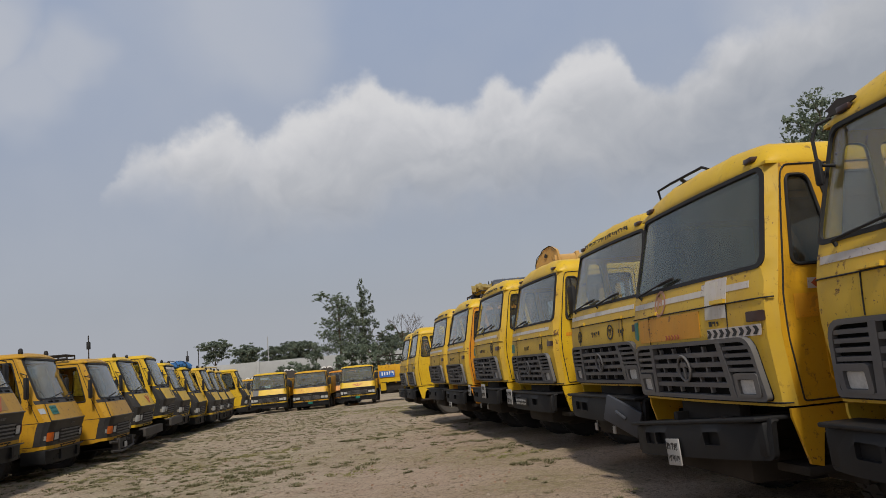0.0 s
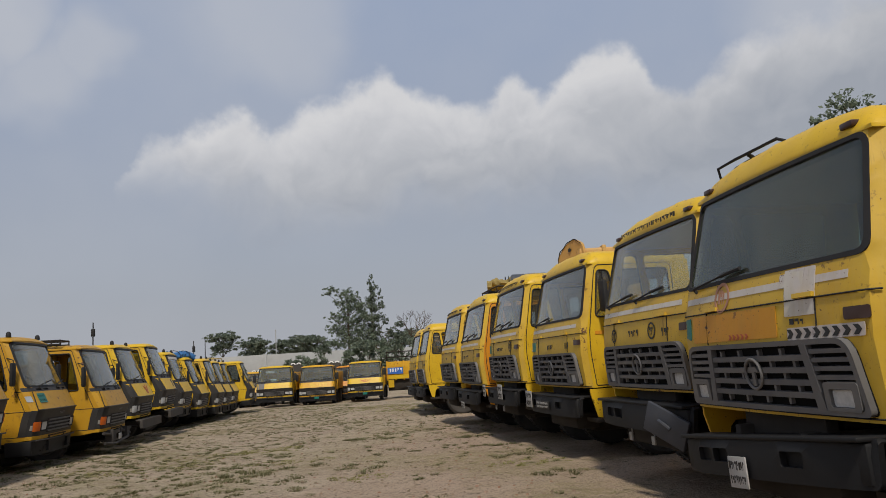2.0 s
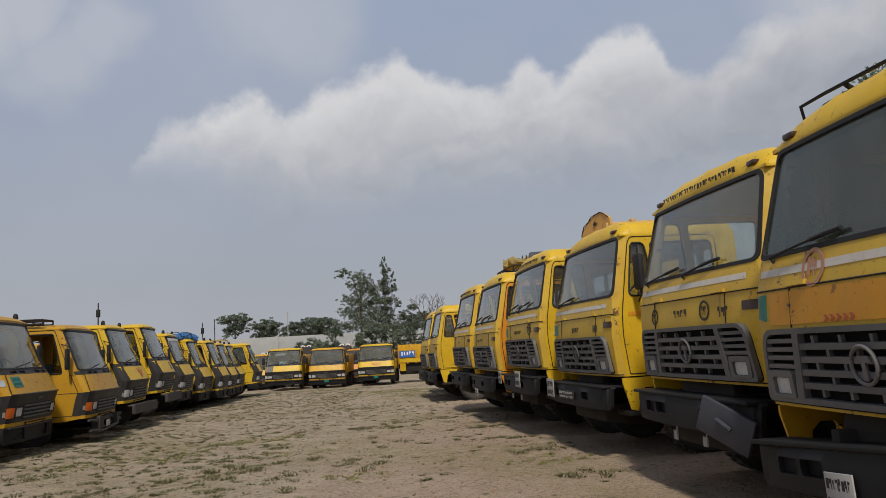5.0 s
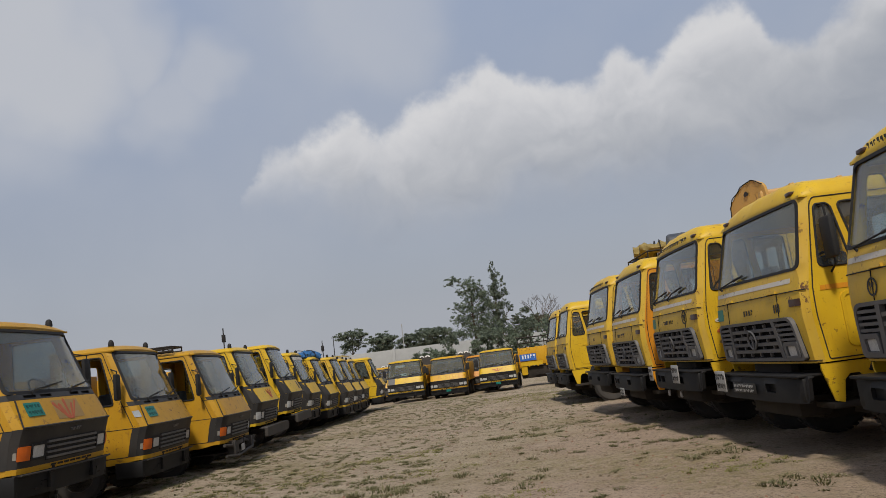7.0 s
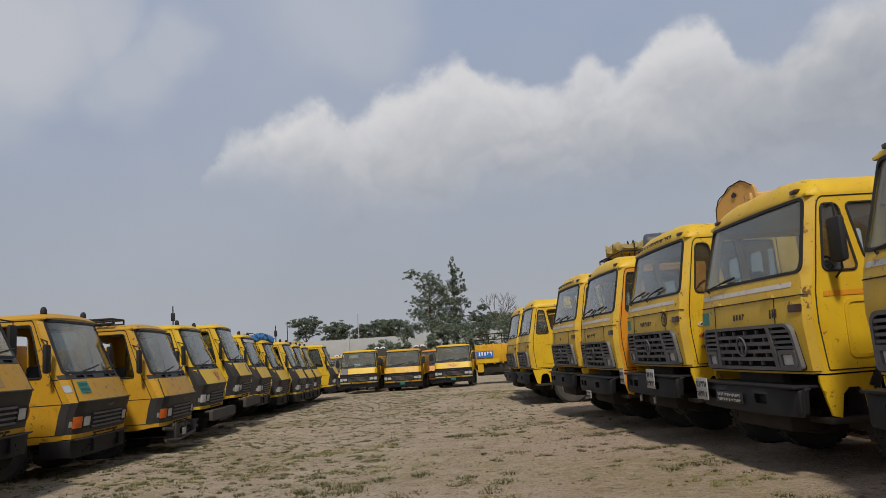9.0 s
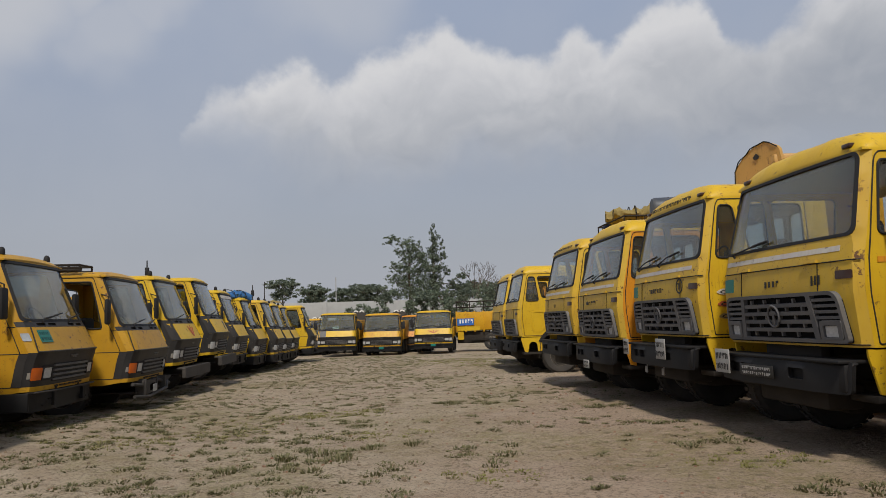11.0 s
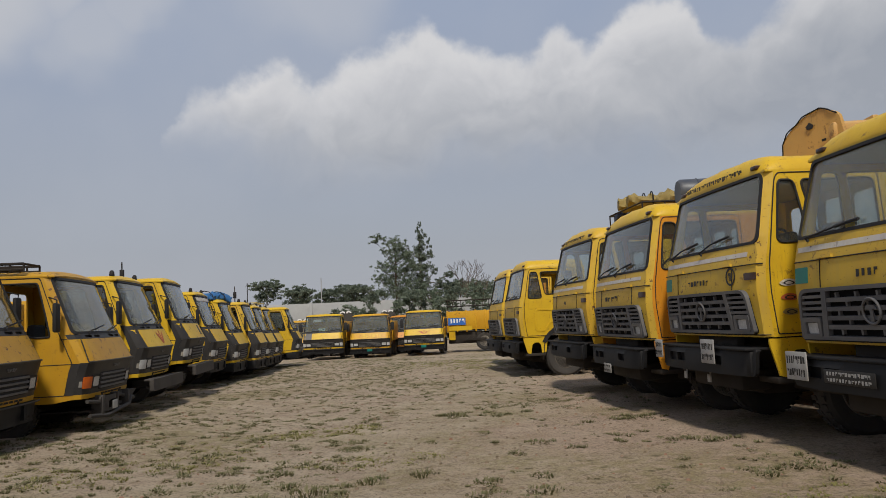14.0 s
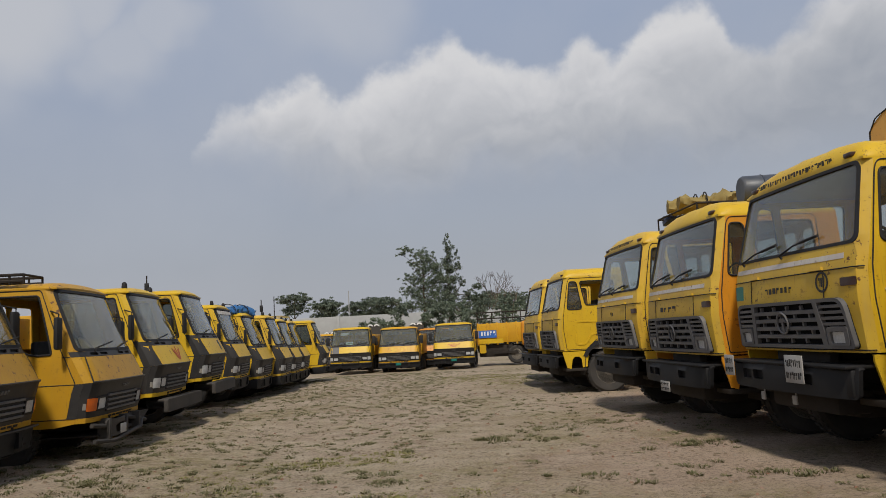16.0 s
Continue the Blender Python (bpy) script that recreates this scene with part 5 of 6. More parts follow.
        part("bumper_edge", lambda bm: tube(bm, [(u, -0.085 + 0.09 * abs(u) ** 4, 0.528) for u in np.linspace(-0.96, 0.96, 20)], 0.012, 6), BUMPER_WORN, bump_ob, "scuffed bumper edge", "sm_bedge")
    elif bumper == "wide":
        bump_ob = part("bumper", lambda bm: (sheet(bm, rounded([(-1.05, 0.30), (1.05, 0.30), (1.05, 0.50), (-1.05, 0.50)], 0.02), [], lambda u, v: (u, -0.22, v), 0.15, 0.07), box(bm, -1.03, 1.03, -0.20, -0.05, 0.47, 0.505, 0.01), box(bm, -0.5, -0.42, -0.2, 0.3, 0.32, 0.46), box(bm, 0.42, 0.5, -0.2, 0.3, 0.32, 0.46)), BUMPER_WORN, root, "heavy weathered steel beam bumper", "sm_bumpw")
    else:
        bump_ob = part("bumper", lambda bm: (sheet(bm, rounded([(-0.62, 0.32), (0.55, 0.36), (0.84, 0.54), (-0.66, 0.54)], 0.05), [rounded([(-0.45, 0.36), (-0.1, 0.36), (-0.1, 0.48), (-0.45, 0.48)], 0.03), rounded([(0.1, 0.38), (0.5, 0.40), (0.5, 0.5), (0.1, 0.5)], 0.03)], lambda u, v: (u, -0.10 + 0.05 * math.sin(u * 5), v), 0.1, 0.03), tube(bm, [(-0.9, 0.0, 0.5), (-0.5, -0.1, 0.45), (0.1, -0.06, 0.52), (0.8, -0.1, 0.4)], 0.03, 8), tube(bm, [(-0.86, -0.02, 0.30), (-0.5, -0.13, 0.27), (0.0, -0.12, 0.30), (0.45, -0.15, 0.34), (0.82, -0.06, 0.50)], 0.028, 8), box(bm, -0.62, -0.54, -0.12, 0.05, 0.26, 0.56, 0.012), box(bm, -0.04, 0.03, -0.13, 0.04, 0.28, 0.56, 0.012), box(bm, 0.40, 0.46, -0.15, 0.04, 0.32, 0.56, 0.012)), BUMPER_WORN, root, "bent broken bumper frame", "sm_bumpb")
    for d in detail:
        if isinstance(d, str):
            continue
        kind, u0, u1, v0, v1, mat = d[:6]
        lab = d[6] if len(d) > 6 else ""
        key = "sd_%s_%s_%s_%s_%s_%d" % (kind, u0, u1, v0, v1, seed)
        if kind == "plate":
            pl = part("number_plate", lambda bm: sheet(bm, [(u0, v0), (u1, v0), (u1, v1), (u0, v1)], [], sm_off(0.014), 0.1, 0.008), mat, panel, lab or "green plate with unreadable marks", key)
            h = v1 - v0
            for k, (a, b) in enumerate(((0.12, 0.42), (0.58, 0.88))):
                marks(pl, sm_off(0.017), u0 + 0.02, u1 - 0.02, v0 + h * a, v0 + h * b, 5, seed + k, plain_mat("dark plate marks", (0.005, 0.06, 0.05), 0.6), key + "m%d" % k)
        elif kind == "patch":
            part("painted_patch", lambda bm: sheet(bm, rounded([(u0, v0), (u1, v0), (u1, v1), (u0, v1)], 0.015), [], sm_off(0.009), 0.1, 0.004), mat, panel, lab, key)
        elif kind == "fan":
            c = (u0 + u1) / 2
            for k in range(5):
                w = (k - 2) * 0.42
                L = (v1 - v0) * (1.0 if k % 2 == 0 else 0.8)
                p, q = (c + 0.35 * (u1 - u0) * math.sin(w) * 0.3, v0), (c + (u1 - u0) * 0.5 * math.sin(w) * 1.25, v0 + L * math.cos(w * 0.6))
                part("painted_stroke", lambda bm, p=p, q=q: sheet(bm, [(p[0] - 0.014, p[1]), (p[0] + 0.012, p[1]), (q[0] + 0.030, q[1] - 0.015), (q[0] + 0.004, q[1]), (q[0] - 0.022, q[1] - 0.03)], [], sm_off(0.012), 0.3, 0.003), mat, panel, "faded red painted stroke", key + str(k))
        elif kind == "bars":
            marks(panel, sm_off(0.012), u0, u1, v0, v1, d[7] if len(d) > 7 else 4, seed, mat, key)
        elif kind == "low_plate":
            pl = part("number_plate", lambda bm: box(bm, u0, u1, -0.165, -0.155, v0, v1, 0.003), mat, bump_ob, lab or "small plate with unreadable marks", key)
    # chassis and bed
    for x in (-0.36, 0.36):
        part("chassis_rail", lambda bm, x=x: box(bm, x - 0.035, x + 0.035, -0.02, 4.6, 0.50, 0.68, 0.01), CHASSIS, root, key="sm_rail_%g" % x)
    part("front_axle", lambda bm: tube(bm, [(-0.8, 1.10, 0.40), (0.8, 1.10, 0.40)], 0.05, 8), CHASSIS, root, key="sm_axle")
    # tray and mud flaps are unseen, added to shade the ground below
    part("under_pan", lambda bm: box(bm, -0.7, 0.7, 0.0, 0.75, 0.34, 0.36), CHASSIS, root, "oily black under tray, added to shade the ground below", "sm_pan")
    for s in (-1, 1):
        part("mud_flap", lambda bm, s=s: box(bm, s * 0.8 - 0.18, s * 0.8 + 0.18, 1.6, 1.612, 0.12, 0.85), RUBBER, root, "black rubber mud flap, added to shade the underside", "sm_flap_%d" % s)
    part("engine", lambda bm: box(bm, -0.32, 0.32, 0.2, 1.3, 0.38, 0.72, 0.05), CHASSIS, root, key="sm_engine")
    # unseen bed walls are raised to block bright sky behind the cab windows
    part("load_bed", lambda bm: (box(bm, -0.98, 0.98, 1.62, 4.8, 0.86, 0.96, 0.02), box(bm, -0.98, 0.98, 1.62, 1.67, 0.96, 1.95, 0.01), box(bm, -0.98, -0.94, 1.65, 4.8, 0.96, 1.93, 0.01), box(bm, 0.94, 0.98, 1.65, 4.8, 0.96, 1.93, 0.01)), YELLOW_DEEP, root, "yellow steel load bed", "sm_bed")
    return root


PL_GREEN = ("plate", -0.80, -0.52, 1.16, 1.32, TEAL, "green plate with unreadable marks")
RED_FAN = ("fan", -0.05, 0.40, 1.10, 1.34, INK_RED)
small_truck((-6.35, 8.71), 95.2, 0.217, YELLOW_OLD, "small yellow truck with a green plate and faded red strokes", (PL_GREEN, ("patch", -0.30, 0.26, 1.09, 1.32, PRIMER, "scuffed brown patch under the strokes"), ("fan", -0.30, 0.20, 1.08, 1.34, INK_RED), "cloth"), 11, lift=-0.2)
small_truck((-6.75, 11.83), 98.0, -0.002, YELLOW_OLD, "small yellow truck with a green plate and a round sticker", (PL_GREEN, ("patch", -1.04, -0.94, 1.18, 1.28, STICKER, "torn pale sticker")), 12)
small_truck((-6.715, 14.30), 98.7, -0.052, YELLOW_OLD, "small dusty orange-yellow truck with a broken bumper", ("cloth", ("low_plate", -0.35, -0.15, 0.34, 0.46, PLATE_WHITE)), 13, bumper="broken", lamps=False)
small_truck((-7.14, 16.94), 98.8, 0.089, YELLOW, "small yellow truck with red strokes and a beam bumper", (RED_FAN,), 14, black_corner=True, bumper="wide", open_window=False, lift=-0.05)
small_truck((-7.375, 19.39), 100.3, 0.221, YELLOW, "small yellow truck with a black nose and beam bumper", (("patch", 0.35, 0.52, 1.12, 1.32, BLACK_PAINT, "dark round sticker"),), 15, black_corner=True, bumper="wide", lamps=False, lift=-0.21)
small_truck((-7.99, 22.72), 99.5, 0.124, YELLOW, "small yellow truck with a pale sun strip", ("sun_strip",), 16, black_corner=True, lift=-0.09)
small_truck((-8.14, 25.0), 98.1, 0.016, YELLOW, "small bright yellow truck parked in the row", (), 17, black_corner=True, lamps=False)
small_truck((-8.1, 26.87), 98.9, 0.009, YELLOW_DUSTY, "small yellow truck parked in the row", (), 18, black_corner=True)
small_truck((-8.45, 29.2), 98, -0.010, YELLOW, "small yellow truck parked in the row", (), 19, black_corner=True)
small_truck((-8.78, 31.5), 98, 0.0, YELLOW_DUSTY, "small yellow truck parked in the row", (), 20, black_corner=True)
small_truck((-8.6, 33.9), 100, 0.06, YELLOW, "small yellow truck at the far end of the row", (), 24, black_corner=True, lamps=False)
small_truck((-9.42, 42.3), 2.6, 0.04, YELLOW, "small yellow truck facing down the lane, paper on its dash", (("patch", -0.9, -0.52, 1.04, 1.36, PLASTIC, "grey primer patch"), "paper"), 21, group="trucks across the end", glass=GLASS_DUSTY, lamps=False, lift=0.03, wide=1.08)
small_truck((-7.0, 42.6), 1.2, -0.05, YELLOW_DEEP, "small rusty orange-yellow truck facing down the lane", (("bars", -0.35, 0.6, 1.08, 1.30, YELLOW, "paint patches", 6), ("low_plate", -0.12, 0.12, 0.40, 0.52, TEAL)), 22, group="trucks across the end", glass=GLASS_DUSTY, lamps=False, lift=0.03, wide=1.08)
small_truck((-4.19, 42.8), -0.1, 0.02, YELLOW, "small bright yellow truck with red wing strokes, facing down the lane", (("fan", -0.25, 0.30, 1.12, 1.30, INK_RED), ("low_plate", -0.12, 0.12, 0.40, 0.52, TEAL)), 23, group="trucks across the end", glass=GLASS_DUSTY, lamps=False, lift=0.03, wide=1.08)


# ---- loads and fittings on the trucks ----
def thing(name, build, mat, label, category, group="", smooth=35):
    ob = part(name, build, mat, None, key=name + label, smooth=smooth)
    return tagged(ob, label, category, group)


def crane_head():
    """A tan steel crane head that stands behind a cab, with its boom running back."""
    root = tagged(new("crane_head"), "tan steel crane head with a ragged rim, behind a cab", "crane head")
    root.location.z = 0.05
    face = [(13.05, 2.95), (13.03, 3.36), (12.94, 3.48), (12.70, 3.63), (12.46, 3.68), (12.34, 3.62), (12.22, 3.55), (12.10, 2.95)]
    part("side_plate", lambda bm: sheet(bm, rounded(face, 0.06), [], lambda u, v: (2.87 + 0.43 * (13.02 - u), u, v), 0.2, -0.05), paint_mat("tan crane paint", (0.55, 0.31, 0.085), 0.3, 0.2), root)
    part("rim", lambda bm: tube(bm, [(2.86 + 0.43 * (13.02 - u) + 0.006 * math.sin(u * 31), u, v + 0.006 * math.sin(u * 23)) for (u, v) in [(p[0] + (q[0] - p[0]) * k / 6, p[1] + (q[1] - p[1]) * k / 6) for p, q in zip(face[:-2], face[1:-1]) for k in range(6)]], 0.009, 6), RUBBER, root, "dark ragged rubber rim")
    part("boom", lambda bm: (box(bm, 3.15, 5.0, 12.25, 12.60, 3.12, 3.46, 0.05), box(bm, 3.6, 3.68, 12.21, 12.64, 3.08, 3.50, 0.02), box(bm, 4.3, 4.38, 12.21, 12.64, 3.08, 3.50, 0.02)), paint_mat("tan crane paint", (0.55, 0.31, 0.085), 0.3, 0.2), root, "tan crane boom")
    part("post", lambda bm: box(bm, 3.75, 4.35, 11.8, 12.5, 1.0, 3.3, 0.04), YELLOW_DEEP, root)
    part("painted_marks", lambda bm: sheet(bm, [(12.64, 3.45), (12.56, 3.45), (12.545, 3.49), (12.60, 3.535), (12.655, 3.49)], [], lambda u, v: (2.85 + 0.43 * (13.02 - u), u, v), 0.5, -0.004), INK, root, "small black house-shaped mark")
    for i, (u, v) in enumerate(((12.92, 3.10), (12.83, 3.11), (12.74, 3.12), (12.42, 3.27))):
        part("slot", lambda bm, u=u, v=v: sheet(bm, rounded([(u + 0.03, v - 0.014), (u - 0.03, v - 0.014), (u - 0.03, v + 0.016), (u + 0.03, v + 0.016)], 0.008), [], lambda a, b: (2.85 + 0.43 * (13.02 - a), a, b), 0.5, -0.004), RUBBER, root)


crane_head()


def bundle(name, label, ends, r, mat, seed, n=36):
    """A rolled, creased canvas tied with rope."""
    a, b = Vector(ends[0]), Vector(ends[1])

    def f(bm):
        d = (b - a).normalized()
        side = d.cross(Vector((0, 0, 1))).normalized()
        rings = []
        for i in range(n + 1):
            t = i / n
            c = a.lerp(b, t) + Vector((0, 0, 0.03 * math.sin(t * 9 + seed)))
            rr = r * (0.7 + 0.55 * noise.noise((t * 9, seed, 0)) + 0.3 * abs(math.sin(t * 7 + seed)))
            ring = []
            for k in range(14):
                w = k * math.tau / 14
                q = rr * (1 + 0.55 * noise.noise((math.cos(w) * 2.5, math.sin(w) * 2.5, t * 16 + seed)) + 0.2 * noise.noise((math.cos(w) * 7, math.sin(w) * 7, t * 40)))
                ring.append(bm.verts.new(c + side * math.cos(w) * q * 1.2 + Vector((0, 0, math.sin(w) * q * 0.8))))
            rings.append(ring)
        for A, B in zip(rings, rings[1:]):
            for k in range(14):
                bm.faces.new((A[k], A[(k + 1) % 14], B[(k + 1) % 14], B[k]))
        bm.faces.new(rings[0][::-1])
        bm.faces.new(rings[-1])
    ob = thing(name, f, mat, label, "tarpaulin", smooth=60)
    for t in (0.3, 0.68):
        c = a.lerp(b, t)
        d = (b - a).normalized()
        side = d.cross(Vector((0, 0, 1))).normalized()
        part("rope", lambda bm, c=c, side=side: tube(bm, [c + side * math.cos(w) * r * 1.35 + Vector((0, 0, math.sin(w) * r * 1.05)) for w in np.linspace(0, math.tau, 13)[:-1]], 0.012, 5, True), RUBBER, ob)
    return ob


# roof rack with canvas over the sixth cab of the heavy row
def roof_rack(origin, yaw, w, d, h, z, label, mat=None):
    root = tagged(new("roof_rack"), label, "roof rack")
    root.matrix_world = pose(*origin, 0, 0, yaw)
    mat = mat or CHASSIS
    for x in (-w / 2, w / 2):
        part("long_rail", lambda bm, x=x: tube(bm, [(x, 0, z + h), (x, d, z + h)], 0.02, 6), mat, root)
        part("low_rail", lambda bm, x=x: tube(bm, [(x, 0, z + 0.02), (x, d, z + 0.02)], 0.02, 6), mat, root)
        for k in range(5):
            part("post", lambda bm, x=x, k=k: tube(bm, [(x, d * k / 4, z - 0.02), (x, d * k / 4, z + h)], 0.014, 6), mat, root)
    for k in range(6):
        part("cross_bar", lambda bm, k=k: tube(bm, [(-w / 2, d * k / 5, z + h * (1 if k in (0, 5) else 0.1)), (w / 2, d * k / 5, z + h * (1 if k in (0, 5) else 0.1))], 0.016, 6), mat, root)
    return root


roof_rack((1.75, 17.9, 0), -82, 1.9, 1.7, 0.40, 2.93, "dark steel roof rack loaded with canvas")
bundle("canvas_roll", "crumpled khaki canvas rolls tied on a roof rack", ((1.75, 18.55, 3.52), (3.45, 18.45, 3.54)), 0.19, TARP_KHAKI, 3)
bundle("canvas_roll", "crumpled dark yellow canvas roll on a roof rack", ((1.85, 18.1, 3.50), (3.4, 18.0, 3.56)), 0.16, TARP_KHAKI, 8)
bundle("canvas_roll", "dark blue rolled plastic sheet on a roof rack", ((1.72, 18.85, 3.33), (3.3, 18.8, 3.34)), 0.10, plain_mat("dark blue sheet", (0.03, 0.04, 0.08), 0.6), 5)
thing("water_drum", lambda bm: (lathe(bm, [(0.02, -0.42), (0.20, -0.42), (0.225, -0.38), (0.225, -0.14), (0.236, -0.13), (0.225, -0.12), (0.225, 0.12), (0.236, 0.13), (0.225, 0.14), (0.225, 0.38), (0.20, 0.42), (0.02, 0.42)], (2.52, 15.35, 3.20), "x", 32), box(bm, 2.3, 2.4, 15.15, 15.55, 2.90, 2.99), box(bm, 2.6, 2.7, 15.15, 15.55, 2.90, 2.99)), plain_mat("dark blue-grey steel", (0.03, 0.04, 0.06), 0.45, dust=0.2), "dark blue-grey steel drum lying on a cab roof", "drum", smooth=40)
# bar on a cab's roof, and a rust hole in the nearest visor
thing("roof_bar", lambda bm: (tube(bm, [(2.88, 4.16, 2.86), (2.86, 4.16, 2.98), (2.92, 3.95, 3.00), (3.02, 3.35, 3.00), (3.05, 3.28, 2.96)], 0.013, 6), tube(bm, [(3.00, 4.12, 2.88), (2.99, 4.10, 2.965), (3.03, 3.9, 2.98), (3.12, 3.4, 2.98), (3.14, 3.34, 2.95)], 0.011, 6), tube(bm, [(2.955, 3.74, 2.99), (3.05, 3.76, 2.93)], 0.018, 6)), RUBBER, "thin black bar on a cab roof", "bar")
# blue cover on a roof of the small row
bundle("blue_tarpaulin", "folded blue plastic tarpaulin on a small cab's roof", ((-8.95, 23.5, 2.27), (-8.75, 25.5, 2.29)), 0.20, TARP_BLUE, 2)
roof_rack((-9.6, 31.9, -0.25), 97, 1.7, 1.5, 0.28, 2.30, "yellow-grey roof basket on a small truck", paint_mat("faded rack paint", (0.42, 0.34, 0.12), 0.4, 0.2))
roof_rack((-7.45, 13.55, 0.05), 98, 0.5, 0.7, 0.10, 2.26, "low rusty roof rail on a small truck")


# headboards of trucks behind the end row: painted arches with pale discs
def headboard(x, y, z, label):
    root = tagged(new("load_body"), label, "truck body")
    root.matrix_world = pose(x, y, z) @ Matrix.Scale(1.1, 4)
    part("board", lambda bm: (sheet(bm, [(-1.15, 0.6), (1.15, 0.6), (1.15, 2.20), (0.44, 2.24), (0.40, 2.42), (0.28, 2.55), (0.0, 2.58), (-0.28, 2.55), (-0.40, 2.42), (-0.44, 2.24), (-1.15, 2.20)], [], lambda u, v: (u, 0, v), 0.4, 0.05), box(bm, -1.15, 1.15, 0.05, 3.5, 0.8, 0.95), box(bm, -1.15, -1.1, 0.05, 3.5, 0.95, 1.9), box(bm, 1.1, 1.15, 0.05, 3.5, 0.95, 1.9)), plain_mat("dark painted timber", (0.05, 0.045, 0.04), 0.7, vary=0.5), root)
    for s in (-1, 1):
        part("painted_eye", lambda bm, s=s: sheet(bm, [(s * 0.17 + 0.15 * math.cos(a), 2.49 + 0.13 * math.sin(a)) for a in np.linspace(0.1, 3.04, 12)] + [(s * 0.17 + 0.085 * math.cos(a), 2.49 + 0.06 * math.sin(a)) for a in np.linspace(3.04, 0.1, 12)], [], lambda u, v: (u, -0.008, v), 0.3, 0.006), PAPER, root, "white painted arc")
    for x in (-0.95, 0.95):
        for y in (0.35, 3.05):
            part("leg", lambda bm, x=x, y=y: box(bm, x - 0.05, x + 0.05, y - 0.05, y + 0.05, 0, 0.8), CHASSIS, root)


headboard(-11.9, 48.5, -1.05, "dark timber load body with an arched painted headboard")
headboard(-9.28, 48.5, -0.72, "dark timber load body with an arched painted headboard")
headboard(-6.74, 48.5, -0.76, "dark timber load body with an arched painted headboard")


def orange_bed():
    """A truck that stands broadside behind the end row: its orange load bed with posts, rails and a blue banner."""
    root = tagged(new("tipper_truck"), "orange flatbed truck standing broadside with a blue banner", "truck")
    root.matrix_world = pose(-3.05, 45.0, -0.36, 0, 0, -6) @ Matrix.Scale(1.08, 4)
    part("bed_side", lambda bm: box(bm, 0, 3.0, 0, 0.06, 1.05, 2.0, 0.01), YELLOW_DEEP, root)
    for k in range(7):
        part("post", lambda bm, k=k: box(bm, 0.02 + k * 0.48, 0.10 + k * 0.48, -0.05, 0.0, 0.95, 2.04, 0.008), YELLOW_DEEP, root)
    part("bed_floor", lambda bm: box(bm, 0, 3.0, 0.06, 2.3, 1.0, 1.1), CHASSIS, root)
    part("far_side", lambda bm: box(bm, 0, 3.0, 2.25, 2.3, 1.1, 2.0), ORANGE, root)
    for z in (2.25, 2.55):
        part("top_rail", lambda bm, z=z: tube(bm, [(0.0, 0.05, z), (3.0, 0.05, z)], 0.03, 6), CHASSIS, root)
    for k in range(5):
        part("upright", lambda bm, k=k: tube(bm, [(0.05 + k * 0.72, 0.05, 1.95), (0.05 + k * 0.72, 0.05, 2.56)], 0.022, 6), CHASSIS, root)
    ban = part("banner", lambda bm: box(bm, 0.08, 0.98, -0.075, -0.06, 1.30, 1.66), plain_mat("blue banner", (0.03, 0.13, 0.45), 0.6, vary=0.3), root, "blue banner with unreadable white writing")
    marks(ban, lambda u, v: (u, -0.079, v), 0.2, 0.95, 1.40, 1.62, 5, 4, PAPER, "ban")
    part("panel", lambda bm: box(bm, 0.10, 1.30, -0.07, -0.055, 1.02, 1.24), YELLOW, root)
    for x in (1.9, 2.95):
        for y in (0.2, 2.0):
            wheel(root, 0, 0, 0.44, 0.26, -1, "bed").matrix_local = pose(x, y, 0.44, 0, 0, 90)
    # dark box added to stand in for the shaded space under the bed
    part("side_tank", lambda bm: box(bm, 0.05, 1.75, 0.10, 0.7, 0.36, 0.98, 0.05), CHASSIS, root, "dark box added to fill the shaded space under the bed")
    part("mud_guard", lambda bm: sheet(bm, rounded([(0.10, 0.55), (0.42, 0.55), (0.42, 1.0), (0.10, 1.0)], 0.06), [], lambda u, v: (u, -0.03, v), 0.2, 0.03), YELLOW, root)
    part("cab", lambda bm: box(bm, 2.2, 3.25, -0.22, 0.9, 0.85, 2.05, 0.14, 4), ORANGE, root, "orange rounded cab end")
    part("rail", lambda bm: box(bm, -0.1, 3.3, 0.6, 0.7, 0.66, 0.92), CHASSIS, root)
    part("rail", lambda bm: box(bm, -0.1, 3.3, 1.6, 1.7, 0.66, 0.92), CHASSIS, root)
    part("under_guard", lambda bm: box(bm, 0.8, 2.0, 0.02, 0.08, 0.5, 0.62), CHASSIS, root)


orange_bed()
big_truck((-0.55, 30.2), -82, 0.0, ORANGE, label="orange heavy truck at the far end of the row", stripe=False, seed=31)
small_truck((-11.8, 46.5), 8, -0.15, YELLOW_DEEP, "small orange-yellow truck behind the corner of the rows", (), 33, group="trucks across the end")
small_truck((-5.6, 47.2), 3, -0.1, ORANGE, "small orange truck seen between the end trucks", (), 34, group="trucks across the end")


# ---- boundary, poles and trees ----
def wall():
    root = tagged(new("wall_far"), "long weathered grey boundary wall behind the yard", "wall", kind="structure")
    x = -60.0
    rnd = random.Random(4)
    while x < 50:
        h = 4.15 + rnd.uniform(-0.08, 0.08)
        part("wall_bay", lambda bm, x=x, h=h: box(bm, x, x + 5.9, 78.0, 78.3, -1.2, h - 0.6, 0.02), CONCRETE, root)
        part("pier", lambda bm, x=x, h=h: box(bm, x - 0.22, x + 0.1, 77.85, 78.35, -1.2, h - 0.5, 0.02), CONCRETE, root)
        x += 6.0


wall()


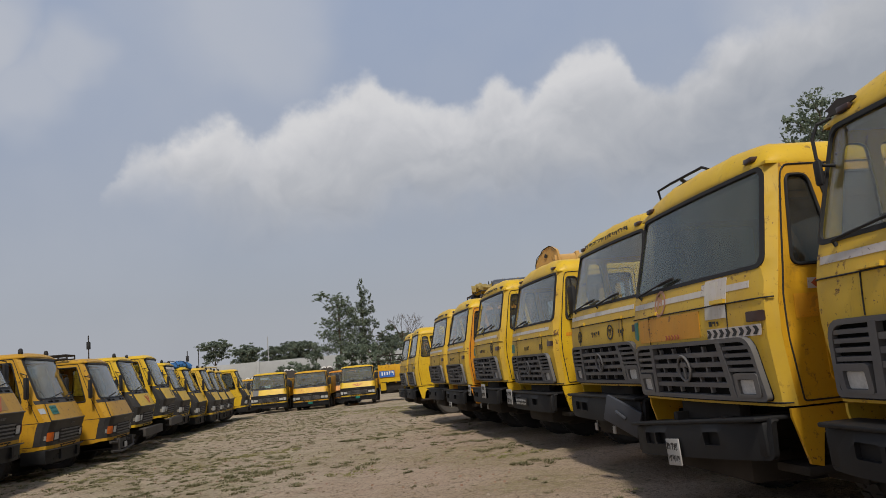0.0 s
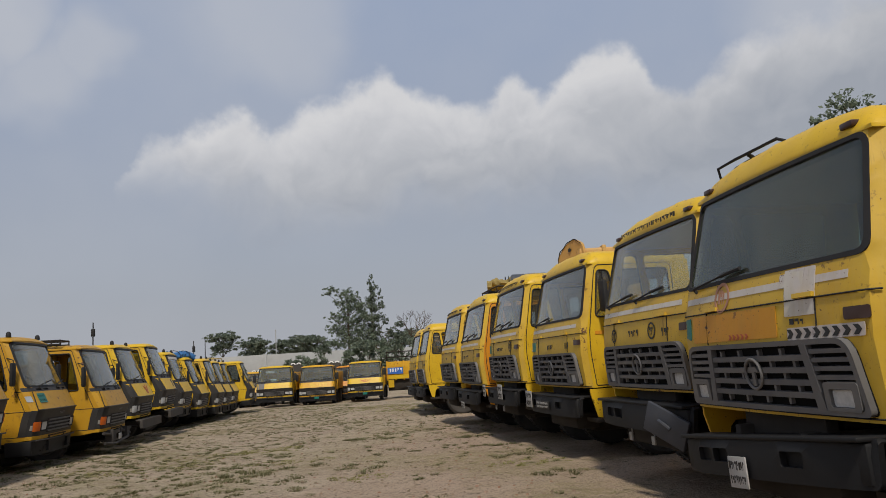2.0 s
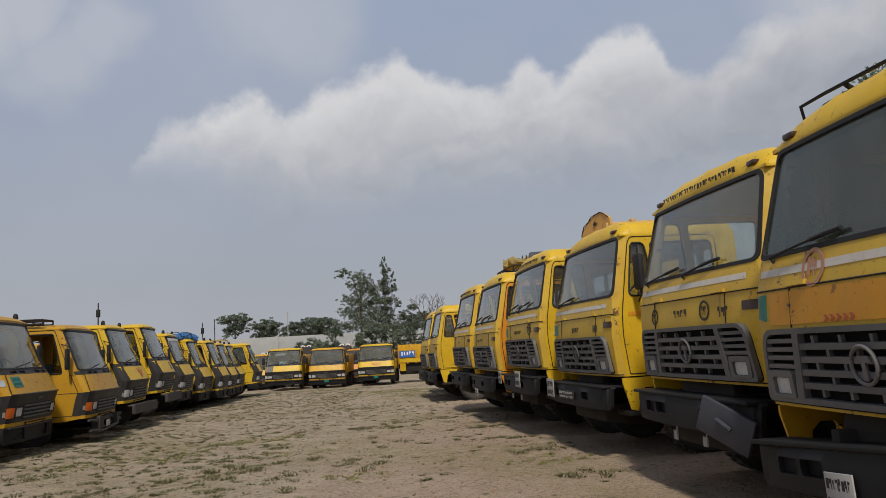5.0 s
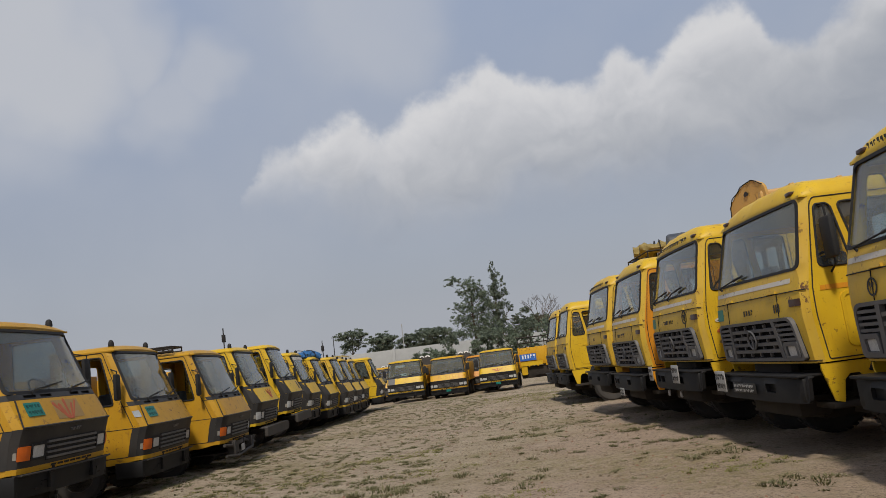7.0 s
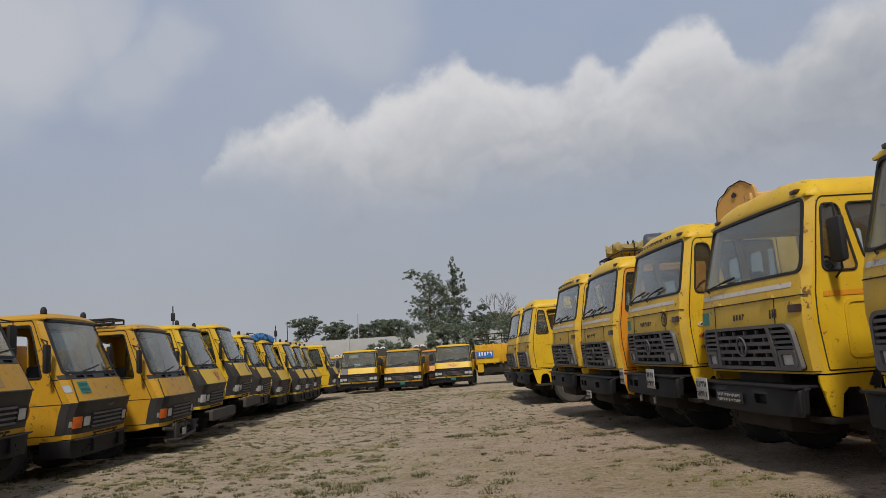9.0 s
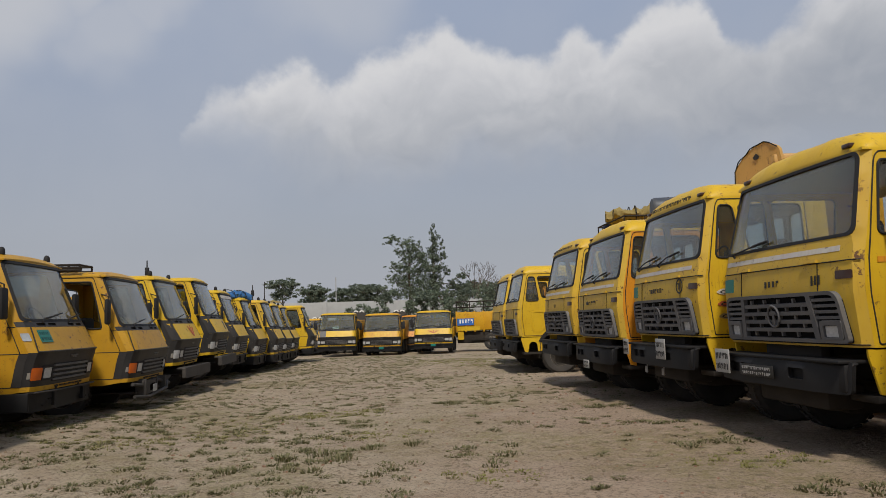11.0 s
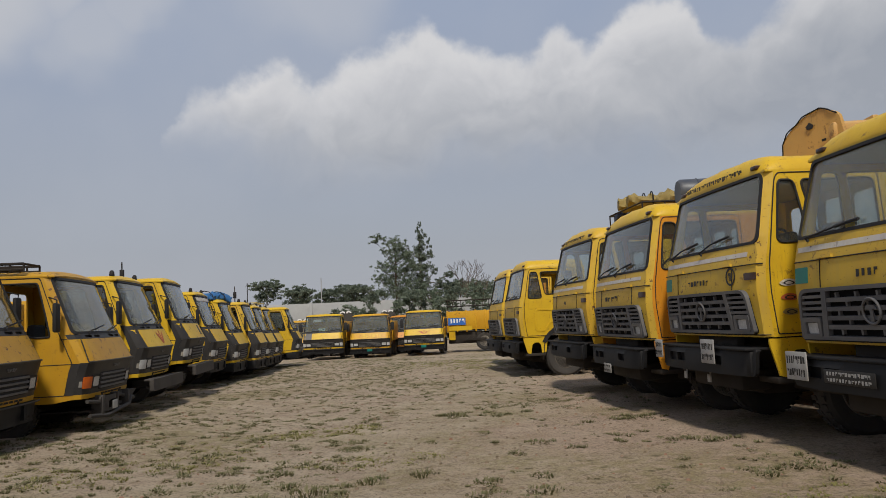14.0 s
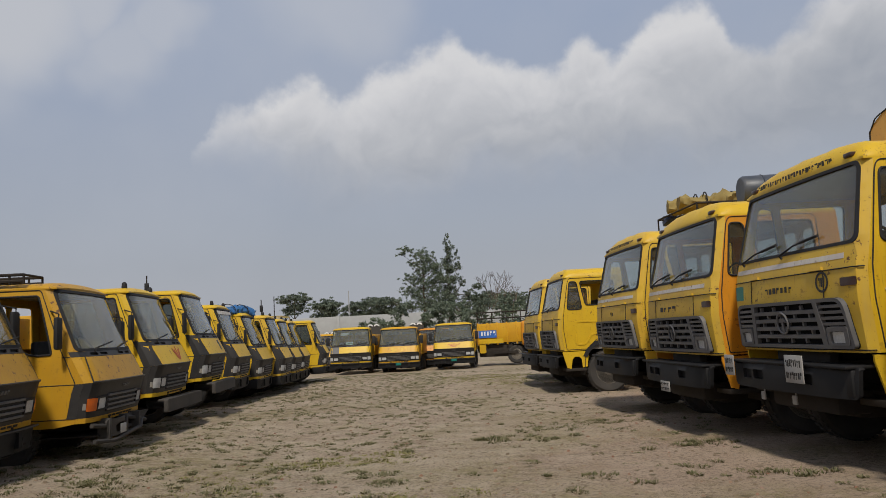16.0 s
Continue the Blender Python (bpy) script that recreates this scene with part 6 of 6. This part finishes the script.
def pole(x, y, z0, h, r, label, head=True, mat=None):
    root = tagged(new("pole"), label, "pole")
    root.matrix_world = pose(x, y, z0)
    part("shaft", lambda bm: tube(bm, [(0, 0, 0), (0, 0, h)], [r * 1.3, r], 8), mat or CHASSIS, root, key="pole%g_%g" % (h, r))
    if head:
        part("lamp_head", lambda bm: box(bm, -0.09, 0.09, -0.08, 0.08, h - 0.75, h - 0.35, 0.03), RUBBER, root, key="polehead%g" % h)


pole(-18.05, 38.15, -0.5, 5.3, 0.03, "thin dark pole with a small lamp box")
pole(-16.73, 50.6, -0.6, 4.7, 0.03, "thin dark pole with a small lamp box")
pole(-17.6, 56.0, -0.6, 5.2, 0.03, "thin dark pole without a lamp", False)
pole(-19.9, 92.0, -0.6, 7.6, 0.055, "pale concrete pole before the trees", False, CONCRETE)


def leaves(bm, pts, size, rnd, flat=0.0):
    for p in pts:
        n = Vector((rnd.uniform(-1, 1), rnd.uniform(-1, 1), rnd.uniform(-1, 1) + flat)).normalized()
        u = n.cross(Vector((rnd.uniform(-1, 1), rnd.uniform(-1, 1), rnd.uniform(-1, 1)))).normalized()
        v = n.cross(u)
        s = size * rnd.uniform(0.55, 1.3)
        w = s * rnd.uniform(0.4, 0.7)
        c = Vector(p)
        bm.faces.new([bm.verts.new(c + u * s), bm.verts.new(c + v * w), bm.verts.new(c - u * s), bm.verts.new(c - v * w)])


def tree(x, y, h, clumps, leaf, n_leaf, size, label, seed, trunk=0.22, lean=(0, 0), mat=None, gather=0.42):
    """clumps: (dx, dy, z, radius, height) masses of foliage, each on a limb from the trunk."""
    rnd = random.Random(seed)
    z0 = ground_z(x, y)
    root = tagged(new("tree"), label, "tree")
    root.matrix_world = pose(x, y, z0)

    def wood(bm):
        spine = [Vector((lean[0] * t * t + 0.15 * math.sin(t * 5 + seed) * t, lean[1] * t * t, h * 0.93 * t)) for t in np.linspace(0, 1, 9)]
        tube(bm, spine, [trunk * (1 - 0.88 * t) + 0.02 for t in np.linspace(0, 1, 9)], 8)
        for dx, dy, z, r, hh in clumps:
            t = max(0.08, min(0.95, (z - hh * 0.5 - 0.6) / (h * 0.93)))
            s = spine[min(8, int(t * 8))]
            e = Vector((dx, dy, z))
            m = s.lerp(e, 0.55) + Vector((0, 0, -0.12 * (e - s).length))
            tube(bm, [s, m, e], [trunk * 0.42 * (1 - t) + 0.035, trunk * 0.25 * (1 - t) + 0.025, 0.012], 6)
            for _ in range(3):
                q = e + Vector((rnd.uniform(-1, 1) * r * 0.8, rnd.uniform(-1, 1) * r * 0.8, rnd.uniform(-0.5, 0.6) * hh))
                tube(bm, [m.lerp(e, 0.6), q], [0.025, 0.008], 5)

    def crown(bm):
        tot = sum(r * r * hh for *_, r, hh in clumps)
        for dx, dy, z, r, hh in clumps:
            k = max(30, int(n_leaf * r * r * hh / tot))
            subs = [(rnd.gauss(0, gather), rnd.gauss(0, gather), rnd.gauss(0, gather)) for _ in range(max(5, k // 22))]
            pts = []
            for _ in range(k):
                s = rnd.choice(subs)
                pts.append((dx + r * (s[0] + rnd.gauss(0, 0.13)), dy + r * (s[1] + rnd.gauss(0, 0.13)), z + hh * (s[2] + rnd.gauss(0, 0.13))))
            leaves(bm, pts, size, rnd)
    part("trunk", wood, BARK, root, "grey-brown trunk and limbs")
    if n_leaf:
        part("crown", crown, mat or LEAF_HAZED, root, "loose green foliage", smooth=0)
    return root


rnd = random.Random(77)
# tall slender tree with rising side shoots
tree(-9.0, 106, 15.4, [(0, 0, 15.0, 0.45, 1.0), (0.1, 0, 13.9, 0.7, 0.9), (-0.1, 0, 12.6, 0.95, 0.9), (1.2, 0, 13.0, 0.5, 0.7), (-1.9, 0, 12.6, 0.35, 1.1), (-1.6, 0.3, 11.2, 0.5, 1.0), (0.2, 0, 11.2, 1.0, 0.9), (1.3, 0, 11.3, 0.6, 0.7), (-0.9, 0, 9.9, 0.8, 0.8), (0.7, 0, 9.7, 1.0, 0.8), (0.0, 0.4, 8.4, 1.0, 0.9), (1.8, 0, 8.9, 0.6, 0.6), (0.3, 0, 7.1, 1.1, 0.9), (-0.4, 0, 5.8, 1.2, 0.9), (2.6, 0.5, 7.6, 0.7, 0.6), (3.8, 0.5, 8.5, 0.9, 0.55), (3.2, 0, 6.6, 0.9, 0.7), (1.6, 0, 5.6, 1.2, 0.8)], LEAF_HAZED_DARK, 12000, 0.115, "tall slender tree with rising shoots behind the yard", 1, 0.22, mat=LEAF_HAZED_DARK, gather=0.50).scale = (1.0, 1.0, 0.955)
# broad tree beside it
tree(-12.2, 104, 13.6, [(-2.9, 0, 12.9, 0.8, 0.5), (-1.7, 0, 13.2, 1.0, 0.5), (-0.5, 0, 12.7, 1.1, 0.6), (0.6, 0, 11.8, 1.2, 0.8), (1.5, 0, 10.7, 1.1, 0.8), (-1.4, 0, 11.4, 0.9, 0.5), (0.2, 0, 10.4, 1.2, 0.7), (-2.4, 0, 9.4, 0.8, 0.5), (-0.8, 0.3, 9.3, 1.2, 0.7), (2.2, 0, 9.2, 1.1, 0.8), (0.8, 0, 8.6, 1.3, 0.8), (-2.4, 0, 7.7, 1.0, 0.6), (-0.8, 0, 7.4, 1.2, 0.8), (1.6, 0, 7.2, 1.3, 0.9), (0.2, 0, 6.1, 1.7, 0.9), (-2.3, 0, 5.5, 1.2, 0.7), (2.1, 0, 5.2, 1.5, 0.9)], LEAF_HAZED, 15000, 0.115, "leafy tree with an open ragged crown behind the yard", 2, 0.26, gather=0.52)
# flat-topped rain trees along the wall
for k, (x, h, w) in enumerate(((-29.7, 8.1, 2.1), (-26.7, 7.0, 1.6), (-24.1, 6.8, 1.8), (-21.6, 6.6, 1.7), (-19.3, 7.2, 2.2), (-16.6, 6.7, 1.9), (-4.6, 7.2, 2.2), (-1.2, 6.9, 2.4), (3.2, 6.6, 2.6), (7.5, 6.6, 3.0), (12.0, 7.0, 3.2), (18, 7.4, 3.4))):
    cl = []
    for i in range(6):
        a = i * math.tau / 6 + k
        cl.append((math.cos(a) * w * 0.62, math.sin(a) * w * 0.5, h - 0.5 - 0.25 * rnd.random(), w * 0.55, 0.42))
    cl += [(0, 0, h - 0.2, w * 0.6, 0.4), (w * 0.3, 0, h - 1.7, w * 0.7, 0.7), (-w * 0.4, 0, h - 2.2, w * 0.6, 0.8)]
    tree(x, 101 + rnd.uniform(-4, 8), h, cl, LEAF_HAZED_DARK, 4200, 0.14, "flat-topped rain tree behind the boundary wall", 20 + k, 0.2, mat=LEAF_HAZED_DARK, gather=0.5)
# bare tree
def bare_tree(x, y, h, seed):
    root = tagged(new("bare_tree"), "bare grey tree with thin twigs behind the trucks", "tree")
    root.matrix_world = pose(x, y, ground_z(x, y))
    r = random.Random(seed)

    def grow(bm, p, d, l, rad, depth):
        q = p + d * l
        tube(bm, [p, p.lerp(q, 0.5) + Vector((r.uniform(-1, 1), r.uniform(-1, 1), 0)) * l * 0.06, q], [rad, rad * 0.8, rad * 0.6], 5)
        if depth:
            for _ in range(3):
                grow(bm, q, (d + Vector((r.uniform(-0.8, 0.8), r.uniform(-0.8, 0.8), r.uniform(0.0, 0.5)))).normalized(), l * 0.68, rad * 0.6, depth - 1)
    part("trunk", lambda bm: grow(bm, Vector((0, 0, 0)), Vector((0, 0, 1)), h * 0.36, 0.12, 4), BARK, root)


bare_tree(-3.6, 97, 10.2, 5)
bare_tree(-0.6, 96, 8.2, 9)
# shrubs in front of the wall
for k in range(16):
    x = -14.5 + k * 1.25 + rnd.uniform(-0.4, 0.4)
    h = rnd.uniform(3.0, 4.2) if x < -11.5 else rnd.uniform(3.6, 5.0)
    tree(x, 73 + rnd.uniform(-2, 2.5), h, [(rnd.uniform(-0.7, 0.7), rnd.uniform(-0.4, 0.4), h * f, 1.15, 0.75) for f in (0.3, 0.55, 0.8, 0.95)], LEAF_HAZED, 1100, 0.15, "shaggy green shrub growing by the wall", 60 + k, 0.06, mat=LEAF_HAZED if k % 3 else LEAF_HAZED_DARK)
# crown that rises over the nearest cabs
tree(22.6, 36.0, 14.6, [(0, 0, 13.9, 1.2, 0.8), (-1.2, 0, 13.1, 1.0, 0.7), (1.1, 0, 13.4, 1.2, 0.8), (0.2, 0, 12.6, 1.6, 0.9), (-1.0, 0, 11.8, 1.5, 0.9), (1.4, 0, 11.9, 1.5, 0.9), (0, 0, 10.6, 2.0, 1.1)], LEAF_HAZED, 3600, 0.13, "tall green tree behind the heavy row", 4, 0.22)


# ---- grass on the yard ----
def lie(x, y):
    """Height of the uneven ground."""
    return ground_z(x, y) + noise.noise((x * 0.7, y * 0.7, 0)) * 0.035 + noise.noise((x * 2.6, y * 2.6, 4)) * 0.014 + noise.noise((x * 5.5, y * 5.5, 8)) * 0.016 + noise.noise((x * 9, y * 9, 3)) * 0.007


def blades(name, mat, label, sow):
    """One mesh of bent blades; sow(tuft) plants them."""
    r = random.Random(12)
    verts, faces = [], []

    def tuft(x, y, s, n, tall, upright=1.0):
        z = lie(x, y) - 0.012
        for _ in range(n):
            a, d = r.uniform(0, math.tau), s * math.sqrt(r.random())
            bx, by = x + math.cos(a) * d, y + math.sin(a) * d
            l, t, w = tall * r.uniform(0.4, 1.0) * (1.15 - 0.5 * d / s), a + r.uniform(-0.9, 0.9), r.uniform(0.004, 0.009)
            lean = r.uniform(0.3, 1.3) * l / upright
            wx, wy = -math.sin(t) * w, math.cos(t) * w
            k = len(verts)
            tx, ty = math.cos(t) * lean, math.sin(t) * lean
            verts.extend([(bx - wx, by - wy, z), (bx + wx, by + wy, z), (bx + tx * 0.4 + wx, by + ty * 0.4 + wy, z + l * 0.65), (bx + tx * 0.4 - wx, by + ty * 0.4 - wy, z + l * 0.65), (bx + tx, by + ty, z + l * 0.95)])
            faces.extend([(k, k + 1, k + 2, k + 3), (k + 3, k + 2, k + 4)])
    sow(tuft, r)
    me = bpy.data.meshes.new(name)
    me.from_pydata(verts, [], faces)
    me.materials.append(mat)
    tagged(new(name, me), label, "grass", kind="stuff")


def sow_tufts(tuft, r):
    count = 0
    while count < 4300:
        y = 4.5 + 36 * r.random() ** 1.3
        x = r.uniform(-8.5 - 0.05 * y, 3.0 - 0.09 * y)
        dens = 0.42 + 0.5 * noise.noise((x * 0.22 + 5, y * 0.22, 2)) + (0.30 if x < -1.8 - 0.06 * y else -0.26) + 0.45 * noise.noise((x * 0.9, y * 0.7, 7))
        if r.random() > max(0.04, dens):
            continue
        s = r.uniform(0.04, 0.11) * (1.25 if r.random() < 0.08 else 1.0)
        tuft(x, y, s, int(16 + s * (420 if y < 15 else 240)), r.uniform(0.024, 0.054))
        count += 1
    # the larger tufts that stand singly
    for x, y, s, tall in ((-2.65, 9.48, 0.17, 0.13), (-2.37, 9.1, 0.19, 0.12), (-2.2, 9.96, 0.13, 0.11), (-1.74, 10.25, 0.13, 0.10), (-2.98, 9.24, 0.16, 0.12), (-1.17, 9.73, 0.13, 0.08), (-0.72, 9.37, 0.16, 0.06), (-1.1, 9.3, 0.13, 0.05), (-0.84, 8.79, 0.14, 0.08), (-0.56, 11.68, 0.20, 0.08), (-0.29, 11.42, 0.17, 0.07), (-2.8, 8.66, 0.14, 0.10), (-3.35, 8.72, 0.13, 0.12), (-2.5, 8.57, 0.12, 0.09), (-3.36, 9.85, 0.12, 0.08), (-2.92, 9.82, 0.11, 0.08), (-1.8, 8.66, 0.15, 0.08),
                          (-2.75, 12.31, 0.15, 0.09), (-3.04, 11.06, 0.15, 0.08), (-1.91, 8.4, 0.14, 0.07), (-0.67, 9.96, 0.12, 0.08), (-3.25, 9.07, 0.11, 0.06)):
        tuft(x, y, s, int(260 * s) + 30, tall * 0.8, 1.4)
    for x, y, s, tall in ((-1.41, 14.87, 0.5, 0.07), (-0.91, 15.74, 0.5, 0.05), (0.9, 13.8, 0.4, 0.06), (1.2, 11.7, 0.35, 0.06), (0.3, 16.5, 0.6, 0.05), (1.35, 9.9, 0.4, 0.05), (1.75, 7.6, 0.35, 0.06), (-5.6, 11.6, 0.5, 0.05), (-5.3, 9.2, 0.5, 0.05)):
        for _ in range(int(24 * s) + 2):
            a, d = r.uniform(0, math.tau), s * math.sqrt(r.random())
            tuft(x + math.cos(a) * d, y + math.sin(a) * d * 0.7, 0.10, 34, tall)


def sow_short(tuft, r):
    for x, y, s, flat in ((-3.85, 13.28, 0.4, 0.8), (-3.4, 13.27, 0.45, 0.8), (-3.0, 13.5, 0.45, 0.8), (-4.5, 11.24, 0.6, 0.7), (-4.38, 12.25, 0.5, 0.7), (-2.15, 11.2, 0.4, 0.6), (-2.61, 10.99, 0.35, 0.6), (-1.9, 31.5, 1.6, 1.0), (-2.35, 33.5, 1.6, 1.0), (-1.0, 28.5, 1.2, 1.0), (-0.9, 8.2, 0.35, 0.7), (1.5, 8.9, 0.5, 0.9), (-5.4, 10.3, 0.6, 0.9)):
        for _ in range(int(95 * s * s * flat) + 12):
            a, d = r.uniform(0, math.tau), s * math.sqrt(r.random())
            tuft(x + math.cos(a) * d * 1.3, y + math.sin(a) * d, 0.09, 26, 0.038)


blades("grass", GRASS, "dry green and straw grass tufts scattered over the yard", sow_tufts)
blades("short_grass", SHORT_GRASS, "thin yellow-green grass growing in low patches", sow_short)


def clods():
    """Small lumps of earth and brick on the sand."""
    r = random.Random(31)
    verts, faces = [], []
    for _ in range(3400):
        y = 4.0 + 30 * r.random() ** 1.6
        x = r.uniform(-7.5, 2.0 - 0.05 * y)
        s = r.uniform(0.008, 0.028)
        z = lie(x, y) + s * 0.1
        k = len(verts)
        ring = [(math.cos(a) * s * r.uniform(0.7, 1.3), math.sin(a) * s * r.uniform(0.7, 1.3)) for a in np.linspace(0, math.tau, 6)[:-1]]
        verts.extend([(x + a, y + b, z - s * 0.4) for a, b in ring] + [(x + a * 0.5, y + b * 0.5, z + s * 0.5) for a, b in ring])
        for i in range(5):
            faces.append((k + i, k + (i + 1) % 5, k + 5 + (i + 1) % 5, k + 5 + i))
        faces.append(tuple(k + 5 + i for i in range(5)))
    me = bpy.data.meshes.new("clods")
    me.from_pydata(verts, [], faces)

    def build(g):
        rr = g.node("ShaderNodeNewGeometry").outputs["Random Per Island"]
        col = g.ramp(rr, [(0.0, (0.13, 0.095, 0.06)), (0.7, (0.26, 0.19, 0.13)), (0.9, (0.24, 0.12, 0.075)), (1.0, (0.32, 0.26, 0.20))])
        return g.node("ShaderNodeBsdfPrincipled", inputs={"Base Color": col, "Roughness": 0.95}).outputs[0]
    me.materials.append(material("earth clods", build))
    tagged(new("earth_clods", me), "small lumps of earth and broken brick on the sand", "clods", kind="stuff")


clods()
